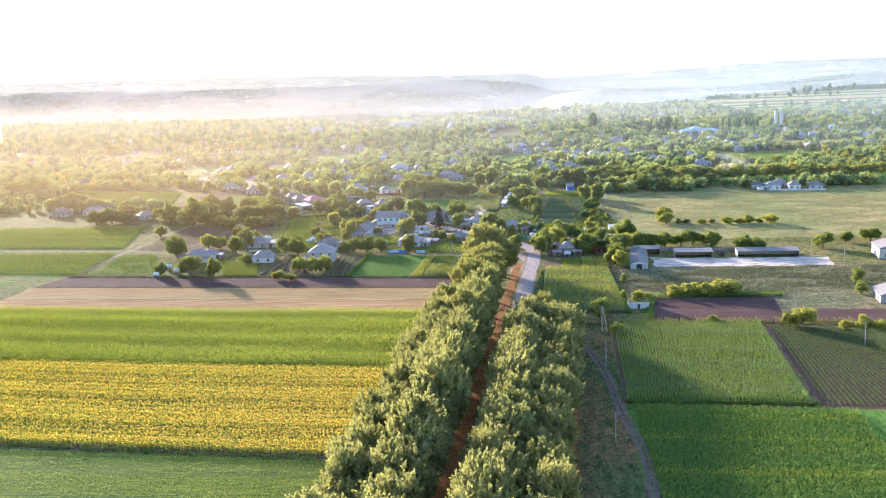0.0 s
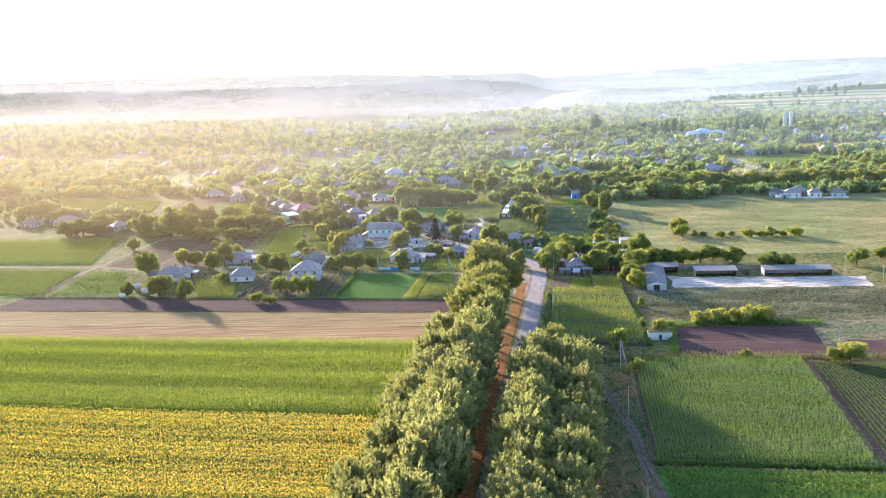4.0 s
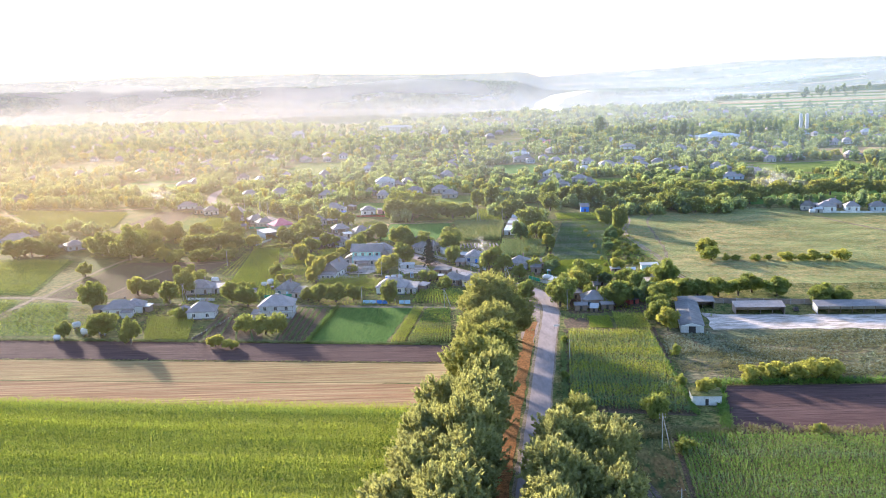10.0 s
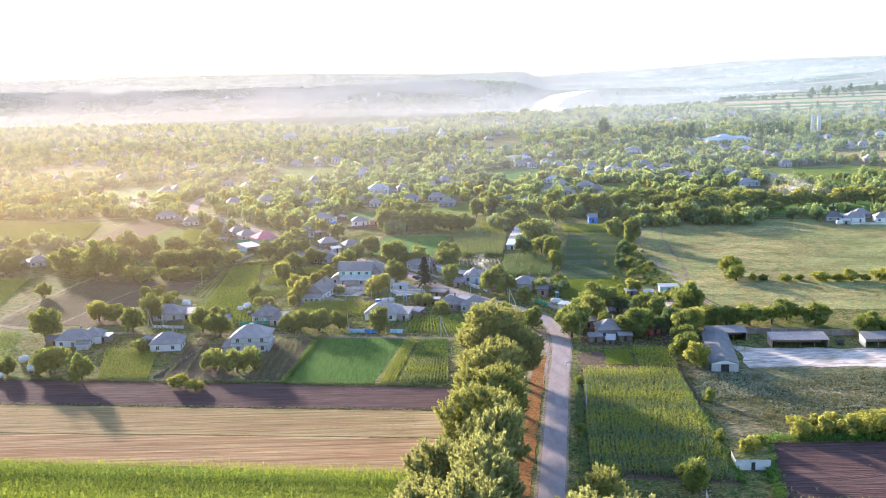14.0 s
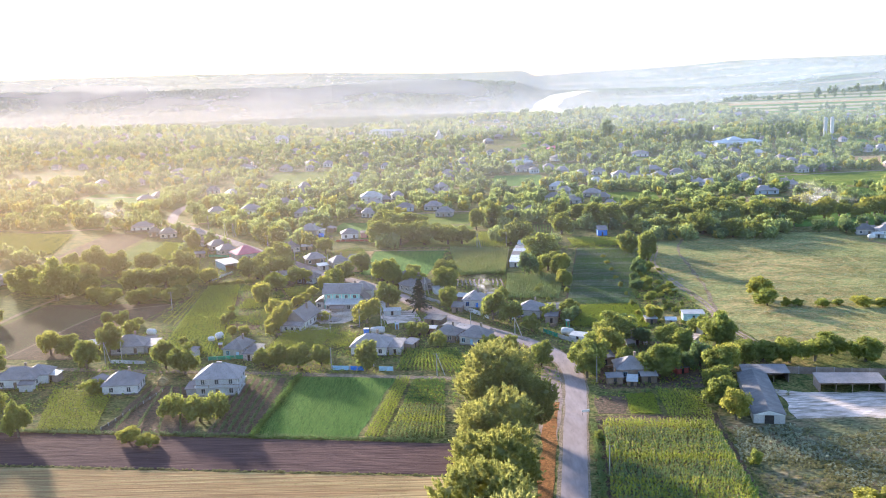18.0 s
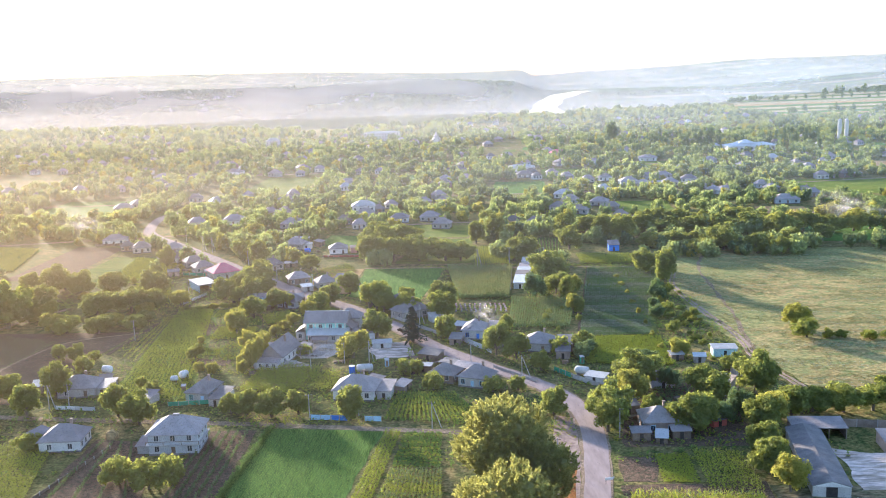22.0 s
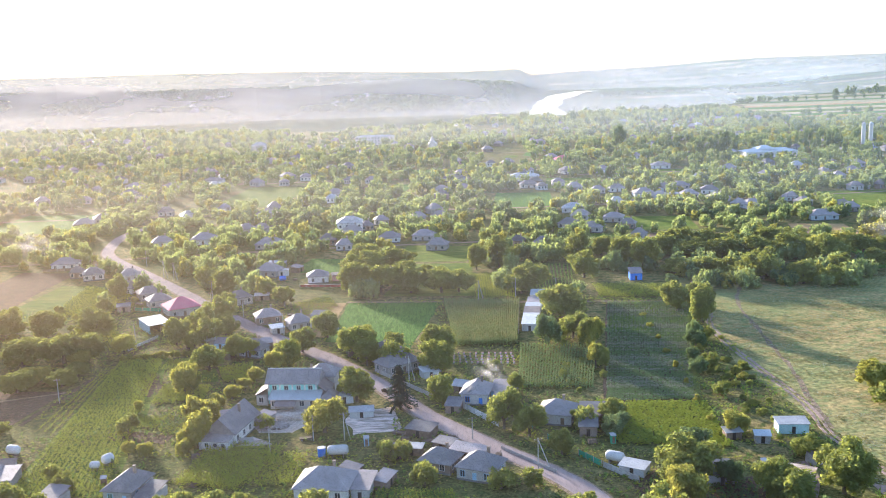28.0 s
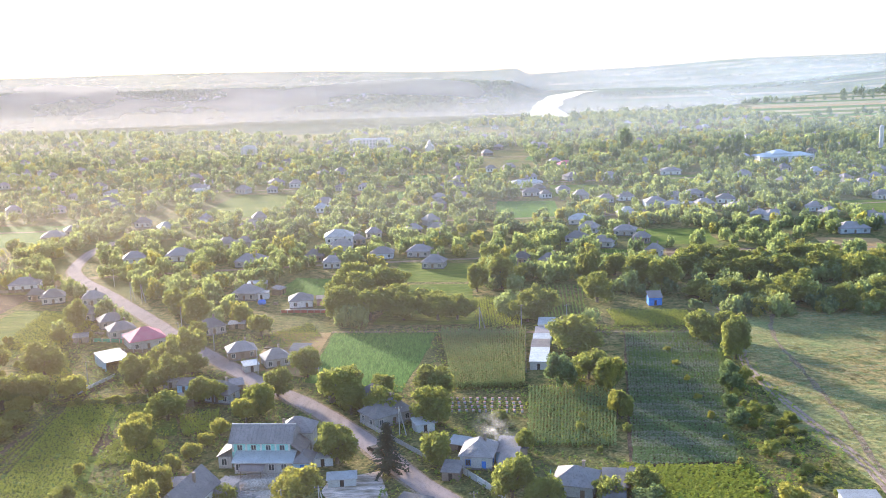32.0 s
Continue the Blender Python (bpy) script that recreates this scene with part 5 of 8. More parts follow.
house(-76.5, 526, -12, 7, 10, 3.0, 2.8, "plastered house with blue trim and slate roof", CREAM, SLATE_DARK, front=2, side=2, trim=SKYBLUE)
house(-31, 524, -8, 12, 10, 3.0, 3.4, "white house with a broad slate roof behind blue gates", WHITE, SLATE, front=3)
house(4.5, 531, -25, 9, 8, 3.0, 3.0, "cottage with light blue windows and slate hip roof", CREAM, SLATE, front=3, trim=SKYBLUE)
house(-5, 536, -25, 8, 7, 2.6, 2.6, "old cottage with a weathered slate roof", BRICK, SLATE_DARK, front=2, door=False)
long_house = house(-60, 561, -13, 8, 15, 3.2, 4.0, "long white gabled house with slate roof", WHITE, SLATE, True, front=2, side=4)
bm = bmesh.new()
bm.faces.new([bm.verts.new(p) for p in ((-1.9, -7.62, 4.5), (1.9, -7.62, 4.5), (0, -7.62, 6.3))])
part("gable_louvre", bm, DARK, long_house, "dark triangular attic opening")
part("porch_roof", shed_roof(7.6, 3.4, 2.5, 3.4, 0.3), SLATE, long_house).matrix_local = pose(0, -9.4, 0)
part("porch_wall", crate(-3.6, 3.6, -11, -7.64, -0.2, 2.5), WHITE, long_house)
for wx in (-2.2, 0.2, 2.4):
    window(long_house, wx, -11, 1.0, "s", 0.9, 1.0)
house(-19, 611, 35, 12, 8, 3.0, 3.2, "grey roadside house with an old slate roof", CREAM, SLATE_DARK, front=3)
house(-22, 623, 35, 8, 12, 3.0, 3.0, "farm wing with an old slate roof", CREAM, SLATE_DARK, front=2, chimney=False)
house(5, 582, -12, 7.5, 9, 3.2, 2.8, "white cottage with bright blue trim and slate roof", WHITE, SLATE, front=2, trim=BLUE)
house(26, 565, -18, 9, 9, 3.0, 2.8, "cottage with a grey hip roof behind trees", CREAM, SLATE, front=2)
house(50.5, 492, 0, 9, 9, 3.2, 2.8, "blue-trimmed house with a grey hip roof", BRICK, SLATE, front=2, trim=SKYBLUE, door=False)


# cottages further back
house(-260.0, 671.1, 5, 11.9, 9.1, 2.9, 3.0, "pale blue village cottage with a grey slate roof", FADED, SLATE, front=3, side=1)
house(-215.0, 645.8, 35, 10.1, 8.3, 2.9, 2.3, "pale blue village cottage with a grey slate roof", FADED, SLATE, front=3, side=1)
house(-229.6, 653.8, -10, 8.9, 8.1, 2.9, 2.5, "grey plastered village cottage with a dark slate roof", CREAM, SLATE_DARK, front=3, side=1)
house(-258.3, 687.1, 20, 10.1, 8.9, 2.9, 2.6, "pale blue village cottage with a dark slate roof", FADED, SLATE_DARK, front=3, side=1)
house(-280.2, 668.8, -10, 10.5, 9.6, 2.9, 3.0, "grey plastered village cottage with a dark slate roof", CREAM, SLATE_DARK, front=3, side=1)
house(-256.8, 673.5, 60, 8.5, 7.0, 2.9, 2.9, "whitewashed village cottage with a grey slate roof", WHITE, SLATE, front=3, side=1)
house(-67.9, 631.2, -20, 8.1, 5.8, 2.9, 3.1, "pale blue village cottage with a dark slate roof", FADED, SLATE_DARK, front=3, side=1)
house(-84.5, 1316.3, 20, 14.2, 12.3, 2.9, 2.3, "pale blue village cottage with a dark slate roof", FADED, SLATE_DARK, front=3, side=1)
house(-193.1, 1105.3, -10, 15.0, 13.9, 2.9, 2.5, "whitewashed village cottage with a grey slate roof", WHITE, SLATE, front=3, side=1)
house(-209.2, 1168.9, 5, 13.9, 12.7, 2.9, 2.5, "brown masonry village cottage with a grey slate roof", BRICK, SLATE, front=3, side=1)
house(-146.7, 1197.1, -10, 15.0, 11.0, 2.9, 2.9, "whitewashed village cottage with a grey slate roof", WHITE, SLATE, front=3, side=1)
house(-134.8, 1121.6, 20, 11.4, 10.6, 2.9, 2.8, "grey plastered village cottage with a grey slate roof", CREAM, SLATE, front=3, side=1)
house(-220.8, 1186.2, 20, 14.2, 11.8, 2.9, 2.6, "brown masonry village cottage with a grey slate roof", BRICK, SLATE, front=3, side=1)
house(-249.7, 1087.0, -20, 12.6, 11.4, 2.9, 2.4, "whitewashed village cottage with a grey slate roof", WHITE, SLATE, front=3, side=1)
house(-239.2, 1042.0, -20, 11.8, 8.5, 2.9, 2.7, "whitewashed village cottage with a dark slate roof", WHITE, SLATE_DARK, front=3, side=1)
house(-218.2, 1079.3, -20, 12.4, 10.2, 2.9, 2.6, "grey plastered village cottage with a grey slate roof", CREAM, SLATE, front=3, side=1)
house(-321.5, 1118.2, 5, 13.1, 11.3, 2.9, 2.5, "pale blue village cottage with a grey slate roof", FADED, SLATE, front=3, side=1)
house(-302.2, 1113.9, 35, 13.0, 11.4, 2.9, 2.4, "brown masonry village cottage with a grey slate roof", BRICK, SLATE, front=3, side=1)
house(1.5, 1072.9, -35, 13.9, 11.0, 2.9, 2.7, "pale blue village cottage with a dark slate roof", FADED, SLATE_DARK, front=3, side=1)
house(54.9, 1076.1, 20, 15.0, 12.9, 2.9, 2.3, "whitewashed village cottage with a dark slate roof", WHITE, SLATE_DARK, front=3, side=1)
house(92.7, 1097.8, 20, 12.7, 10.9, 2.9, 3.1, "whitewashed village cottage with a grey slate roof", WHITE, SLATE, front=3, side=1)
house(120.1, 1096.1, -10, 10.1, 8.2, 2.9, 2.7, "whitewashed village cottage with a grey slate roof", WHITE, SLATE, front=3, side=1)
house(169.8, 1113.1, -10, 15.0, 13.1, 2.9, 2.6, "whitewashed village cottage with a grey slate roof", WHITE, SLATE, front=3, side=1)
house(86.2, 1361.9, 35, 15.0, 13.8, 2.9, 2.9, "grey plastered village cottage with a grey slate roof", CREAM, SLATE, front=3, side=1)
house(-189.6, 784.6, 5, 12.0, 8.3, 2.9, 2.6, "whitewashed village cottage with a grey slate roof", WHITE, SLATE, front=3, side=1)
house(-166.8, 758.1, 20, 9.0, 7.3, 2.9, 2.9, "grey plastered village cottage with a dark slate roof", CREAM, SLATE_DARK, front=3, side=1)
house(-143.0, 728.9, -12, 11.0, 7.7, 2.9, 2.7, "whitewashed village cottage with a grey slate roof", WHITE, SLATE, front=3, side=1)
house(-128.7, 717.0, 30, 9.0, 6.9, 2.9, 2.5, "grey plastered village cottage with a grey slate roof", CREAM, SLATE, front=3, side=1)
house(-120.8, 703.7, 30, 9.0, 7.2, 2.9, 2.5, "grey plastered village cottage with a grey slate roof", CREAM, SLATE, front=3, side=1)
house(-148.4, 753.1, 10, 8.0, 6.0, 2.9, 2.8, "grey plastered village cottage with a grey slate roof", CREAM, SLATE, front=3, side=1)
house(-157.0, 835.8, 15, 10.0, 7.5, 2.9, 2.9, "pale blue village cottage with a grey slate roof", FADED, SLATE, front=3, side=1)
house(-135.4, 840.1, 5, 13.0, 10.5, 2.9, 3.2, "whitewashed village cottage with a grey slate roof", WHITE, SLATE, front=3, side=1)
house(-118.0, 867.7, 20, 9.0, 6.6, 2.9, 2.9, "grey plastered village cottage with a grey slate roof", CREAM, SLATE, front=3, side=1)
house(-109.0, 870.0, -20, 9.0, 7.2, 2.9, 2.6, "grey plastered village cottage with a grey slate roof", CREAM, SLATE, front=3, side=1)
house(-95.9, 820.4, -5, 14.0, 9.5, 2.9, 3.2, "grey plastered village cottage with a grey slate roof", CREAM, SLATE, front=3, side=1)
house(-88.1, 703.3, 35, 9.0, 6.6, 2.9, 2.7, "grey plastered village cottage with a dark slate roof", CREAM, SLATE_DARK, front=3, side=1)
house(-219.7, 924.6, 25, 11.0, 9.1, 2.9, 2.9, "grey plastered village cottage with a grey slate roof", CREAM, SLATE, front=3, side=1)
house(-224.4, 905.1, 15, 12.0, 9.1, 2.9, 3.0, "brown masonry village cottage with a grey slate roof", BRICK, SLATE, front=3, side=1)
house(-185.1, 943.4, 5, 9.0, 6.2, 2.9, 3.0, "grey plastered village cottage with a grey slate roof", CREAM, SLATE, front=3, side=1)
house(-175.8, 762.5, 5, 6.0, 4.5, 2.9, 2.5, "brown masonry village cottage with a dark slate roof", BRICK, SLATE_DARK, front=3, side=1)
house(-84.7, 754.6, -15, 10.0, 7.9, 2.9, 3.1, "grey plastered village cottage with a grey slate roof", CREAM, SLATE, front=3, side=1)
house(-56.0, 809.9, 0, 8.0, 5.7, 2.9, 2.9, "grey plastered village cottage with a grey slate roof", CREAM, SLATE, front=3, side=1)
house(-66.2, 826.6, -5, 9.0, 6.6, 2.9, 3.0, "brown masonry village cottage with a dark slate roof", BRICK, SLATE_DARK, front=3, side=1)
house(-34.0, 828.8, 0, 11.0, 8.8, 2.9, 2.6, "pale blue village cottage with a grey slate roof", FADED, SLATE, front=3, side=1)
house(-15.7, 831.1, -10, 11.0, 9.0, 2.9, 2.9, "grey plastered village cottage with a grey slate roof", CREAM, SLATE, front=3, side=1)
house(-8.3, 803.9, -12, 10.0, 8.0, 2.9, 3.1, "grey plastered village cottage with a grey slate roof", CREAM, SLATE, front=3, side=1)
house(-55.9, 851.1, 5, 10.0, 7.5, 2.9, 3.0, "grey plastered village cottage with a grey slate roof", CREAM, SLATE, front=3, side=1)
house(-49.2, 866.7, 20, 7.0, 5.8, 2.9, 2.5, "brown masonry village cottage with a grey slate roof", BRICK, SLATE, front=3, side=1)
house(-57.8, 663.4, 25, 8.0, 6.6, 2.9, 2.7, "grey plastered village cottage with a grey slate roof", CREAM, SLATE, front=3, side=1)
house(-70.9, 673.1, 20, 9.0, 6.9, 2.9, 2.5, "brown masonry village cottage with a grey slate roof", BRICK, SLATE, front=3, side=1)
house(-42.1, 884.5, 10, 8.0, 6.4, 2.9, 2.6, "grey plastered village cottage with a grey slate roof", CREAM, SLATE, front=3, side=1)
house(-20.9, 893.0, 10, 9.0, 7.5, 2.9, 2.6, "brown masonry village cottage with a grey slate roof", BRICK, SLATE, front=3, side=1)
house(-7.8, 894.5, -15, 9.0, 7.0, 2.9, 2.7, "grey plastered village cottage with a grey slate roof", CREAM, SLATE, front=3, side=1)
house(32.5, 806.1, -25, 7.0, 5.5, 2.9, 2.6, "brown masonry village cottage with a dark slate roof", BRICK, SLATE_DARK, front=3, side=1)
house(44.7, 799.2, -25, 9.0, 6.4, 2.9, 3.0, "brown masonry village cottage with a dark slate roof", BRICK, SLATE_DARK, front=3, side=1)
house(63.9, 853.2, -25, 10.0, 8.1, 2.9, 2.9, "whitewashed village cottage with a grey slate roof", WHITE, SLATE, front=3, side=1)
house(75.5, 840.6, -25, 11.0, 9.2, 2.9, 2.6, "grey plastered village cottage with a grey slate roof", CREAM, SLATE, front=3, side=1)
house(91.4, 869.3, -15, 11.0, 9.1, 2.9, 2.5, "grey plastered village cottage with a grey slate roof", CREAM, SLATE, front=3, side=1)
house(73.2, 907.6, -10, 13.0, 11.0, 2.9, 2.9, "whitewashed village cottage with a pale sheet roof", WHITE, TIN, front=3, side=1)
house(73.9, 879.9, -20, 10.0, 7.8, 2.9, 3.2, "pale blue village cottage with a grey slate roof", FADED, SLATE, front=3, side=1)
house(95.2, 814.3, -30, 7.0, 5.7, 2.9, 3.0, "grey plastered village cottage with a grey slate roof", CREAM, SLATE, front=3, side=1)
house(95.6, 846.7, -20, 8.0, 5.5, 2.9, 2.7, "brown masonry village cottage with a grey slate roof", BRICK, SLATE, front=3, side=1)
house(55.1, 1021.7, 0, 12.0, 8.3, 2.9, 2.6, "grey plastered village cottage with a grey slate roof", CREAM, SLATE, front=3, side=1)
house(85.7, 1000.3, 0, 10.0, 7.2, 2.9, 3.1, "grey plastered village cottage with a grey slate roof", CREAM, SLATE, front=3, side=1)
house(99.3, 981.5, 0, 9.0, 6.3, 2.9, 2.6, "grey plastered village cottage with a grey slate roof", CREAM, SLATE, front=3, side=1)
house(112.6, 987.9, 5, 10.0, 7.6, 2.9, 3.1, "whitewashed village cottage with a grey slate roof", WHITE, SLATE, front=3, side=1)
house(126.2, 961.2, 0, 13.0, 11.0, 2.9, 3.0, "pale blue village cottage with a grey slate roof", FADED, SLATE, front=3, side=1)
house(143.7, 982.7, 8, 9.0, 6.4, 2.9, 2.8, "pale blue village cottage with a grey slate roof", FADED, SLATE, front=3, side=1)
house(157.6, 992.3, -5, 12.0, 9.6, 2.9, 2.4, "grey plastered village cottage with a grey slate roof", CREAM, SLATE, front=3, side=1)
house(153.8, 950.4, 0, 11.0, 8.8, 2.9, 2.7, "grey plastered village cottage with a grey slate roof", CREAM, SLATE, front=3, side=1)
house(170.6, 965.1, -10, 11.0, 8.6, 2.9, 2.9, "whitewashed village cottage with a grey slate roof", WHITE, SLATE, front=3, side=1)
house(167.9, 932.5, 8, 12.0, 9.5, 2.9, 2.8, "grey plastered village cottage with a grey slate roof", CREAM, SLATE, front=3, side=1)
house(179.8, 902.1, 15, 13.0, 10.1, 2.9, 2.6, "whitewashed village cottage with a grey slate roof", WHITE, SLATE, front=3, side=1)
house(172.9, 907.0, 60, 9.0, 6.9, 2.9, 2.5, "grey plastered village cottage with a grey slate roof", CREAM, SLATE, front=3, side=1)
house(210.5, 924.1, 10, 8.0, 6.1, 2.9, 2.8, "pale blue village cottage with a grey slate roof", FADED, SLATE, front=3, side=1)
house(211.5, 904.8, 30, 9.0, 7.3, 2.9, 2.7, "grey plastered village cottage with a grey slate roof", CREAM, SLATE, front=3, side=1)
house(204.5, 855.7, 0, 15.0, 10.2, 2.9, 2.8, "pale blue village cottage with a grey slate roof", FADED, SLATE, front=3, side=1)
house(226.6, 885.8, 0, 12.0, 8.6, 2.9, 3.0, "pale blue village cottage with a grey slate roof", FADED, SLATE, front=3, side=1)
house(229.3, 878.0, 0, 9.0, 6.7, 2.9, 2.7, "grey plastered village cottage with a grey slate roof", CREAM, SLATE, front=3, side=1)
house(77.3, 1028.4, 0, 9.0, 7.5, 2.9, 2.7, "grey plastered village cottage with a grey slate roof", CREAM, SLATE, front=3, side=1)
house(61.7, 1037.9, 0, 9.0, 6.7, 2.9, 2.7, "brown masonry village cottage with a dark slate roof", BRICK, SLATE_DARK, front=3, side=1)


# ---- the large mint-fronted house and its yard ----
def big_house():
    top = base("house", -47.3, 585.6, -4.5, "large two-storey house with mint front and grey roofs", "house", "village houses")
    part("wall", crate(-7.2, 7.2, -2.6, 5.4, -0.3, 6.1), MINT, top, "mint green plastered upper wall")
    for px in (-6.9, -3.6, 0, 3.6, 6.9):
        part("pilaster", crate(px - 0.2, px + 0.2, -2.72, -2.58, 3.9, 6.0), WHITE, top, "white strip between windows")
    roof = hip_roof(14.4, 8, 6.1, 3.1, 0.7, gable=True)
    part("roof", roof, SLATE, top).matrix_local = pose(0, 1.4, 0)
    bm = bmesh.new()
    for k in range(15):
        x = -7.6 + 15.2 * k / 14
        tube(bm, (x, -3.3, 6.3), (x, 1.4, 9.38), 0.05, 0.05, 4)
    part("roof_seam", bm, SLATE_DARK, top, "raised seams of the roof sheets")
    part("ridge", tube(bmesh.new(), (-7.9, 1.4, 9.4), (7.9, 1.4, 9.4), 0.14, 0.14, 6), TIN, top)
    part("gable", crate(-7.22, -7.14, -1.4, 4.2, 6.1, 7.6), WOOD, top, "dark boarded gable")
    part("gable", crate(7.14, 7.22, -1.4, 4.2, 6.1, 7.6), WOOD, top, "dark boarded gable")
    part("porch_wall", crate(-5.6, 8.2, -6.6, -2.62, -0.3, 2.8), CREAM, top, "grey ground-floor front wall")
    part("porch_roof", shed_roof(14.2, 4.3, 2.85, 4.2, 0.35), ZINC, top, "lean-to roof of pale sheet").matrix_local = pose(1.3, -4.7, 0)
    bm = bmesh.new()
    for k in range(13):
        x = -5.9 + 14.4 * k / 12
        tube(bm, (x, -7.1, 2.97), (x, -2.55, 4.35), 0.045, 0.045, 4)
    part("roof_seam", bm, TIN, top, "raised seams of the lean-to sheets")
    part("wing_wall", crate(-10.4, -7.22, -3.6, 3.2, -0.3, 3.0), CREAM, top)
    bm = shed_roof(7.2, 3.4, 3.0, 5.2, 0.25)
    part("wing_roof", bm, BROWN, top, "brown lean-to roof at the side").matrix_local = pose(-8.8, -0.2, 0, 0, 0, -90)
    bm = shed_roof(8, 2.8, 3.2, 5.6, 0.2)
    part("wing_roof", bm, BROWN, top, "brown lean-to roof at the side").matrix_local = pose(8.9, 1.4, 0, 0, 0, 90)
    part("wing_wall", crate(7.22, 10.2, -2.4, 5.2, -0.3, 3.1), CREAM, top)
    part("wing_wall", crate(8.22, 12.6, -6.2, 0.4, -0.3, 2.5), SKYBLUE, top, "pale blue side wing wall")
    part("wing_roof", hip_roof(4.4, 6.6, 2.5, 1.6, 0.45), SLATE, top).matrix_local = pose(10.4, -2.9, 0)
    part("rear_wall", crate(2.5, 10.5, 5.42, 12.5, -0.3, 5.4), CREAM, top)
    part("rear_roof", hip_roof(8, 7.1, 5.4, 3.0, 0.5), SLATE, top).matrix_local = pose(6.5, 9, 0)
    part("canopy", shed_roof(5.6, 2.6, 1.7, 2.6, 0.2), BROWN, top, "sagging brown porch canopy").matrix_local = pose(-1.0, -7.9, 0)
    for px in (-3.4, 1.4):
        part("canopy_post", crate(px - 0.07, px + 0.07, -9.2, -9.06, -0.1, 1.75), WOOD, top)
    for wx in (-5.2, -1.8, 1.8, 5.2):
        window(top, wx, -2.6, 4.35, "s", 1.1, 1.2)
    for wx in (-4.6, 3.4, 6.4):
        window(top, wx, -6.6, 0.9, "s", 1.2, 1.5)
    window(top, -9, -3.6, 0.9, "s", 1.2, 1.5)
    window(top, 12.6, -2.5, 0.9, "e", 1.1, 1.3)
    part("door", crate(10.2, 11.2, -6.26, -6.18, 0, 2.1), BLUE, top, "blue painted door")
    part("chimney", crate(4.4, 5.0, 2.2, 2.8, 6, 10.3), BRICK, top)
    part("step", crate(-2.6, 0.8, -7.6, -6.62, -0.1, 0.25), POLE, top, "concrete front step")


big_house()
outhouse(-63, 552, -13, 7, 3, 2.4, 0.7, "low porch annex with a slate roof", CREAM, SLATE)
outhouse(-33, 584, 8, 5, 4, 2.2, 0.5, "small white shed with a sheet roof in a yard", WHITE, TIN)
plot("yard", "pale concrete yard beside the large house", CONCRETE, [(-31, 577), (-18, 578), (-16, 561), (-28, 558)], 0.06, "yard", ragged=2.2)
plot("sand_yard", "sandy ground around a rubble heap", RUBBLE, [(-58, 573), (-54.5, 578.5), (-42, 579), (-41, 566), (-44.5, 561), (-53.5, 561.5)], 0.05, "yard", ragged=1.2)
plot("yard", "worn grey patch of old concrete", CONCRETE, [(-57.5, 552.5), (-55, 559), (-52, 557), (-48.5, 553.5)], 0.05, "yard", ragged=0.8)


def heap(x, y, w, d, h, mat, label):
    bm = bmesh.new()
    bmesh.ops.create_icosphere(bm, subdivisions=4, radius=1)
    for v in bm.verts:
        j = 1 + 0.25 * noise.noise(v.co * 3 + Vector((x, y, 0))) + 0.1 * noise.noise(v.co * 11)
        v.co = Vector((v.co.x * w / 2 * j, v.co.y * d / 2 * j, max(-0.1, v.co.z) * h * j))
    me = bpy.data.meshes.new("heap")
    bm.to_mesh(me)
    bm.free()
    me.materials.append(mat)
    ob = new("heap", me)
    ob.location = (x, y, 0.02)
    tagged(ob, label, "heap")


heap(-46.5, 572, 9, 5, 1.5, RUBBLE, "heap of pale building sand in a yard")


def rubble_heap(x, y, w, d, h, label):
    """A low mound covered by broken stones."""
    rng = random.Random(77)
    top = base("rubble_heap", x, y, -8, label, "heap")
    bm = bmesh.new()
    bmesh.ops.create_icosphere(bm, subdivisions=3, radius=1)
    for v in bm.verts:
        j = 1 + 0.2 * noise.noise(v.co * 3)
        v.co = Vector((v.co.x * w / 2 * j, v.co.y * d / 2 * j, max(-0.1, v.co.z) * h * j))
    part("mound", bm, MUD, top)
    verts, faces = [], []
    for k in range(420):
        a, r = rng.random() * 6.283, math.sqrt(rng.random())
        c = Vector((r * w / 2 * math.cos(a), r * d / 2 * math.sin(a), h * math.sqrt(max(0.02, 1 - r * r))))
        turn = Euler((rng.random() * 6, rng.random() * 6, rng.random() * 6)).to_matrix()
        e = rng.uniform(0.12, 0.38)
        i = len(verts)
        verts += [c + turn @ Vector((e * sx * rng.uniform(0.6, 1.2), e * sy * rng.uniform(0.5, 0.9), e * sz * 0.55)) for sx in (-1, 1) for sy in (-1, 1) for sz in (-1, 1)]
        faces += [(i, i + 1, i + 3, i + 2), (i + 4, i + 6, i + 7, i + 5), (i, i + 4, i + 5, i + 1), (i + 2, i + 3, i + 7, i + 6), (i, i + 2, i + 6, i + 4), (i + 1, i + 5, i + 7, i + 3)]
    ob = new("stones", mesh_of("stones", verts, faces, STONES))
    ob.parent = top
    tagged(ob, "pale broken stones", kind="stuff")


rubble_heap(-49.8, 566, 7.6, 5.2, 0.7, "low heap of broken grey rubble stones")

# yards and huts behind the farmhouse
plot("yard", "pale trodden yard among trees", CLAY, [(77.5, 533), (82, 534), (81, 525), (76, 512.5), (73.5, 518)], 0.05, "yard", ragged=1.0)
plot("yard", "pale bare ground behind a tree", CLAY, [(91, 521), (95, 519), (96.5, 514), (91, 511)], 0.05, "yard", ragged=0.8)
outhouse(82.5, 532.5, 20, 2.6, 3, 2.4, 0.5, "narrow pale shed beside a yard", CREAM, BROWN)
outhouse(74.6, 546, -8, 3.6, 2.6, 2.0, 0.5, "small hut with a ribbed pale roof", CREAM, ZINC)

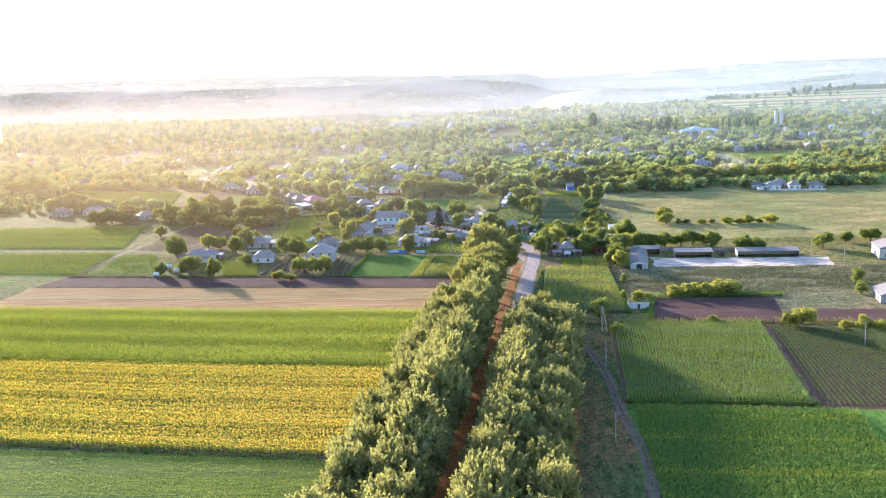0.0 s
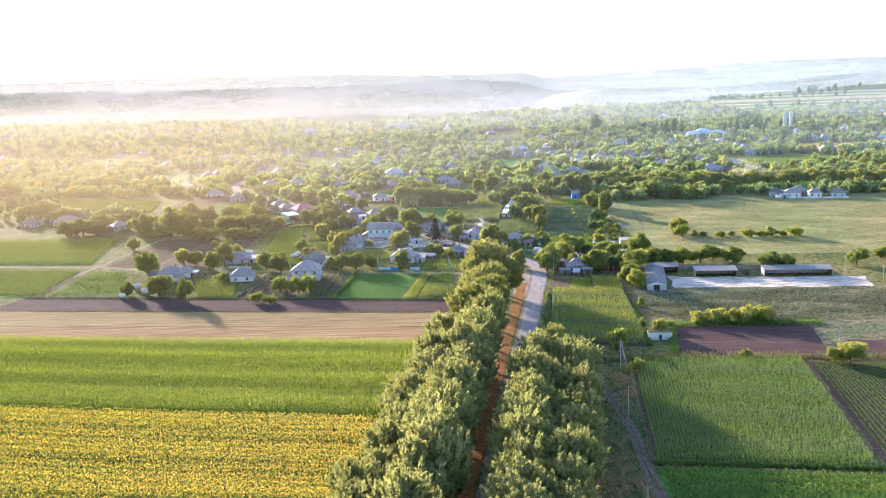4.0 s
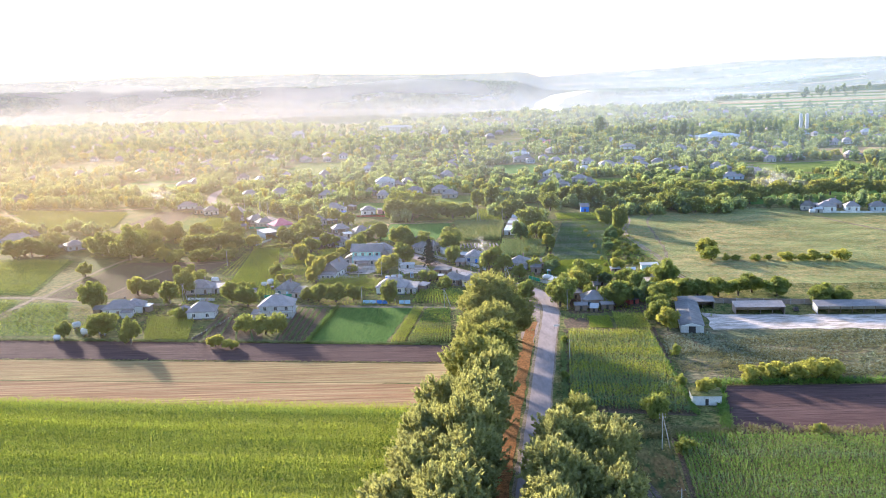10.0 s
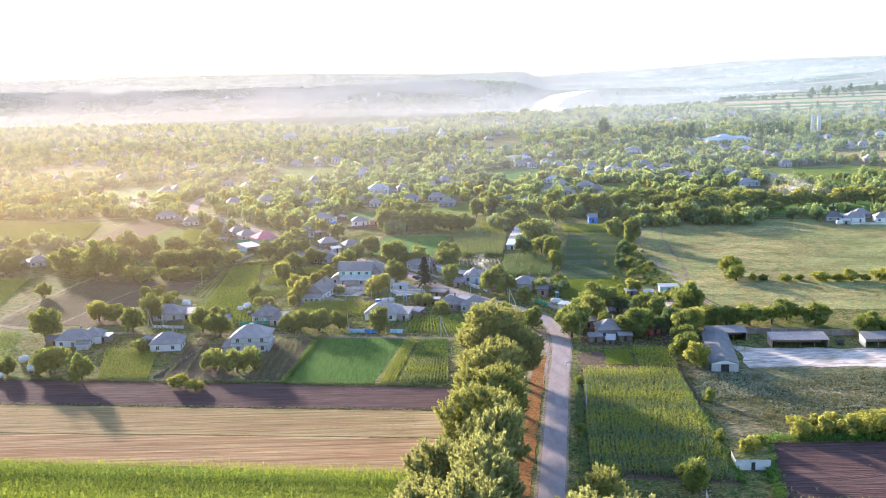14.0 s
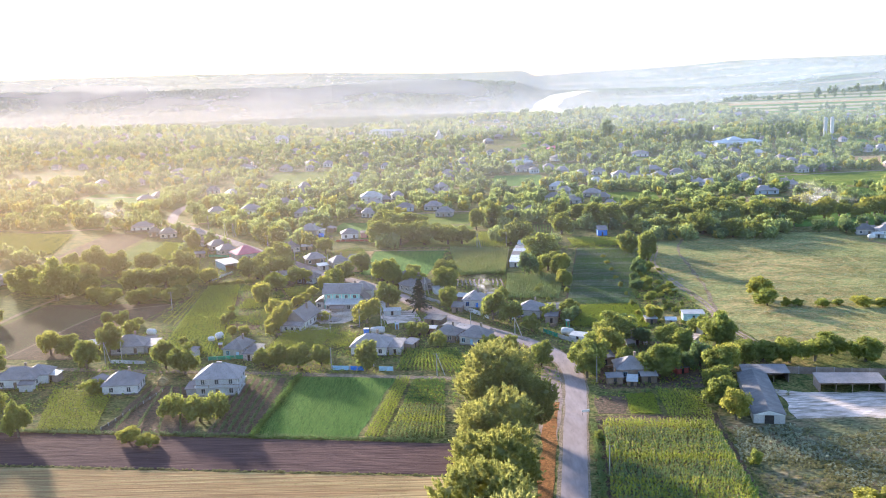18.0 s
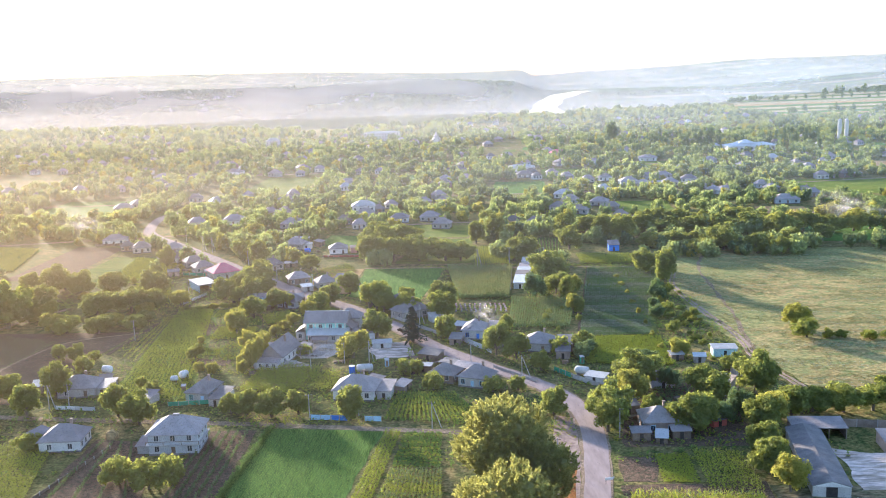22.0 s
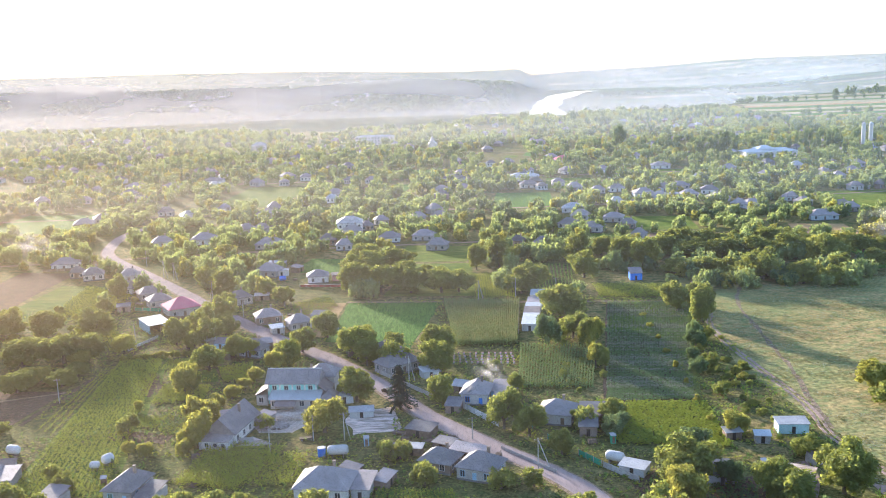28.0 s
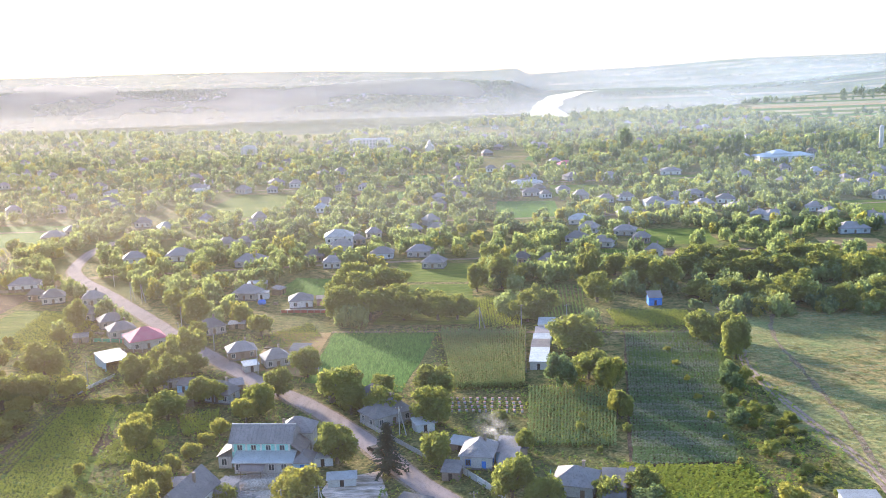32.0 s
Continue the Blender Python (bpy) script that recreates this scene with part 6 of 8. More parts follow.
# sheds, wall and shrubs round the small gardens
outhouse(-86.5, 645, 8, 4.5, 4, 2.4, 0.5, "small grey shed with a pale sheet roof", CREAM, ZINC)
outhouse(-81, 641, -6, 4, 4, 2.3, 0.9, "small shed with a blue wall and slate roof", SKYBLUE, SLATE)
outhouse(-77.5, 629, -10, 6, 4, 2.0, 0.5, "low old shed with a patched roof", WOOD, BROWN)
outhouse(-92.5, 642, 0, 2.0, 2.0, 2.2, 0.4, "narrow wooden hut in a garden", WOOD, SLATE_DARK)
outhouse(-65, 658.5, 25, 4.5, 4, 2.2, 0.5, "small pale shed by the roadside houses", CREAM, ZINC)
outhouse(-51, 672, -10, 6, 5, 2.6, 1.0, "grey shed with a slate roof beside a field", CREAM, SLATE_DARK)
outhouse(-133, 697, 15, 5, 4, 2.2, 0.6, "old brown shed behind village houses", BRICK, SLATE_DARK)
outhouse(-84, 772, 0, 8, 4, 2.6, 0.3, "small open shelter with a white roof", CREAM, ZINC, "shelter", True)
fence(-113.4, 640.5, -107.5, 656, 1.1, WHITE, "low whitewashed wall along a lane", "wall")
GARDENS = random.Random(52)
for k in range(26):
    tree(GARDENS.choice(("bush", "scrub", "scrub")), GARDENS.uniform(-162, -130), GARDENS.uniform(650, 715), GARDENS.uniform(1.8, 4.0), GARDENS.uniform(1.4, 3.2))
for x, y, w, tl in ((-83.5, 603, 7.5, 8), (-91.2, 581, 3, 3.5), (-71.4, 573, 4.5, 5), (-70.8, 566, 5, 5.5), (-71.2, 560, 4.5, 5), (-70.5, 553, 5, 5.5), (-69.5, 547, 4.5, 5), (-68.6, 581, 5, 5), (-66, 588, 6, 5), (-64, 596, 5, 4.5), (-62, 603, 6, 5.5), (-84, 549, 4, 4), (-79, 547, 4.5, 4.5)):
    tree("acacia", x, y, w, tl)
for k in range(14):
    tree(GARDENS.choice(("bush", "scrub")), -111 + 1.7 * k, 629.5 + 0.35 * k + GARDENS.uniform(-1, 1), GARDENS.uniform(2.2, 3.8), GARDENS.uniform(1.6, 2.8))

# small sheds and annexes
outhouse(-109, 534, 6, 6, 8, 2.4, 0.4, "flat-roofed annex of a plastered house", CREAM, SLATE)
outhouse(-92.6, 523, -15, 5, 5, 2.2, 0.9, "small hut with an old slate roof", CREAM, SLATE)
outhouse(-70.5, 522, -12, 4, 9, 2.3, 0.8, "long lean-to shed beside a house", CREAM, SLATE_DARK)
outhouse(-22.3, 524, -8, 4, 9, 2.5, 0.6, "sheet-roofed lean-to beside a white house", CREAM, SLATE)
outhouse(-12, 545, -10, 5, 3, 2.0, 0.2, "low shed with a white sheet roof", WOOD, TIN)
outhouse(2, 541, -28, 9, 4, 2.4, 0.6, "long farm shed with a slate roof", WOOD, SLATE)
outhouse(-4, 547, -30, 5, 4, 2.2, 0.3, "old flat shed with clutter on its roof", WOOD, SLATE_DARK)
outhouse(12, 579, -12, 4, 8, 2.4, 0.9, "blue-fronted outbuilding with slate roof", SKYBLUE, SLATE)
outhouse(-1.5, 574, -12, 4, 5, 2.2, 0.8, "brown gabled shed behind a white wall", BRICK, SLATE_DARK)
outhouse(-8.5, 610, 20, 5, 5, 2.4, 1.2, "small garden house with a slate roof", CREAM, SLATE)
outhouse(-9, 604, 20, 5, 4, 2.2, 0.6, "white sheet-roofed shed by a garden", WHITE, TIN)
outhouse(33, 556, -8, 4.5, 7, 2.6, 1.2, "narrow outbuilding with an old slate roof", BRICK, SLATE_DARK)
outhouse(34.5, 564, -8, 5, 7, 2.6, 1.2, "narrow outbuilding with an old slate roof", BRICK, SLATE_DARK)
outhouse(44.6, 485, 0, 4.6, 3.2, 2.2, 0.5, "lean-to with grey slate roof before a house", WOOD, SLATE)
outhouse(54.8, 485.4, 0, 4.6, 3.2, 2.2, 0.5, "lean-to with grey slate roof before a house", WOOD, SLATE)
outhouse(49.6, 483.2, -12, 2.8, 3.6, 1.5, 0.9, "low sheet-covered cold frame by a house", WOOD, TIN)
outhouse(44, 505, 10, 6, 7, 2.6, 0.8, "old shed behind a house", WOOD, SLATE_DARK)
outhouse(66, 493, 20, 4, 3, 1.8, 0.8, "tiny red-brown hen house among bushes", REDP, SLATE_DARK)
outhouse(58, 525, 5, 7, 6, 2.6, 0.8, "grey outbuilding among trees", CREAM, SLATE_DARK)
outhouse(73, 520, -30, 8, 12, 2.6, 0.3, "flat concrete-roofed farm store", CREAM, CONCRETE)
outhouse(84, 552.5, -3, 7.5, 4.5, 2.6, 0.3, "turquoise painted shed with a pale flat roof", TURQ, TIN)
outhouse(68, 549, 5, 4, 3, 2.0, 0.4, "small shed with a ribbed sheet roof", WOOD, TIN)
outhouse(40, 530, -30, 6, 4, 2.0, 0.4, "small white-roofed shed near the road", WHITE, TIN)
outhouse(76.7, 725, 0, 5, 4.5, 3.0, 1.6, "bright blue hut with a grey roof", BLUE, SLATE)
outhouse(66.8, 380, -5, 8, 6, 2.8, 0.25, "white block hut with weeds on its roof", WHITE, GRASS)
for x, y, ln, m, h in ((26.5, 657, 13.5, ZINC, 2.6), (27.9, 669, 9.5, SLATE, 2.4), (29.2, 676.6, 4.6, ZINC, 2.7), (30.4, 684, 9, SLATE, 2.4), (32.4, 693.5, 8, ZINC, 3.2)):
    outhouse(x, y, -8, 5.4, ln, h, 0.35, "long low farm shed with a pale sheet roof" if m == ZINC else "low farm shed with a grey slate roof", WHITE, m)
fence(21.5, 648, 25, 694, 1.5, WOOD, "board fence beside low farm sheds", gap=4)

# the barns and the open sheds at the farmyard
barn = base("barn", 82, 466, -9, "long white-ended barn with a dark low roof", "barn", "farm buildings")
part("wall", crate(-4, 4, -17, 17, -0.3, 2.6), CREAM, barn)
bm = bmesh.new()
arc = [(-4.3, 2.6), (-3.2, 2.93), (-1.7, 3.35), (0, 3.8), (1.7, 3.35), (3.2, 2.93), (4.3, 2.6)]
ends = [[bm.verts.new((x, y, z)) for x, z in arc] for y in (-17.3, 17.3)]
for k in range(6):
    bm.faces.new((ends[0][k], ends[0][k + 1], ends[1][k + 1], ends[1][k]))
bm.faces.new(ends[0]), bm.faces.new(ends[1][::-1])
part("roof", bm, SLATE_DARK, barn)
bm = bmesh.new()
v = [bm.verts.new((x * 0.93, -17.33, 2.55 + (z - 2.6) * 0.93)) for x, z in arc]
bm.faces.new(v)
part("gable", bm, WHITE, barn, "pale end wall under the roof")
part("door", crate(-1.2, 1.2, -17.06, -16.95, 0, 2.3), DARK, barn)
outhouse(89, 485, -5, 13, 6.5, 2.8, 0.5, "open farm shed joined to a barn", BRICK, SLATE, "open_shed", True)
outhouse(110, 474.5, -5, 18, 7, 2.8, 0.6, "open farm shed with a long grey roof", BRICK, SLATE, "open_shed", True)
outhouse(145, 471.5, -5, 29, 7, 2.9, 0.6, "long farm shed with bays and a grey roof", CREAM, SLATE, "open_shed", True)
house(200, 463, -10, 12, 16, 5, 2.0, "white farm building with pink doorway", CREAM, SLATE, True, front=2, side=3, chimney=False, name="farm_building")
house(166, 381, -10, 10, 14, 3.2, 2.0, "white barn with a pale roof by a field", CREAM, SLATE, True, front=1, side=2, chimney=False, door=False, name="farm_building")
fence(95.6, 489.3, 160, 478.5, 2.2, BRICK, "old brown wall behind the farm sheds", "yard_wall", 5)

# roadside shop with a pink roof and its canopy, the white house, the yard with red railings
house(-108, 690, 30, 12, 11, 3.4, 3.4, "shop with a bright pink hip roof by the road", CREAM, PINK, front=3, chimney=False)
outhouse(-112, 668, 35, 8, 12, 3.2, 0.5, "open canopy with a pale blue sheet roof", SKYBLUE, TIN, "canopy", True)
house(-58, 860, 5, 14, 11, 6.2, 3.2, "two-storey white house with a pale blue roof", WHITE, TIN, front=4, side=3, storeys=2)
fence(-67, 729, -46, 726.5, 1.1, REDP, "red and white yard railing", "railing", 2.5)

# the yard with painted walls beside the grove
house(-60.5, 739, 8, 9, 8, 3.0, 2.4, "pale green-white house in a walled yard", PALEBLUE, SLATE, front=2, side=1, chimney=False)
outhouse(-51, 741, 8, 7, 4, 2.6, 0.5, "pink plastered shed in a walled yard", ROSE, BROWN)
outhouse(-47.5, 733, 8, 3.4, 5, 2.6, 0.6, "small red and white gatehouse", WHITE, ROSE)
plot("yard", "pale paved yard behind painted walls", CONCRETE, [(-66, 735), (-47, 732.6), (-47.5, 727.5), (-66.5, 729.8)], 0.058, "yard", ragged=0.3)
fence(-67, 730.2, -46.5, 727.8, 0.6, WHITE, "low white yard wall behind a red railing", "garden_wall", 5)
outhouse(-79, 754, 5, 6, 4, 2.6, 0.15, "flat pale concrete shed", WHITE, POLE)
for x, y, w, d, wall, roof in ((218, 700, 10, 8, WHITE, SLATE), (232, 697, 8, 7, WHITE, SLATE), (208, 704, 8, 6, CREAM, SLATE_DARK), (246, 694, 9, 7, FADED, SLATE), (226, 711, 9, 8, CREAM, SLATE)):
    house(x, y, -10, w, d, 3.0, 2.6, "white cottage by the meadow's edge" if wall == WHITE else "grey cottage by the meadow's edge", wall, roof, front=2, side=1)
outhouse(211, 694, -10, 5, 3.5, 2.2, 0.4, "low shed beside a meadow cottage", CREAM, TIN)
fence(213, 691.5, 250, 685, 1.2, WHITE, "white yard wall at the meadow's edge", "garden_wall", 5)
way("track", "worn dirt track over the meadow", DIRT, [(204, 688), (212, 660), (222, 635), (228, 620)], 2.2, 0.056, 0, 0.6)

# fences, gates and walls along the lane and the road
fence(-42, 505, -36.5, 504.2, 1.5, SKYBLUE, "pale blue metal fence by the lane", gap=2.7)
gate = fence(-36.3, 504.1, -31.8, 503.5, 1.5, BLUE, "bright blue double gate by the lane", "gate", 2.2)
fence(-27, 502.8, -22.5, 502.2, 1.5, SKYBLUE, "pale blue metal fence by the lane", gap=2.7)
fence(0, 577, 10, 561, 1.7, WHITE, "long white garden wall along the road", "garden_wall", 4)
fence(22, 551.5, 25.5, 546, 1.5, GREENP, "green sheet fence by the road")
fence(28.5, 541, 33, 534, 1.5, GREENP, "green sheet fence by the road")
fence(33.3, 533.5, 40, 524.5, 1.5, POLE, "grey board fence by the road")
fence(-26, 610, -8, 585, 1.3, POLE, "low grey fence before the houses", gap=4)
fence(-118, 519, -106, 517, 1.2, WHITE, "low white wall by the lane", "garden_wall", 3)
fence(10, 546, 22, 531, 0.9, POLE, "low pale wall along the road edge", "garden_wall", 4)
for k in range(9):
    px, py = -100 + 0.9 * k, 458 + 3.4 * k
    fence(px, py, px + 0.85, py + 3.2, 0.8, WOOD, "garden fence of rough stakes", "stake_fence", 3.0)

# white tanks, bins and a parked car


def tank(x, y, turn, ln, r, label, mat=None):
    top = base("tank", x, y, turn, label, "tank")
    bm = bmesh.new()
    prof = [(-ln / 2, 0.55), (-ln / 2 + 0.35, 0.92), (-ln / 4, 1.0), (ln / 4, 1.0), (ln / 2 - 0.35, 0.92), (ln / 2, 0.55)]
    rings = [[bm.verts.new((px, r * f * math.cos(a * 0.5236), r + 0.5 + r * f * math.sin(a * 0.5236))) for a in range(12)] for px, f in prof]
    for i in range(5):
        for a in range(12):
            b = (a + 1) % 12
            bm.faces.new((rings[i][a], rings[i][b], rings[i + 1][b], rings[i + 1][a])).smooth = True
    bm.faces.new(rings[0][::-1]), bm.faces.new(rings[-1])
    bmesh.ops.recalc_face_normals(bm, faces=bm.faces)
    part("shell", bm, mat or WHITE, top)
    for s in (-1, 1):
        part("leg", crate(s * ln / 4 - 0.15, s * ln / 4 + 0.15, -r * 0.8, r * 0.8, -0.1, 0.75), SLATE_DARK, top)
    return top


tank(-30.5, 544.5, 4, 5.2, 1.25, "long white metal tank on short legs")
tank(-142.6, 468, 5, 3.6, 1.3, "white tank at the edge of a garden")
tank(-151, 461.5, -10, 2.6, 1.0, "white tank at the edge of a garden")
tank(-150, 478, 40, 3.2, 1.2, "white tank between garden trees")
tank(-136, 467, 10, 3.0, 1.2, "white tank at the edge of a garden")
tank(-114, 551, -20, 3.6, 1.2, "white tank behind a plastered house")
tank(-87.3, 543.5, 60, 3.0, 1.2, "white tank behind a house")
tank(-89.5, 540.5, 10, 2.4, 0.9, "white tank behind a house")
tank(36.5, 536, -30, 4.5, 1.2, "white tank behind a roadside fence")
bin_top = base("water_butt", -34.6, 545, 0, "bright blue upright water butt", "barrel")
part("drum", tube(bmesh.new(), (0, 0, -0.05), (0, 0, 2.2), 1.0, 1.0, 14), BLUE, bin_top)
part("rim", tube(bmesh.new(), (0, 0, 2.2), (0, 0, 2.3), 1.06, 1.06, 14), WHITE, bin_top)

car = base("car", -21, 590, 125, "dark blue parked car beside the road", "car", z=0.08)
bm = bmesh.new()
side = [(-2.1, 0.35), (2.1, 0.35), (2.1, 0.75), (1.2, 0.9), (0.55, 1.4), (-1.1, 1.42), (-1.7, 0.95), (-2.1, 0.9)]
a = [bm.verts.new((x, -0.82, z)) for x, z in side]
b = [bm.verts.new((x, 0.82, z)) for x, z in side]
bm.faces.new(a), bm.faces.new(b[::-1])
for k in range(8):
    bm.faces.new((a[k], b[k], b[(k + 1) % 8], a[(k + 1) % 8]))
bmesh.ops.recalc_face_normals(bm, faces=bm.faces)
part("body", bm, DARK, car)
part("windscreen", crate(0.62, 1.1, -0.7, 0.7, 0.98, 1.3), GLASS, car)
for sx in (-1.3, 1.3):
    for sy in (-0.8, 0.8):
        part("wheel", tube(bmesh.new(), (sx, sy - 0.1, 0.3), (sx, sy + 0.1, 0.3), 0.31, 0.31, 12), DARK, car)

copy_thing(car, pose(124, 474.5, 0.08, 0, 0, 82))

tank(206, 690, 0, 3.4, 1.2, "white tank beside a meadow cottage")
tank(-76.5, 741, 10, 3.2, 1.1, "blue round-topped tank in a garden", BLUE)

sign = base("sign_board", 32.6, 459, 12, "small blank white board by the road", "sign")
part("board", crate(-1.1, 1.1, -0.05, 0.05, 1.0, 1.6), WHITE, sign)
for px in (-0.9, 0.9):
    part("post", crate(px - 0.05, px + 0.05, -0.1, -0.05, -0.2, 1.5), WOOD, sign)

# beehives in rows behind the smoky cottage
hive = base("beehive", -1.5, 616, 10, "small white box beehive in a row", "beehive", "beehives")
part("box", crate(-0.28, 0.28, -0.25, 0.25, 0.15, 0.75), CREAM, hive)
part("lid", crate(-0.32, 0.32, -0.29, 0.29, 0.75, 0.83), ROSE, hive)
part("stand", crate(-0.3, 0.3, -0.25, 0.25, -0.05, 0.15), WOOD, hive)
for i in range(4):
    for j in range(11):
        if i + j:
            copy_thing(hive, pose(-1.5 + 1.9 * j + 0.3 * math.sin(7 * j + i), 616 + 3.2 * i - 0.2 * j, 0, 0, 0, 10 + 9 * math.sin(3 * i + j)))

# power poles
# by the fields and the farmyard
for x, y, h, br in ((47.9, 347, 9.5, 2.2), (43.5, 306, 8.5, 0), (36.9, 242, 8.5, 0), (132.8, 322, 8, 0), (123.5, 364, 8, 0), (176, 455, 8, 0), (165, 468, 9, 0), (-117.3, 589.5, 7.5, 0), (-42.6, 506.5, 7, 0), (-29, 506.5, 7, 0), (-8.5, 496, 7.5, 2.6), (39.5, 486, 8, 0)):
    lamp_post(x, y, h, br, 2 if h > 9 else 1, 10)
# along the lane and the road bend
for x, y, h, br in ((18, 533, 8, 3), (8, 562, 8, 0), (-7, 583, 8, 0), (-15, 600, 8, 1.8), (-30, 555, 7.5, 1.6), (-38, 555, 7, 0), (-48, 548, 7, 0), (-120, 519, 7.5, 1.8), (-115, 521, 7, 0), (-40, 635, 8, 0), (-62, 655, 8, 0), (-82, 682, 8, 0)):
    lamp_post(x, y, h, br, 2 if h > 9 else 1, 10)
# along the village road
for x, y, h, br in ((-101, 712, 8, 0), (-128, 752, 8, 1.6), (-134, 757, 8, 1.6), (-150, 784, 8, 0), (-96, 690, 8, 0), (-113, 648, 8, 0), (3, 553, 6, 0), (22, 470, 7, 0), (33, 420, 7.5, 0), (24, 700, 8, 0), (40, 698, 8, 0), (9, 698, 8, 2)):
    lamp_post(x, y, h, br, 2 if h > 9 else 1, 10)


def cable(name, pts, sag=0.6, r=0.02):
    verts, faces = [], []
    for p, q in zip(pts, pts[1:]):
        for k in range(8):
            t = k / 7
            c = Vector(p).lerp(Vector(q), t) - Vector((0, 0, sag * 4 * t * (1 - t)))
            off = len(verts)
            verts += [(c.x - r, c.y, c.z - r), (c.x + r, c.y, c.z - r), (c.x, c.y, c.z + r)]
            if k:
                o = off - 3
                faces += [(o, o + 1, off + 1, off), (o + 1, o + 2, off + 2, off + 1), (o + 2, o, off, off + 2)]
    return tagged(new(name, mesh_of(name, verts, faces, DARK)), "thin sagging power cable between poles", "cable")


for s in (-0.8, 0, 0.8):
    cable("power_cable", [(35 + s, 180, 8.4), (36.9 + s, 242, 8.35), (43.5 + s, 306, 8.35), (47.9 + s, 347, 9.3)])
    cable("power_cable", [(47.9, 347 + s, 9.3), (123.5, 364 + s, 7.85)])


# ---- yards: sheds, woodpiles, hay, boards and fences beside the cottages ----
YR = random.Random(17)
LANES = [tuple(v) for v in spline(ROAD, 6)]


def free_spot(x, y, gap=5.5, road_gap=7.0):
    return min((x - a) ** 2 + (y - b) ** 2 for a, b in HOMES) > gap * gap and min((x - a) ** 2 + (y - b) ** 2 for a, b in LANES) > road_gap * road_gap


LOG = {}


def woodpile(x, y, turn, cols=7, rows=4):
    """Split logs stacked between two stakes."""
    top = base("woodpile", x, y, turn, "stack of cut firewood logs in a yard", "woodpile")
    if not LOG:
        me = bpy.data.meshes.new("log")
        bm = tube(bmesh.new(), (0, -0.6, 0), (0, 0.6, 0), 0.17, 0.15, 7)
        bm.to_mesh(me)
        bm.free()
        me.materials.append(WOOD)
        LOG["log"] = me
    for r in range(rows):
        for c in range(cols - r % 2):
            log = new("log", LOG["log"])
            log.parent = top
            log.matrix_local = pose(0.32 * (c + 0.5 * (r % 2)) - 0.16 * cols, YR.uniform(-0.08, 0.08), 0.15 + 0.28 * r)
    for sx in (-1, 1):
        part("stake", crate(sx * 0.18 * cols - 0.05, sx * 0.18 * cols + 0.05, -0.05, 0.05, -0.2, 0.3 * rows + 0.2), WOOD, top)


def haystack(x, y, r, h):
    top = base("haystack", x, y, 0, "small rounded stack of dry hay", "haystack")
    bm = bmesh.new()
    bmesh.ops.create_icosphere(bm, subdivisions=3, radius=1)
    for v in bm.verts:
        k = 1 + 0.12 * noise.noise(v.co * 4 + Vector((x, y, 0)))
        v.co = Vector((v.co.x * r * k, v.co.y * r * k, max(-0.05, v.co.z) * h * k))
    part("hay", bm, HAY, top)
    part("pole", tube(bmesh.new(), (0, 0, h * 0.8), (0, 0, h + 0.7), 0.06, 0.04, 6), WOOD, top)


def board_stack(x, y, turn):
    top = base("board_stack", x, y, turn, "stack of old grey boards on blocks", "boards")
    for k in range(5):
        part("board", crate(-1.8 + 0.1 * (k % 3), 1.8 + 0.12 * (k % 2), -0.7, 0.7, 0.2 + 0.09 * k, 0.27 + 0.09 * k), WOOD, top)
    for sx in (-1.2, 1.2):
        part("block", crate(sx - 0.2, sx + 0.2, -0.7, 0.7, -0.05, 0.2), POLE, top)


def privy(x, y, turn, mat):
    top = base("privy", x, y, turn, "narrow painted outhouse with a sloping lid roof", "outhouse", "outbuildings")
    part("wall", crate(-0.6, 0.6, -0.6, 0.6, -0.1, 2.1), mat, top)
    part("roof", shed_roof(1.2, 1.2, 2.1, 2.4, 0.15, 0.06), TIN, top)
    part("door", crate(-0.35, 0.35, -0.64, -0.58, 0.1, 1.9), WOOD, top)


for hx, hy in list(HOMES):
    if hy > 800:
        continue
    near = hy < 640
    for k in range(3 if near else 2):
        a, d = YR.uniform(0.2, 2.9), YR.uniform(9.5, 15)
        x, y = hx + d * math.cos(a), hy + 0.7 * d * math.sin(a)
        if not free_spot(x, y, 8) or (-40 < x < 10 and 444 < y < 500) or y < 478:
            continue
        HOMES.append((x, y))
        turn, pick = YR.choice((-25, -12, 5, 18, 70)), YR.random()
        if pick < 0.62:
            outhouse(x, y, turn, YR.uniform(3.5, 6.5), YR.uniform(2.8, 4.2), YR.uniform(1.9, 2.5), YR.uniform(0.4, 0.9), YR.choice(("old grey shed behind a cottage", "low shed with a patched sheet roof")), YR.choice((CREAM, WOOD, BRICK, WOOD)), YR.choice((SLATE, SLATE_DARK, TIN, SLATE)))
        elif pick < 0.72:
            woodpile(x, y, turn, 6, 3)
        elif pick < 0.82:
            haystack(x, y, 1.8, 2.4)
        elif pick < 0.92:
            board_stack(x, y, turn)
        else:
            privy(x, y, turn, YR.choice((WOOD, BLUE, GREENP, SKYBLUE)))
    if YR.random() < (0.6 if near else 0.45):
        a = radians(YR.choice((-12, 5, 80, 95)))
        ln, sx = YR.uniform(10, 18), YR.choice((-1, 1)) * YR.uniform(7, 9)
        x0, y0 = hx + sx, hy - 7
        x1, y1 = x0 + ln * math.cos(a), y0 + ln * math.sin(a)
        if all(free_spot(x0 + (x1 - x0) * q, y0 + (y1 - y0) * q, 4.5) for q in (0, 0.33, 0.66, 1)) and y0 > 500:
            fence(x0, y0, x1, y1, YR.uniform(1.1, 1.5), YR.choice((WOOD, POLE, WOOD, GREENP)), "weathered fence around a cottage yard", gap=3.2)

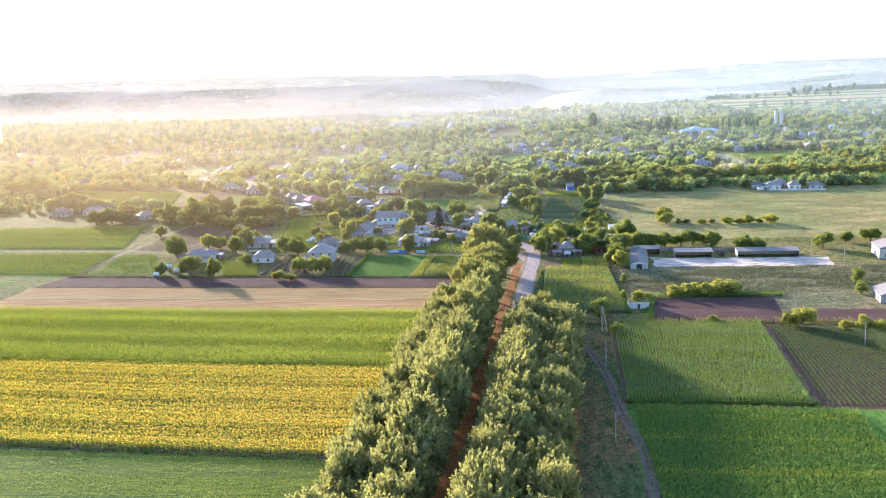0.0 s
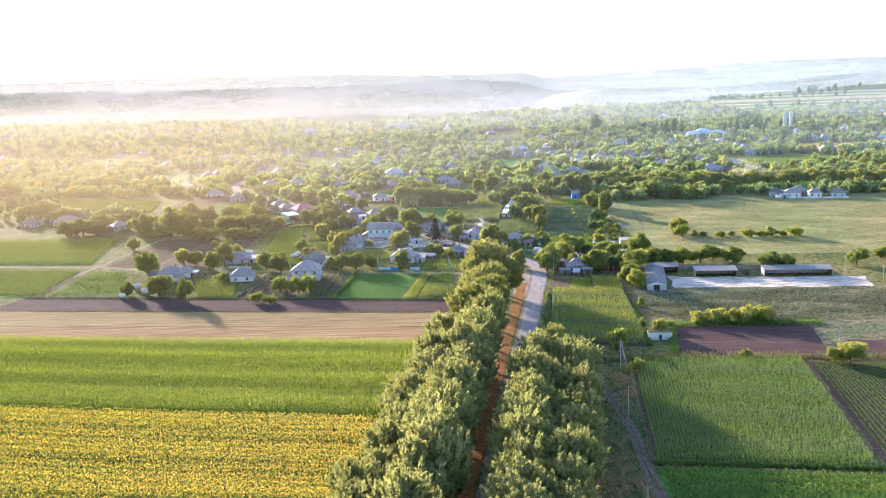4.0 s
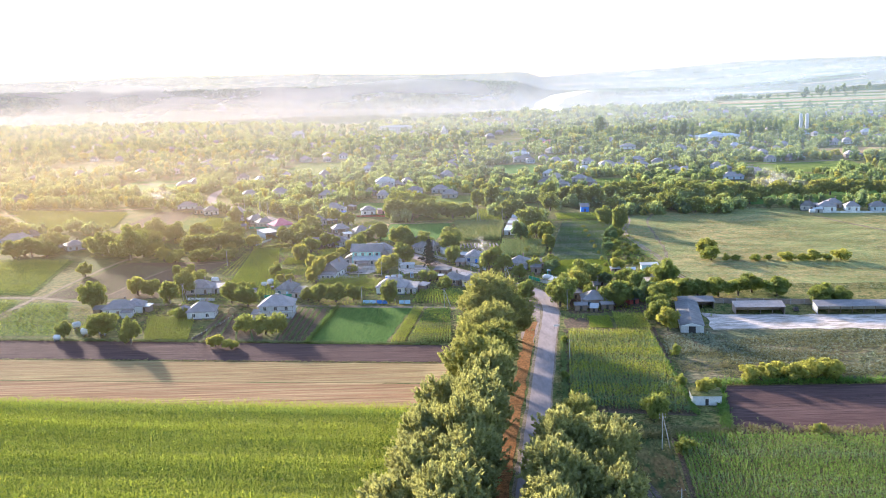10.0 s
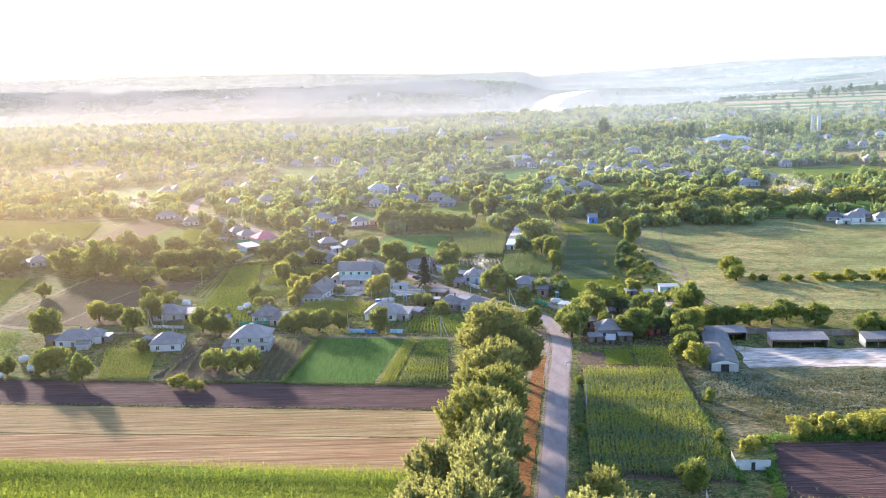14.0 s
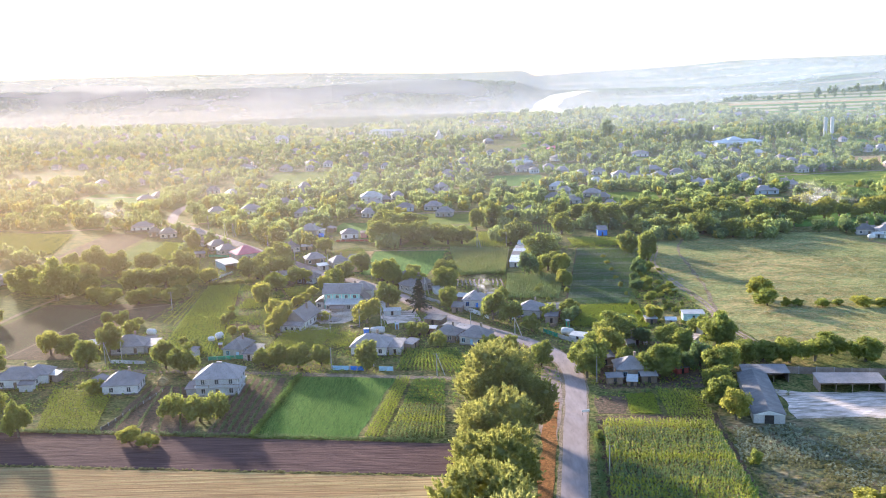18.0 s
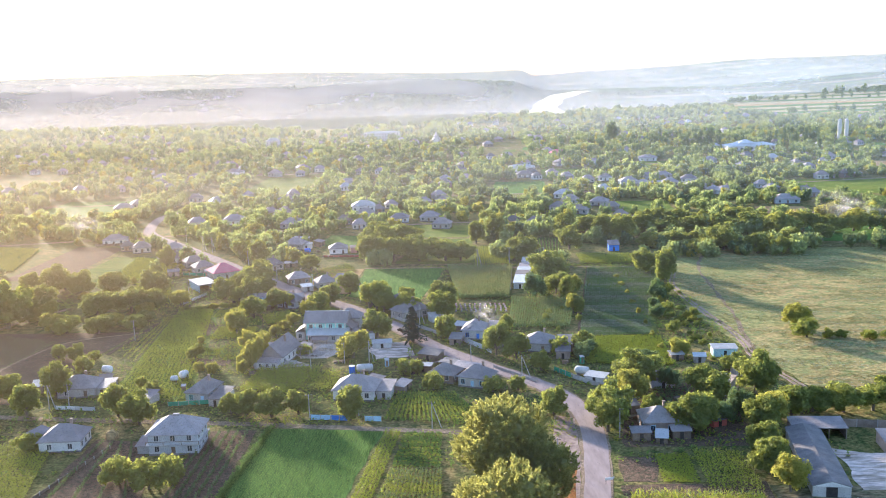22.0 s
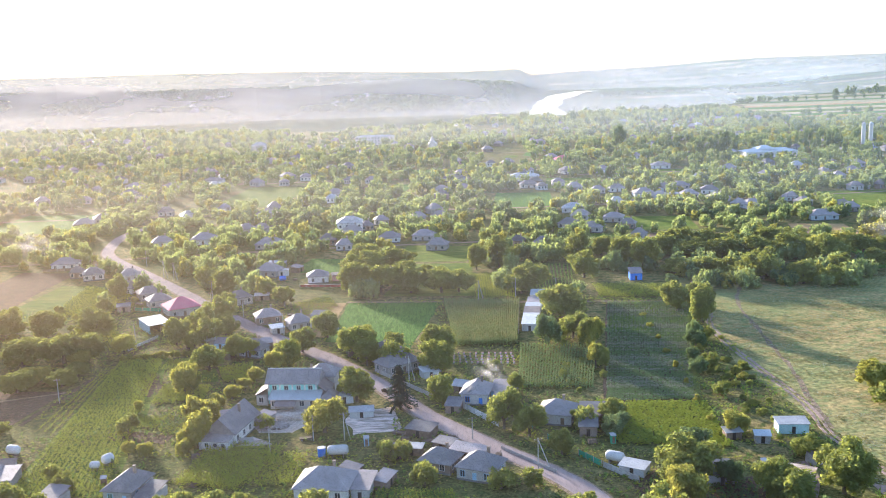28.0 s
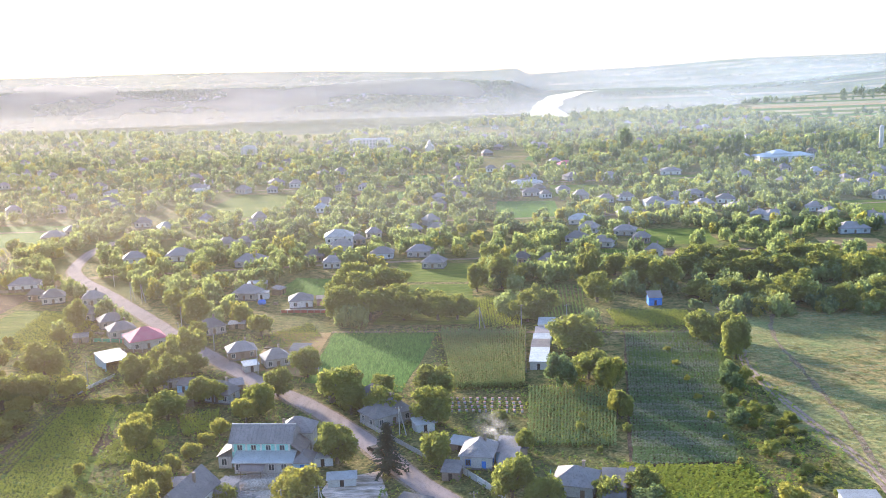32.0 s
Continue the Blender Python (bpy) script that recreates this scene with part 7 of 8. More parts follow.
# the cluttered yards by the road bend
for x, y, t in ((-14, 553, 20), (-20, 549, -10), (9, 541, 60), (-2, 553, 10), (12, 566, 70), (33, 548, 5), (-66, 546, 15), (60, 512, 30)):
    woodpile(x, y, t)
for x, y, t in ((-8, 552, 30), (-16, 558, -20), (-40, 556, 10), (46, 500, 15), (68, 516, -30), (64, 503, 80), (-93, 530, 20)):
    board_stack(x, y, t)
for x, y, m in ((-24, 551, SKYBLUE), (38, 548, GREENP), (70, 530, WOOD), (-84, 531, WOOD)):
    privy(x, y, 10, m)
outhouse(-10, 557, -25, 7, 5, 2.2, 0.5, "old shed with a tarred roof in a cluttered yard", WOOD, SLATE_DARK)
outhouse(-17, 545, 5, 5, 3, 1.6, 0.3, "low white-roofed pen in a yard", WOOD, TIN)
outhouse(-27, 572, 5, 6.5, 3.4, 1.8, 0.4, "small white store on the concrete yard", WHITE, TIN)
outhouse(12, 585, -12, 4.5, 8, 2.6, 0.8, "long annex with a slate roof and blue door", SKYBLUE, SLATE)


# ---- grass tufts, weeds and undergrowth ----
def scatter(n, x0, x1, y0, y1, keep=None):
    p = np.stack([R.uniform(x0, x1, n), R.uniform(y0, y1, n)], 1)
    s = swath(p, 0.09)
    p = p[s + R.normal(0, 0.5, n) > -0.2]
    return p[keep(p)] if keep else p


def off_road(p):
    q = np.array([tuple(v) for v in spline(ROAD, 6)])
    d = np.full(len(p), 1e9)
    for c in q:
        d = np.minimum(d, (p[:, 0] - c[0]) ** 2 + (p[:, 1] - c[1]) ** 2)
    out = d > 26
    for x0, x1, y0, y1 in ((-64, -18, 556, 592), (-58, -5, 444, 500), (40, 68, 576, 684), (-206, -10, 424, 470), (88, 170, 430, 457), (-3, 27, 634, 694), (-46, -8, 640, 694), (-300, -119, 512, 616), (-100, -72, 452, 496), (-70, -54, 450, 500)):
        out &= ~((p[:, 0] > x0) & (p[:, 0] < x1) & (p[:, 1] > y0) & (p[:, 1] < y1))
    return out


plants("grass", "uneven grass and weeds around the houses", scatter(46000, -200, 92, 470, 700, off_road), R, (LEAF_STRAW, LEAF_LIME), 0.5, 4, 0.55, 0.2, spread_z=0.4, pale=0.1)
plants("weeds", "taller dull weeds around the houses", scatter(9000, -190, 92, 470, 700, off_road), R, (LEAF_DEEP,), 1.1, 6, 0.7, 0.25, spread_z=0.4)
plants("dry_grass", "dry yellow grass tufts on the meadow", scatter(60000, 92, 290, 505, 722), R, (LEAF_STRAW, LEAF_SAGE), 0.24, 4, 0.42, 0.16, spread_z=0.4, pale=0.3)
plants("dry_grass", "dry weeds on the farm pasture", scatter(14000, 66, 195, 397, 446), R, (LEAF_STRAW,), 0.5, 4, 0.6, 0.2, spread_z=0.4)
plants("weeds", "pale grey-green weeds beside the barn", stand([(69, 446), (85, 447), (86, 424), (65, 425)], 'u', 0.8, 0.6, R, 0.4, 0.2), R, (LEAF_SAGE,), 0.8, 5, 0.6, 0.22, spread_z=0.4)
plants("weeds", "patchy pale weeds on the farm pasture", scatter(5000, 84, 190, 400, 445), R, (LEAF_SAGE,), 0.6, 5, 0.6, 0.22, spread_z=0.4)
plants("grass", "grass strip between the corn and the poplars", scatter(5000, 22, 60, 160, 460, off_road), R, (LEAF_STRAW,), 0.5, 4, 0.5, 0.2, spread_z=0.4)


def strip(n, a, b, half):
    t = R.random(n)[:, None]
    a, b = np.array(a, float), np.array(b, float)
    s = np.array((a[1] - b[1], b[0] - a[0])) / np.linalg.norm(b - a)
    return a * (1 - t) + b * t + s * R.normal(0, half, (n, 1))


for n, a, b, half, tall, mat in ((1500, (70, 358), (190, 343), 1.6, 1.1, LEAF_STRAW), (900, (44, 356), (70, 358), 1.5, 0.8, LEAF_STRAW), (700, (44, 272), (98, 265.5), 0.5, 1.0, LEAF_DEEP),
                                 (900, (73, 394.5), (128, 392.5), 1.0, 1.3, LEAF_DEEP), (800, (67.5, 358), (73.5, 392), 0.8, 0.9, LEAF_DEEP), (500, (-206, 445.6), (-10, 422.6), 0.25, 0.3, LEAF_STRAW),
                                 (1500, (-198, 468.5), (-10, 443.5), 0.5, 0.7, LEAF_DRY), (900, (64, 450), (62, 370), 0.5, 1.0, LEAF_DEEP), (700, (27, 376), (34, 452), 0.5, 0.9, LEAF_DRY),
                                 (900, (-252, 270.5), (-40, 236), 0.6, 0.7, LEAF_DEEP), (900, (90, 684), (66, 577), 0.8, 0.9, LEAF_DRY), (600, (-57, 449), (-52, 500), 0.5, 0.9, LEAF_DEEP)):
    plants("field_margin", "uncut weeds along a field edge", strip(n, a, b, half), R, (mat,), tall, 5, 0.55, 0.2, spread_z=0.4)


# ---- the village further back ----
# fields and yards that stay free of trees and cottages
CLEAR = [(-32, 12, 698, 815), (-78, -42, 700, 792), (30, 56, 698, 762), (54, 90, 690, 720), (96, 150, 792, 832), (92, 136, 836, 886), (176, 212, 808, 846), (92, 400, 500, 700), (-290, -225, 885, 965), (-165, -108, 965, 1075), (24, 70, 925, 1003), (66, 108, 1010, 1075), (-184, -144, 676, 748), (-216, -178, 690, 780), (-300, -299, 898, 906)]
CLEAR += [(-150, 40, 600, 700), (-330, -112, 520, 634), (-290, -205, 634, 690), (-328, -215, 712, 800), (180, 330, 725, 790), (230, 330, 880, 960), (-60, 0, 1120, 1160), (330, 420, 1000, 1060), (120, 200, 1060, 1110), (-420, -330, 1050, 1150), (-110, -58, 1392, 1424), (62, 92, 700, 736), (246, 308, 1146, 1190), (383, 404, 1236, 1262), (-32, -6, 1300, 1338), (-75, -40, 842, 872), (40, 70, 1050, 1070)]


def is_clear(x, y):
    return any(a < x < b and c < y < d for a, b, c, d in CLEAR)


def patch(name, label, mat, x0, x1, y0, y1, z=0.04):
    return plot(name, label, mat, [(x0 + 6, y1), (x1, y1 - 6), (x1 - 4, y0), (x0, y0 + 4)], z, "field", cells=8)


patch("field", "light green field among village gardens", CLOVER, -30, 10, 772, 815)
plot("field", "sunlit yellow-green field in the haze", CLOVER, [(-328, 808), (-227, 776), (-217, 717), (-265, 712)], 0.047)
plants("corn_field", "sunlit crop in the haze", stand([(-325, 806), (-228, 775), (-218, 718), (-263, 713)], 'u', 2.0, 1.4, R), R, (LEAF_LIME,), 1.0, 3, 1.2, 0.5)
patch("field", "green garden field", TURF, -76, -44, 755, 790)
patch("field", "brown ploughed field beyond a hedge", SOIL, 98, 146, 792, 830)
patch("field", "green field beyond a hedge", CLOVER, 92, 136, 837, 885)
patch("field", "straw-coloured plot near cottages", HAY, 176, 210, 808, 845)
patch("field", "hazy green field", TURF, -288, -226, 888, 962)
patch("field", "hazy green field", CLOVER, -162, -110, 968, 1072)
patch("field", "deep green sports field", TURF, 25, 68, 926, 1000)
patch("field", "green village field", CLOVER, 67, 106, 1011, 1072)
patch("field", "green corn plot in the haze", CLOVER, -183, -146, 678, 746)
patch("field", "tilled orchard strips", SOIL, -214, -180, 692, 778)
patch("field", "green pasture beyond a hedge", TURF, 182, 330, 727, 788)
patch("field", "green pasture among trees", CLOVER, 232, 330, 882, 958)
patch("field", "green plot among trees", TURF, -60, 0, 1121, 1159)
patch("field", "pale green plot among trees", HAY, 330, 420, 1002, 1058)
patch("field", "pale green plot among trees", CLOVER, 120, 200, 1062, 1108)


def slope_field(label, mat, x0, x1, y0, y1, slant=0.0, z=0.35):
    """A strip field that follows the land."""
    n, m = 10, 4
    verts = []
    for j in range(m + 1):
        for i in range(n + 1):
            x = x0 + (x1 - x0) * i / n
            y = y0 + (y1 - y0) * j / m + slant * (x - x0)
            verts.append((x, y, height(x, y) + z))
    faces = [(j * (n + 1) + i, j * (n + 1) + i + 1, (j + 1) * (n + 1) + i + 1, (j + 1) * (n + 1) + i) for j in range(m) for i in range(n)]
    tagged(new("field", mesh_of("field", verts, faces, mat)), label, "field", "", "structure")


STRIPS = ((CLOVER, 34), (HAY, 26), (TURF, 40), (PALE, 34), (CLOVER, 40), (PALE, 44), (TURF, 46), (HAY, 40), (PALE, 60), (TURF, 40), (PALE, 62), (CLOVER, 44), (PALE, 74))
gy = 1575
for k, (gm, deep) in enumerate(STRIPS):
    slope_field("long strip field on the hazy upland", gm, 425 + 0.75 * max(0, gy - 1840) + 8 * (k % 3), 1250, gy, gy + deep - 3, 0.05)
    gy += deep
for k in range(12):
    slope_field("pale strip field far beyond the river", (PALE, TURF, CLOVER, PALE)[(3 * k) % 4], -2600 + 230 * (k % 5), -1500 + 420 * (k % 4) + 100 * k, 3620 + 130 * k, 3700 + 130 * k, -0.02)
for k in range(16):
    slope_field("pale strip field on the far ridge", (TURF, PALE, CLOVER, PALE, TURF)[k % 5], 380 + 90 * (k % 4), 1500 + 350 * (k % 5), 2750 + 165 * k, 2750 + 165 * k + 60 + 30 * (k % 3), 0.05)

FAR = random.Random(21)
TALL_TREES = [(165, 1293, 21, 27), (222, 1192, 15, 22), (233, 1186, 16, 25), (244, 1200, 17, 26), (256, 1204, 14, 22)] + [(302 + 7 * k, 1212 + 4 * (k % 3), 6, 15 + 3 * (k % 4)) for k in range(9)]


def on_bank(x, y):
    bank = smooth(-700, 100, x)
    return 2960 - 420 * bank < y < 3560 - 300 * bank and x < 130 + 0.08 * (y - 2500)


def along_view(y, spare=25):
    return 0.455 * y + spare


STREET = spline([(-95, 693), (-120, 730), (-149, 771), (-171, 801), (-183, 825), (-190, 870), (-178, 930), (-190, 1010)], 8)


def far_cottages(rows):
    """Cottages too far off to tell their parts: walls with dark windows under hipped roofs, joined."""
    mats = [WHITE, CREAM, FADED, BRICK, SLATE, SLATE_DARK, TIN, GLASS]
    bm = bmesh.new()
    for x, y, turn, w, d, wall, roof in rows:
        one = crate(-w / 2, w / 2, -d / 2, d / 2, -0.3, 3)
        for f in one.faces:
            f.material_index = mats.index(wall)
        for k in (-0.3, 0, 0.3):
            old = set(one.faces)
            box(one, k * w - 0.5, k * w + 0.5, -d / 2 - 0.04, -d / 2 + 0.02, 1, 2.4)
            for f in set(one.faces) - old:
                f.material_index = 7
        top = hip_roof(w, d, 3.004, 0.3 * w, 0.5)
        for f in top.faces:
            f.material_index = mats.index(roof)
        for piece in (one, top):
            piece.transform(Matrix.LocRotScale((x, y, height(x, y)), Euler((0, 0, turn)), (1, 1, 1)))
            me = bpy.data.meshes.new("piece")
            piece.to_mesh(me)
            piece.free()
            bm.from_mesh(me)
            bpy.data.meshes.remove(me)
    me = bpy.data.meshes.new("far_cottages")
    bm.to_mesh(me)
    bm.free()
    for m in mats:
        me.materials.append(m)
    tagged(new("far_cottages", me), "distant cottages with pale slate roofs in haze", "houses", "", "stuff")


def street_line(c, x):
    return c + 0.06 * x + 14 * math.sin(x / 140 + c)


# village streets run across the slope; cottages stand on both sides of them
FARTHER = []
for c, share in ((872, 0.08), (940, 0.16), (1010, 0.30), (1090, 0.30), (1175, 0.28), (1265, 0.28), (1360, 0.26), (1470, 0.24), (1590, 0.22)):
    x = -along_view(c, 0)
    while x < along_view(c, 0):
        x += FAR.uniform(13, 22)
        for side in (-1, 1):
            y = street_line(c, x) + side * FAR.uniform(9, 16)
            if FAR.random() > share or is_clear(x, y) or min((x - q.x) ** 2 + (y - q.y) ** 2 for q in STREET) < 150 or min((x - a) ** 2 + (y - b) ** 2 for a, b in HOMES) < 196:
                continue
            w = FAR.uniform(6.5, 11)
            wall, roof = FAR.choice((WHITE, CREAM, CREAM, CREAM, FADED, BRICK, BRICK)), FAR.choice((SLATE, SLATE, SLATE, SLATE_DARK, SLATE, SLATE, SLATE_DARK, SLATE, SLATE, TIN))
            if c > 1000:
                FARTHER.append((x, y, FAR.uniform(-0.6, 0.6), w, w * FAR.uniform(0.65, 0.9), wall, roof))
                HOMES.append((x, y))
                continue
            house(x, y, FAR.choice((-25, -10, 5, 15, 30, 80)), w, w * FAR.uniform(0.65, 0.9), 3.0, FAR.uniform(2.4, 3.4), "distant cottage with a pale slate roof in the haze", wall, roof,
                  front=3, side=0, chimney=c < 900, group="distant cottages", plinth=c < 900)
            if c < 1000 and FAR.random() < 0.5:
                outhouse(x + FAR.uniform(9, 12), y + FAR.uniform(2, 9), FAR.choice((-20, 10, 70)), FAR.uniform(4, 7), FAR.uniform(3, 5), 2.3, 0.6, "small grey shed beside a village cottage", FAR.choice((CREAM, WOOD, BRICK)), FAR.choice((SLATE, SLATE_DARK, TIN)))
far_cottages(FARTHER)
for c in (806, 940, 1090, 1265):
    way("lane", "pale village lane between gardens", DIRT, [(x, street_line(c, x)) for x in range(int(-0.42 * c), int(0.44 * c), 40)], 3.4, 0.055, 0, 0.5)

# small garden plots behind the cottages
for k in range(230):
    y = 640 + 640 * FAR.random() ** 1.3
    x = FAR.uniform(-along_view(y, 0), along_view(y, 0))
    wide, deep = FAR.uniform(10, 22), FAR.uniform(22, 45)
    if any(is_clear(x + a, y + b) for a in (-12, 0, 12) for b in (-22, 0, 22)) or min((x - q.x) ** 2 + (y - q.y) ** 2 for q in STREET) < 900 or min((x - a) ** 2 + (y - b) ** 2 for a, b in HOMES) < 300:
        continue
    CLEAR.append((x - wide / 2 + 2, x + wide / 2 - 2, y - deep / 2 + 3, y + deep / 2 - 3))
    patch("garden_plot", FAR.choice(("small green garden plot", "bright green vegetable plot")) if k % 4 else "tilled brown garden plot", (SOIL, TURF, CLOVER, TURF)[k % 4], x - wide / 2, x + wide / 2, y - deep / 2, y + deep / 2, 0.0413 + 0.0006 * (k % 20))
    if k % 4 != 2 and y < 960:
        plants("garden_crop", "leafy rows on a village garden plot", stand([(x - wide / 2 + 5, y + deep / 2), (x + wide / 2 - 1, y + deep / 2 - 5), (x + wide / 2 - 5, y - deep / 2), (x - wide / 2 + 1, y - deep / 2 + 4)], 'v', 1.3, 0.9, R), R, ((LEAF_CORN, LEAF_DEEP, LEAF_CORN, LEAF_DRY)[k % 4],), 1.0, 3, 0.7, 0.3)
HOUSE_SPOTS = {(round(a / 6) + i, round((b - 4) / 6) + j) for a, b in HOMES for i in (-1, 0, 1) for j in (-1, 0)}


def woods(name, label, places, mat, seed, tufts=84, lobes=4, leaf=0.34):
    """Many crowns joined into one mesh; places: x, y, width, height."""
    forms = []
    for i in range(3):
        me = crown_mesh("form", seed + i, mat, lobes, tufts, leaf, 0.9, 0.6)
        co = np.array([v.co for v in me.vertices])
        fs = np.array([tuple(p.vertices) for p in me.polygons])
        forms.append((co, fs))
        bpy.data.meshes.remove(me)
    rng = random.Random(seed)
    verts, faces, off = [], [], 0
    for x, y, w, h in places:
        co, fs = forms[rng.randrange(3)]
        a = rng.random() * 6.283
        m = np.array(((math.cos(a), -math.sin(a), 0), (math.sin(a), math.cos(a), 0), (0, 0, 1)))
        verts.append((co @ m.T) * (w / 2, w / 2, h / 2) + (x, y, height(x, y) - 0.1 * h))
        faces.append(fs + off)
        off += len(co)
    verts, faces = np.concatenate(verts), np.concatenate(faces)
    me = bpy.data.meshes.new(name)
    me.vertices.add(len(verts))
    me.vertices.foreach_set("co", verts.astype(np.float32).ravel())
    me.loops.add(3 * len(faces))
    me.loops.foreach_set("vertex_index", faces.astype(np.int32).ravel())
    me.polygons.add(len(faces))
    me.polygons.foreach_set("loop_start", np.arange(0, 3 * len(faces), 3, dtype=np.int32))
    me.materials.append(mat)
    me.update(calc_edges=True)
    return tagged(new(name, me), label, "trees", "", "stuff")


def thicket(n, y0, y1, wmin, wmax, gap=-0.25, rise=(0.7, 1.0), hold=None):
    out = []
    while len(out) < n:
        y = y0 + (y1 - y0) * FAR.random()
        x = FAR.uniform(-along_view(y), along_view(y))
        if is_clear(x, y) or (round(x / 6), round(y / 6)) in HOUSE_SPOTS or noise.noise((x * 0.009, y * 0.009, 5)) < gap or (hold and not hold(x, y)):
            continue
        w = FAR.uniform(wmin, wmax)
        out.append((x, y, w, w * FAR.uniform(*rise)))
    return out


def on_plateau(x, y):
    return y < plateau_edge(x) - 15 and not (x > 430 and y > 1560 + 0.25 * (x - 430))


def garden_land(x, y):
    return min((x - q.x) ** 2 + (y - q.y) ** 2 for q in STREET) > 90


woods("garden_trees", "rounded green trees between the cottages", thicket(1750, 690, 1020, 4.5, 9.5, -0.55, (0.85, 1.25), garden_land), LEAF_VILLAGE, 31, 280, 8, 0.24)
woods("garden_trees", "sunlit yellow-green trees between the cottages", thicket(380, 690, 1020, 4.5, 9, -0.42, (0.85, 1.25), garden_land), LEAF_YELLOW, 36, 280, 8, 0.24)
woods("garden_trees", "dark green trees between the cottages", thicket(460, 690, 1020, 5, 9.5, -0.42, (0.9, 1.3), garden_land), LEAF_DARK, 39, 280, 8, 0.24)
woods("village_trees", "green trees among distant cottages", thicket(3300, 1010, 1990, 6, 11, -0.42, (0.75, 1.15), on_plateau), LEAF_VILLAGE, 31)
woods("village_trees", "sunlit yellow-green distant trees", thicket(900, 1010, 1990, 6, 10, -0.42, (0.75, 1.15), on_plateau), LEAF_YELLOW, 41)
woods("village_trees", "dark distant trees", thicket(1500, 1010, 1990, 6, 12, -0.42, (0.9, 1.3), on_plateau), LEAF_DARK, 51)
woods("riverside_trees", "hazy trees across the river valley", thicket(2600, 2560, 3560, 12, 22, -0.28, (0.5, 0.8), on_bank), LEAF_DARK, 61, 24, 2, 0.5)
woods("valley_trees", "hazy trees below the field slope", thicket(220, 1960, 2500, 8, 16, -0.1, (0.6, 0.9), lambda x, y: 250 < x < 560), LEAF_DARK, 71, 30, 3, 0.45)
far_cottages([(FAR.uniform(-900, 80), FAR.uniform(2900, 3300), FAR.uniform(-0.5, 0.5), FAR.uniform(14, 26), 11, WHITE, FAR.choice((TIN, SLATE))) for k in range(40)])
clump = [(684 + 11 * k + 6 * math.sin(4 * k), 2085 + 5 * k, 15 + 5 * math.sin(3 * k), 17 + 5 * math.sin(5 * k)) for k in range(14) if k not in (2, 5, 8)] + [(482 + 20 * k, 1975 + 9 * (k % 4), 9 + 2 * (k % 3), 9 + 2 * (k % 3)) for k in range(14)]
woods("tree_row", "clump of trees on the upland fields", clump, LEAF_DARK, 91)
row = [(470 + 14 * k + 5 * math.sin(5 * k), 1640 + 1.5 * k, 12 + 3 * math.sin(3 * k), 13 + 3 * math.sin(4 * k)) for k in range(22) if k % 5 != 3]
woods("tree_row", "row of trees on a hazy field slope", row, LEAF_DARK, 81)

hedges = [(-2300 + 17 * k, 5150 + 30 * math.sin(k * 0.11), 26, 9 + 3 * math.sin(2.1 * k)) for k in range(96) if k % 23 not in (4, 5)]
hedges += [(-560 + 13 * k, 4260 + 0.12 * 13 * k, 22, 11 + 3 * math.sin(1.7 * k)) for k in range(26)]
hedges += [(520 + 15 * k, 3900 + 5.5 * k, 24, 12 + 4 * math.sin(1.3 * k)) for k in range(70) if k % 17 not in (3, 4, 9)]
hedges += [(900 + 16 * k, 4500 + 2.0 * k, 26, 13 + 4 * math.sin(2.3 * k)) for k in range(80) if k % 13 not in (2, 7, 8)]
hedges += [(420 + 13 * k, 3050 + 6 * k, 20, 10 + 4 * math.sin(1.9 * k)) for k in range(60) if k % 11 not in (1, 5)]
woods("hedgerow", "thin dark hedgerow between far pale fields", hedges, LEAF_DARK, 101, 24, 2, 0.5)
woods("tall_trees", "tall dark trees standing above the village", TALL_TREES, LEAF_DARK, 111, 500, 14, 0.16)

# landmarks in the haze
school = base("school", -84, 1414, -4, "long white three-storey school in the distance", "building")
part("wall", crate(-21, 21, -6, 6, -0.5, 9), WHITE, school)
part("roof", hip_roof(42, 12, 9, 1.6, 0.5), TIN, school)
for s in range(3):
    for k in range(12):
        window(school, -19 + 3.45 * k, -6, 1 + 2.9 * s, "s", 1.5, 1.6)
hall = base("hall", 277, 1176, 4, "wide low hall with a pale blue metal roof", "building")
part("wall", crate(-23, 23, -9, 9, -0.5, 4.6), WHITE, hall)
part("roof", hip_roof(46, 18, 4.6, 2.4, 0.6), PALEBLUE, hall)
part("upper_roof", hip_roof(16, 14, 6.4, 3.0, 0.5), PALEBLUE, hall).matrix_local = pose(-3, 2, 0)
for k in range(9):
    window(hall, -20 + 5 * k, -9, 1, "s", 2.2, 2.2)
for dx in (0, 7):
    silo = base("silo", 391 + dx, 1252, 0, "pale cylindrical silo tower", "tower", "silos")
    part("shell", tube(bmesh.new(), (0, 0, -0.5), (0, 0, 19), 1.9, 1.9, 16), WHITE, silo)
    part("cap", tube(bmesh.new(), (0, 0, 19), (0, 0, 20.5), 2.0, 0.5, 16), TIN, silo)
church = base("church", -18.5, 1318, 0, "small white church with a tower", "building")
part("nave", crate(-4, 4, -3, 14, -0.5, 7), WHITE, church)
part("roof", hip_roof(8, 17, 7, 4, 0.4, gable=True), TIN, church).matrix_local = pose(0, 5.5, 0)
part("tower", crate(-2.2, 2.2, -7.5, -3.02, -0.5, 11), WHITE, church)
part("spire", tube(bmesh.new(), (0, -5.3, 11), (0, -5.3, 16), 2.6, 0.15, 8), TIN, church)
house(98, 1176, 10, 14, 10, 3.2, 3, "distant house with a red roof", CREAM, PINK, front=3, side=0, chimney=False, group="distant cottages")
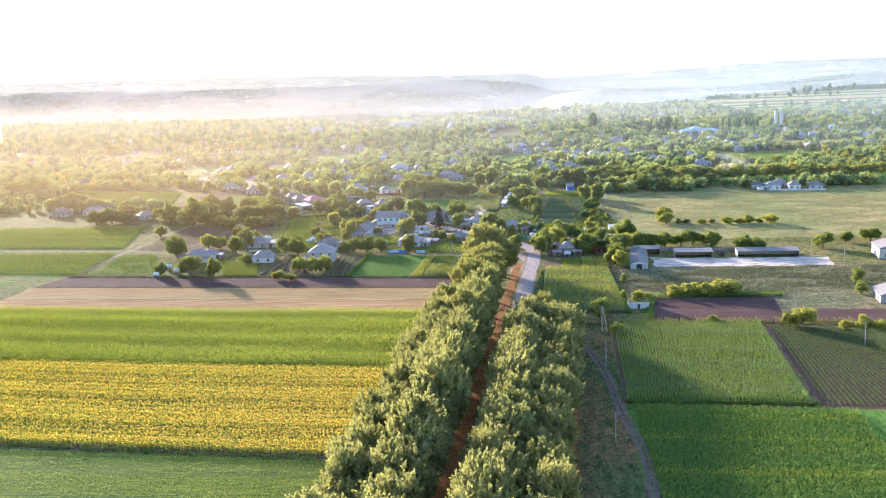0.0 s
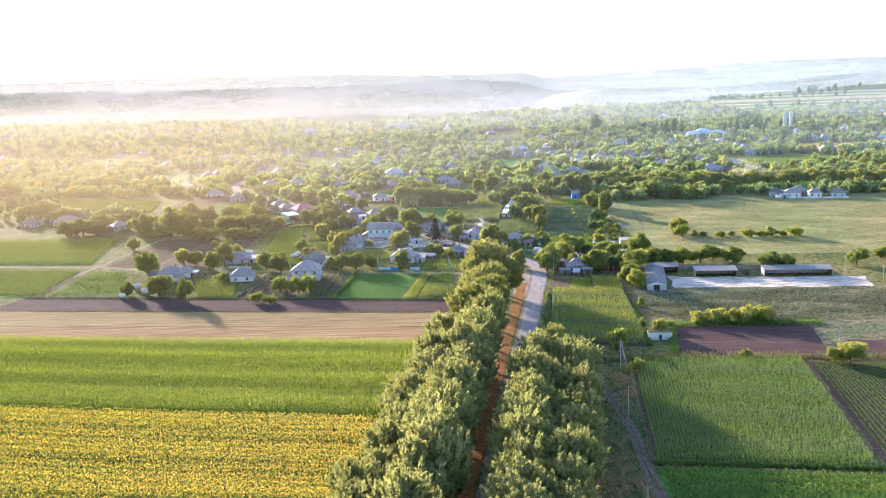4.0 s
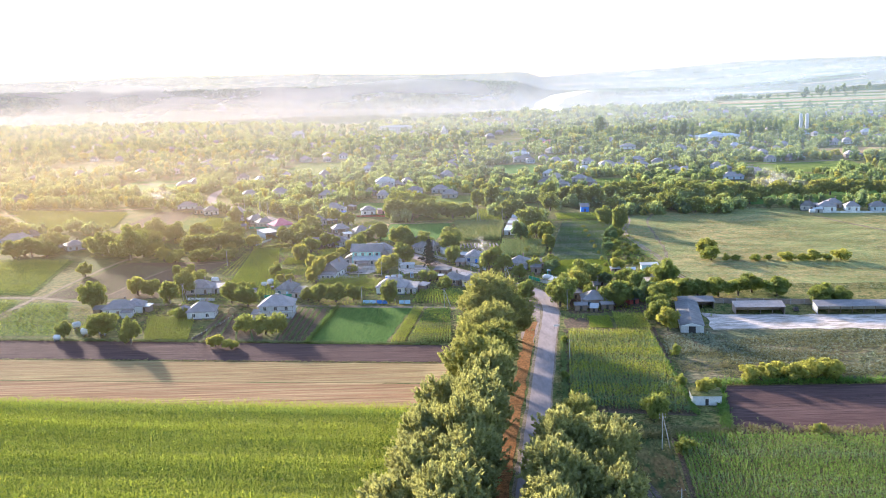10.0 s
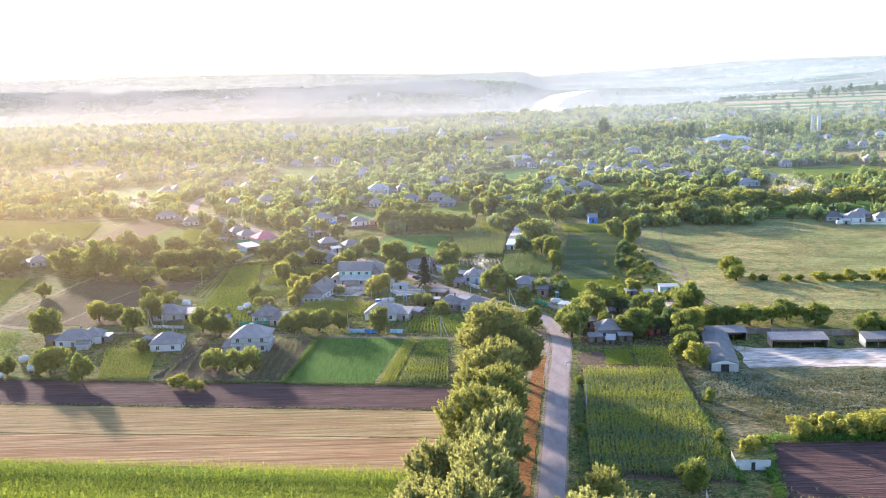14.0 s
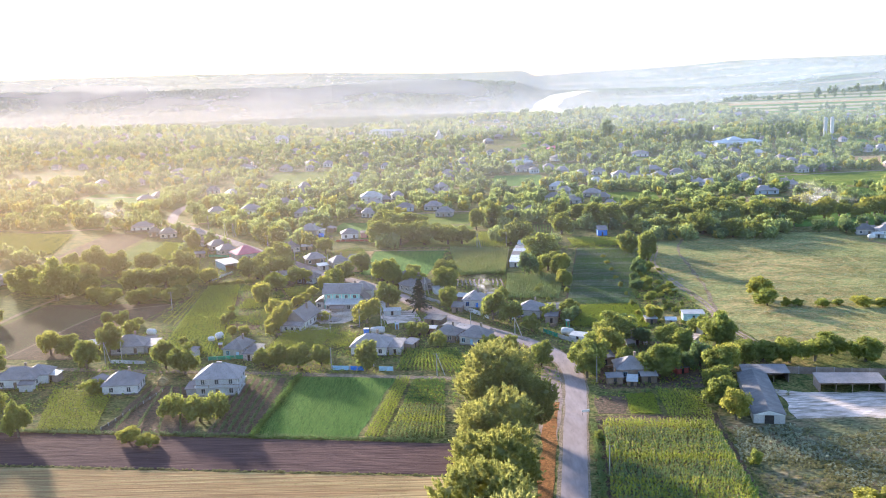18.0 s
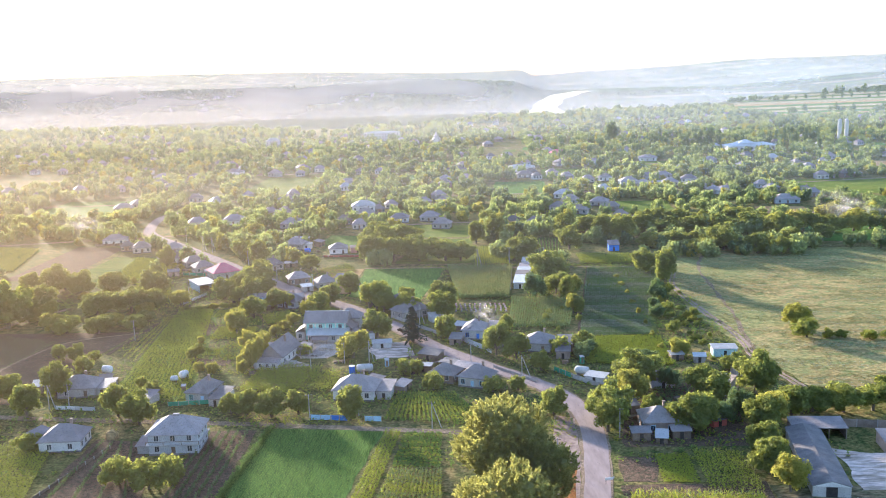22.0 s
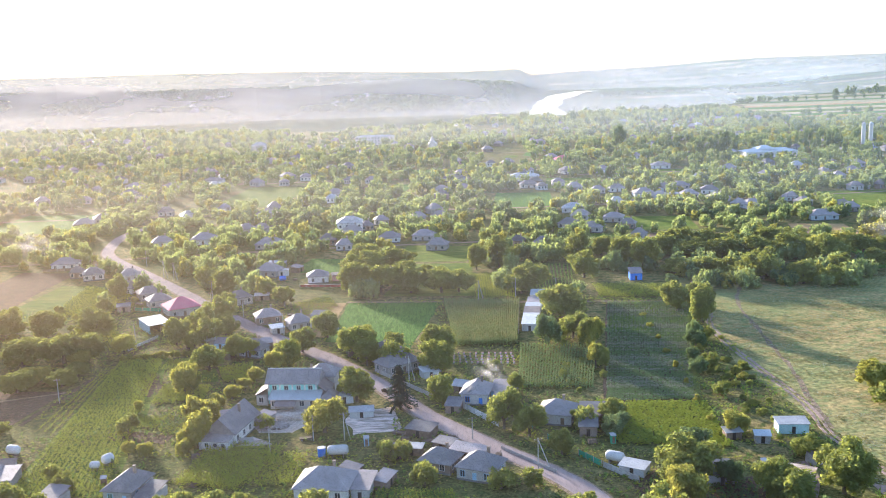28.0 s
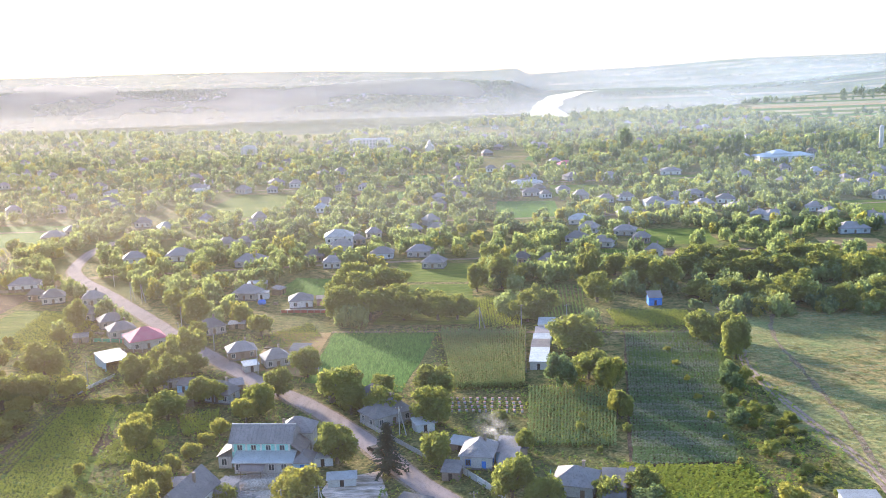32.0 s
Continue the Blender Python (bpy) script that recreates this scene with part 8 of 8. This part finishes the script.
house(55, 1060, -5, 22, 10, 4, 2.0, "long pale building with a white roof", WHITE, TIN, front=6, side=0, chimney=False, group="distant cottages")
house(-207, 1380, 5, 16, 12, 6.5, 3.4, "distant two-storey white house", WHITE, TIN, front=4, side=0, storeys=2, chimney=False, group="distant cottages")

# the river, still and pale
def water():
    m, n, l, p = shader("river_water")
    p.inputs["Base Color"].default_value = (0.25, 0.28, 0.28, 1)
    p.inputs["Roughness"].default_value = 0.08
    line = spline([(90, 1960), (190, 2140), (205, 2420), (225, 2640), (255, 2860), (300, 3060), (350, 3250), (430, 3450)], 40)
    verts, faces = [], []
    for i, q in enumerate(line):
        d = (line[min(i + 1, len(line) - 1)] - line[max(i - 1, 0)]).normalized()
        s = Vector((d.y, -d.x)) * (34 + 7 * math.sin(i * 0.7))
        verts += [(q.x + s.x, q.y + s.y, -32.5), (q.x - s.x, q.y - s.y, -32.5)]
        if i:
            faces.append((2 * i - 2, 2 * i - 1, 2 * i + 1, 2 * i))
    tagged(new("river", mesh_of("river", verts, faces, m)), "pale still river in the valley", "water", "", "structure")


water()


# ---- morning mist: thin sheets stand over the land, lit by the sun, with haze painted into tint and opacity ----
# painted haze colours: first toward the sun's side, second away from it
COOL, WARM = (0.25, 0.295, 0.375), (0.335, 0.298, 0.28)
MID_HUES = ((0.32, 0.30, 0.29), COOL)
SUN_GLOW_HUES = ((0.40, 0.29, 0.185), COOL)
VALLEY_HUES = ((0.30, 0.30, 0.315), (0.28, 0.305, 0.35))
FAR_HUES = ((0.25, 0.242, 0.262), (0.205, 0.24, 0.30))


def mist(y, thick, top, left=0.0, low=-60.0, full=None, hues=None):
    """An upright sheet that paints haze over what lies behind. thick: opacity; left: opacity toward the sun's side."""
    m, n, l, p = shader("mist")
    n.remove(p)
    g = n.new("ShaderNodeNewGeometry")
    sep = n.new("ShaderNodeSeparateXYZ")
    l.new(g.outputs[0], sep.inputs[0])
    fade = n.new("ShaderNodeMapRange")
    fade.interpolation_type = 'SMOOTHSTEP'
    fade.inputs[1].default_value, fade.inputs[2].default_value, fade.inputs[3].default_value, fade.inputs[4].default_value = full if full is not None else top * 0.6 if y < 1700 else top * 0.15, top, 1, 0
    l.new(sep.outputs[2], fade.inputs[0])
    foot = n.new("ShaderNodeMapRange")
    foot.interpolation_type = 'SMOOTHSTEP'
    foot.inputs[1].default_value, foot.inputs[2].default_value = (0, 26) if y < 1700 else (-60, -50)
    l.new(sep.outputs[2], foot.inputs[0])
    lift = n.new("ShaderNodeMath")
    lift.operation = 'MULTIPLY'
    l.new(fade.outputs[0], lift.inputs[0])
    l.new(foot.outputs[0], lift.inputs[1])
    # scattered sunlight put into opacity and hue: differs from the sun's side across
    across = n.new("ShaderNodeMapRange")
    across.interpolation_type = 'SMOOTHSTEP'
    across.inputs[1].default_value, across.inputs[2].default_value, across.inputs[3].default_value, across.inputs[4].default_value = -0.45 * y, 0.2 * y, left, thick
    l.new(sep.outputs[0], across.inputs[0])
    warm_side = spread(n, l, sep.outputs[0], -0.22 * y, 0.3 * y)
    wisps = spread(n, l, cloud(n, l, 0.004, (1, 1, 5)), 0.2, 0.8)
    a, b = n.new("ShaderNodeMath"), n.new("ShaderNodeMath")
    a.operation = b.operation = 'MULTIPLY'
    l.new(lift.outputs[0], a.inputs[0])
    l.new(across.outputs[0], a.inputs[1])
    w2 = n.new("ShaderNodeMapRange")
    w2.inputs[3].default_value, w2.inputs[4].default_value = 0.6, 1.3
    l.new(wisps, w2.inputs[0])
    l.new(a.outputs[0], b.inputs[0])
    l.new(w2.outputs[0], b.inputs[1])
    tr, tl, df, add, mx = (n.new("ShaderNodeBsdf" + k) for k in ("Transparent", "Translucent", "Diffuse", "Translucent", "Diffuse"))
    n.remove(add), n.remove(mx)
    both, mx = n.new("ShaderNodeMixShader"), n.new("ShaderNodeMixShader")
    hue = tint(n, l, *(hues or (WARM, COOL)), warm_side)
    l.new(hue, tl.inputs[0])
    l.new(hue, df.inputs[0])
    both.inputs[0].default_value = 0.25
    l.new(tl.outputs[0], both.inputs[1])
    l.new(df.outputs[0], both.inputs[2])
    l.new(b.outputs[0], mx.inputs[0])
    l.new(tr.outputs[0], mx.inputs[1])
    l.new(both.outputs[0], mx.inputs[2])
    l.new(mx.outputs[0], n["Material Output"].inputs[0])
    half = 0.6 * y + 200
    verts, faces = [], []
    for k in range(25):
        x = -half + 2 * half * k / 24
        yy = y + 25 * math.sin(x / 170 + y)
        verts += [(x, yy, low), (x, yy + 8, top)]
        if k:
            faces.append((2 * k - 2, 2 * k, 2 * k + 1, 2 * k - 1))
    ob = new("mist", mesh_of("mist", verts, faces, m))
    return tagged(ob, "thin added sheet tinted like sunlit morning haze", "mist", "", "stuff")


# the first three are added to paint the warm glare toward the sun
mist(432, 0.0, 92, 0.05, full=60, hues=SUN_GLOW_HUES)
mist(500, 0.0, 93, 0.09, full=55, hues=SUN_GLOW_HUES)
mist(640, 0.02, 90, 0.16, full=48, hues=SUN_GLOW_HUES)
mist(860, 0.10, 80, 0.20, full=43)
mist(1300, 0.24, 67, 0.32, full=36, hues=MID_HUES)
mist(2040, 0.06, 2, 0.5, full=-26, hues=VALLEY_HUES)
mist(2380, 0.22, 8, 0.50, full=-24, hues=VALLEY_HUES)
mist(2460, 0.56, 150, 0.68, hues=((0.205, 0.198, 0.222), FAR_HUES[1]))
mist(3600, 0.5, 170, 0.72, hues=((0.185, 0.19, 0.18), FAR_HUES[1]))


# ---- thin smoke from chimneys and garden fires ----
def smoke(x, y, z, wide, tall, lean):
    m, n, l, p = shader("smoke")
    n.remove(p)
    tc = n.new("ShaderNodeTexCoord")
    g = n.new("ShaderNodeTexGradient")
    g.gradient_type = 'SPHERICAL'
    l.new(tc.outputs["Object"], g.inputs[0])
    t = n.new("ShaderNodeTexNoise")
    t.inputs["Scale"].default_value, t.inputs["Detail"].default_value = 2.2, 5
    l.new(tc.outputs["Object"], t.inputs["Vector"])
    a = n.new("ShaderNodeMath")
    a.operation = 'MULTIPLY'
    l.new(g.outputs[0], a.inputs[0])
    l.new(spread(n, l, t.outputs[0], 0.35, 0.75), a.inputs[1])
    tr, tl, mx = n.new("ShaderNodeBsdfTransparent"), n.new("ShaderNodeBsdfTranslucent"), n.new("ShaderNodeMixShader")
    tl.inputs[0].default_value = (0.27, 0.265, 0.275, 1)
    l.new(a.outputs[0], mx.inputs[0])
    l.new(tr.outputs[0], mx.inputs[1])
    l.new(tl.outputs[0], mx.inputs[2])
    l.new(mx.outputs[0], n["Material Output"].inputs[0])
    verts, faces = [], []
    for j in range(9):
        for i in range(9):
            u, v = i / 4 - 1, j / 4 - 1
            verts.append((u, 0.25 * math.sin(2.5 * u + v), v))
    faces = [(j * 9 + i, j * 9 + i + 1, j * 9 + i + 10, j * 9 + i + 9) for j in range(8) for i in range(8)]
    ob = new("smoke", mesh_of("smoke", verts, faces, m))
    ob.matrix_world = pose(x, y, z, 0, lean) @ Matrix.Diagonal((wide / 2, wide / 3, tall / 2, 1))
    tagged(ob, "thin pale smoke drifting above a cottage", "smoke", "", "stuff")


smoke(9, 584, 7.5, 13, 9, 35)
smoke(3, 578, 4.5, 4, 5, 0)
smoke(-214, 806, 8, 40, 18, 25)
smoke(216, 785, 8, 52, 18, 15)
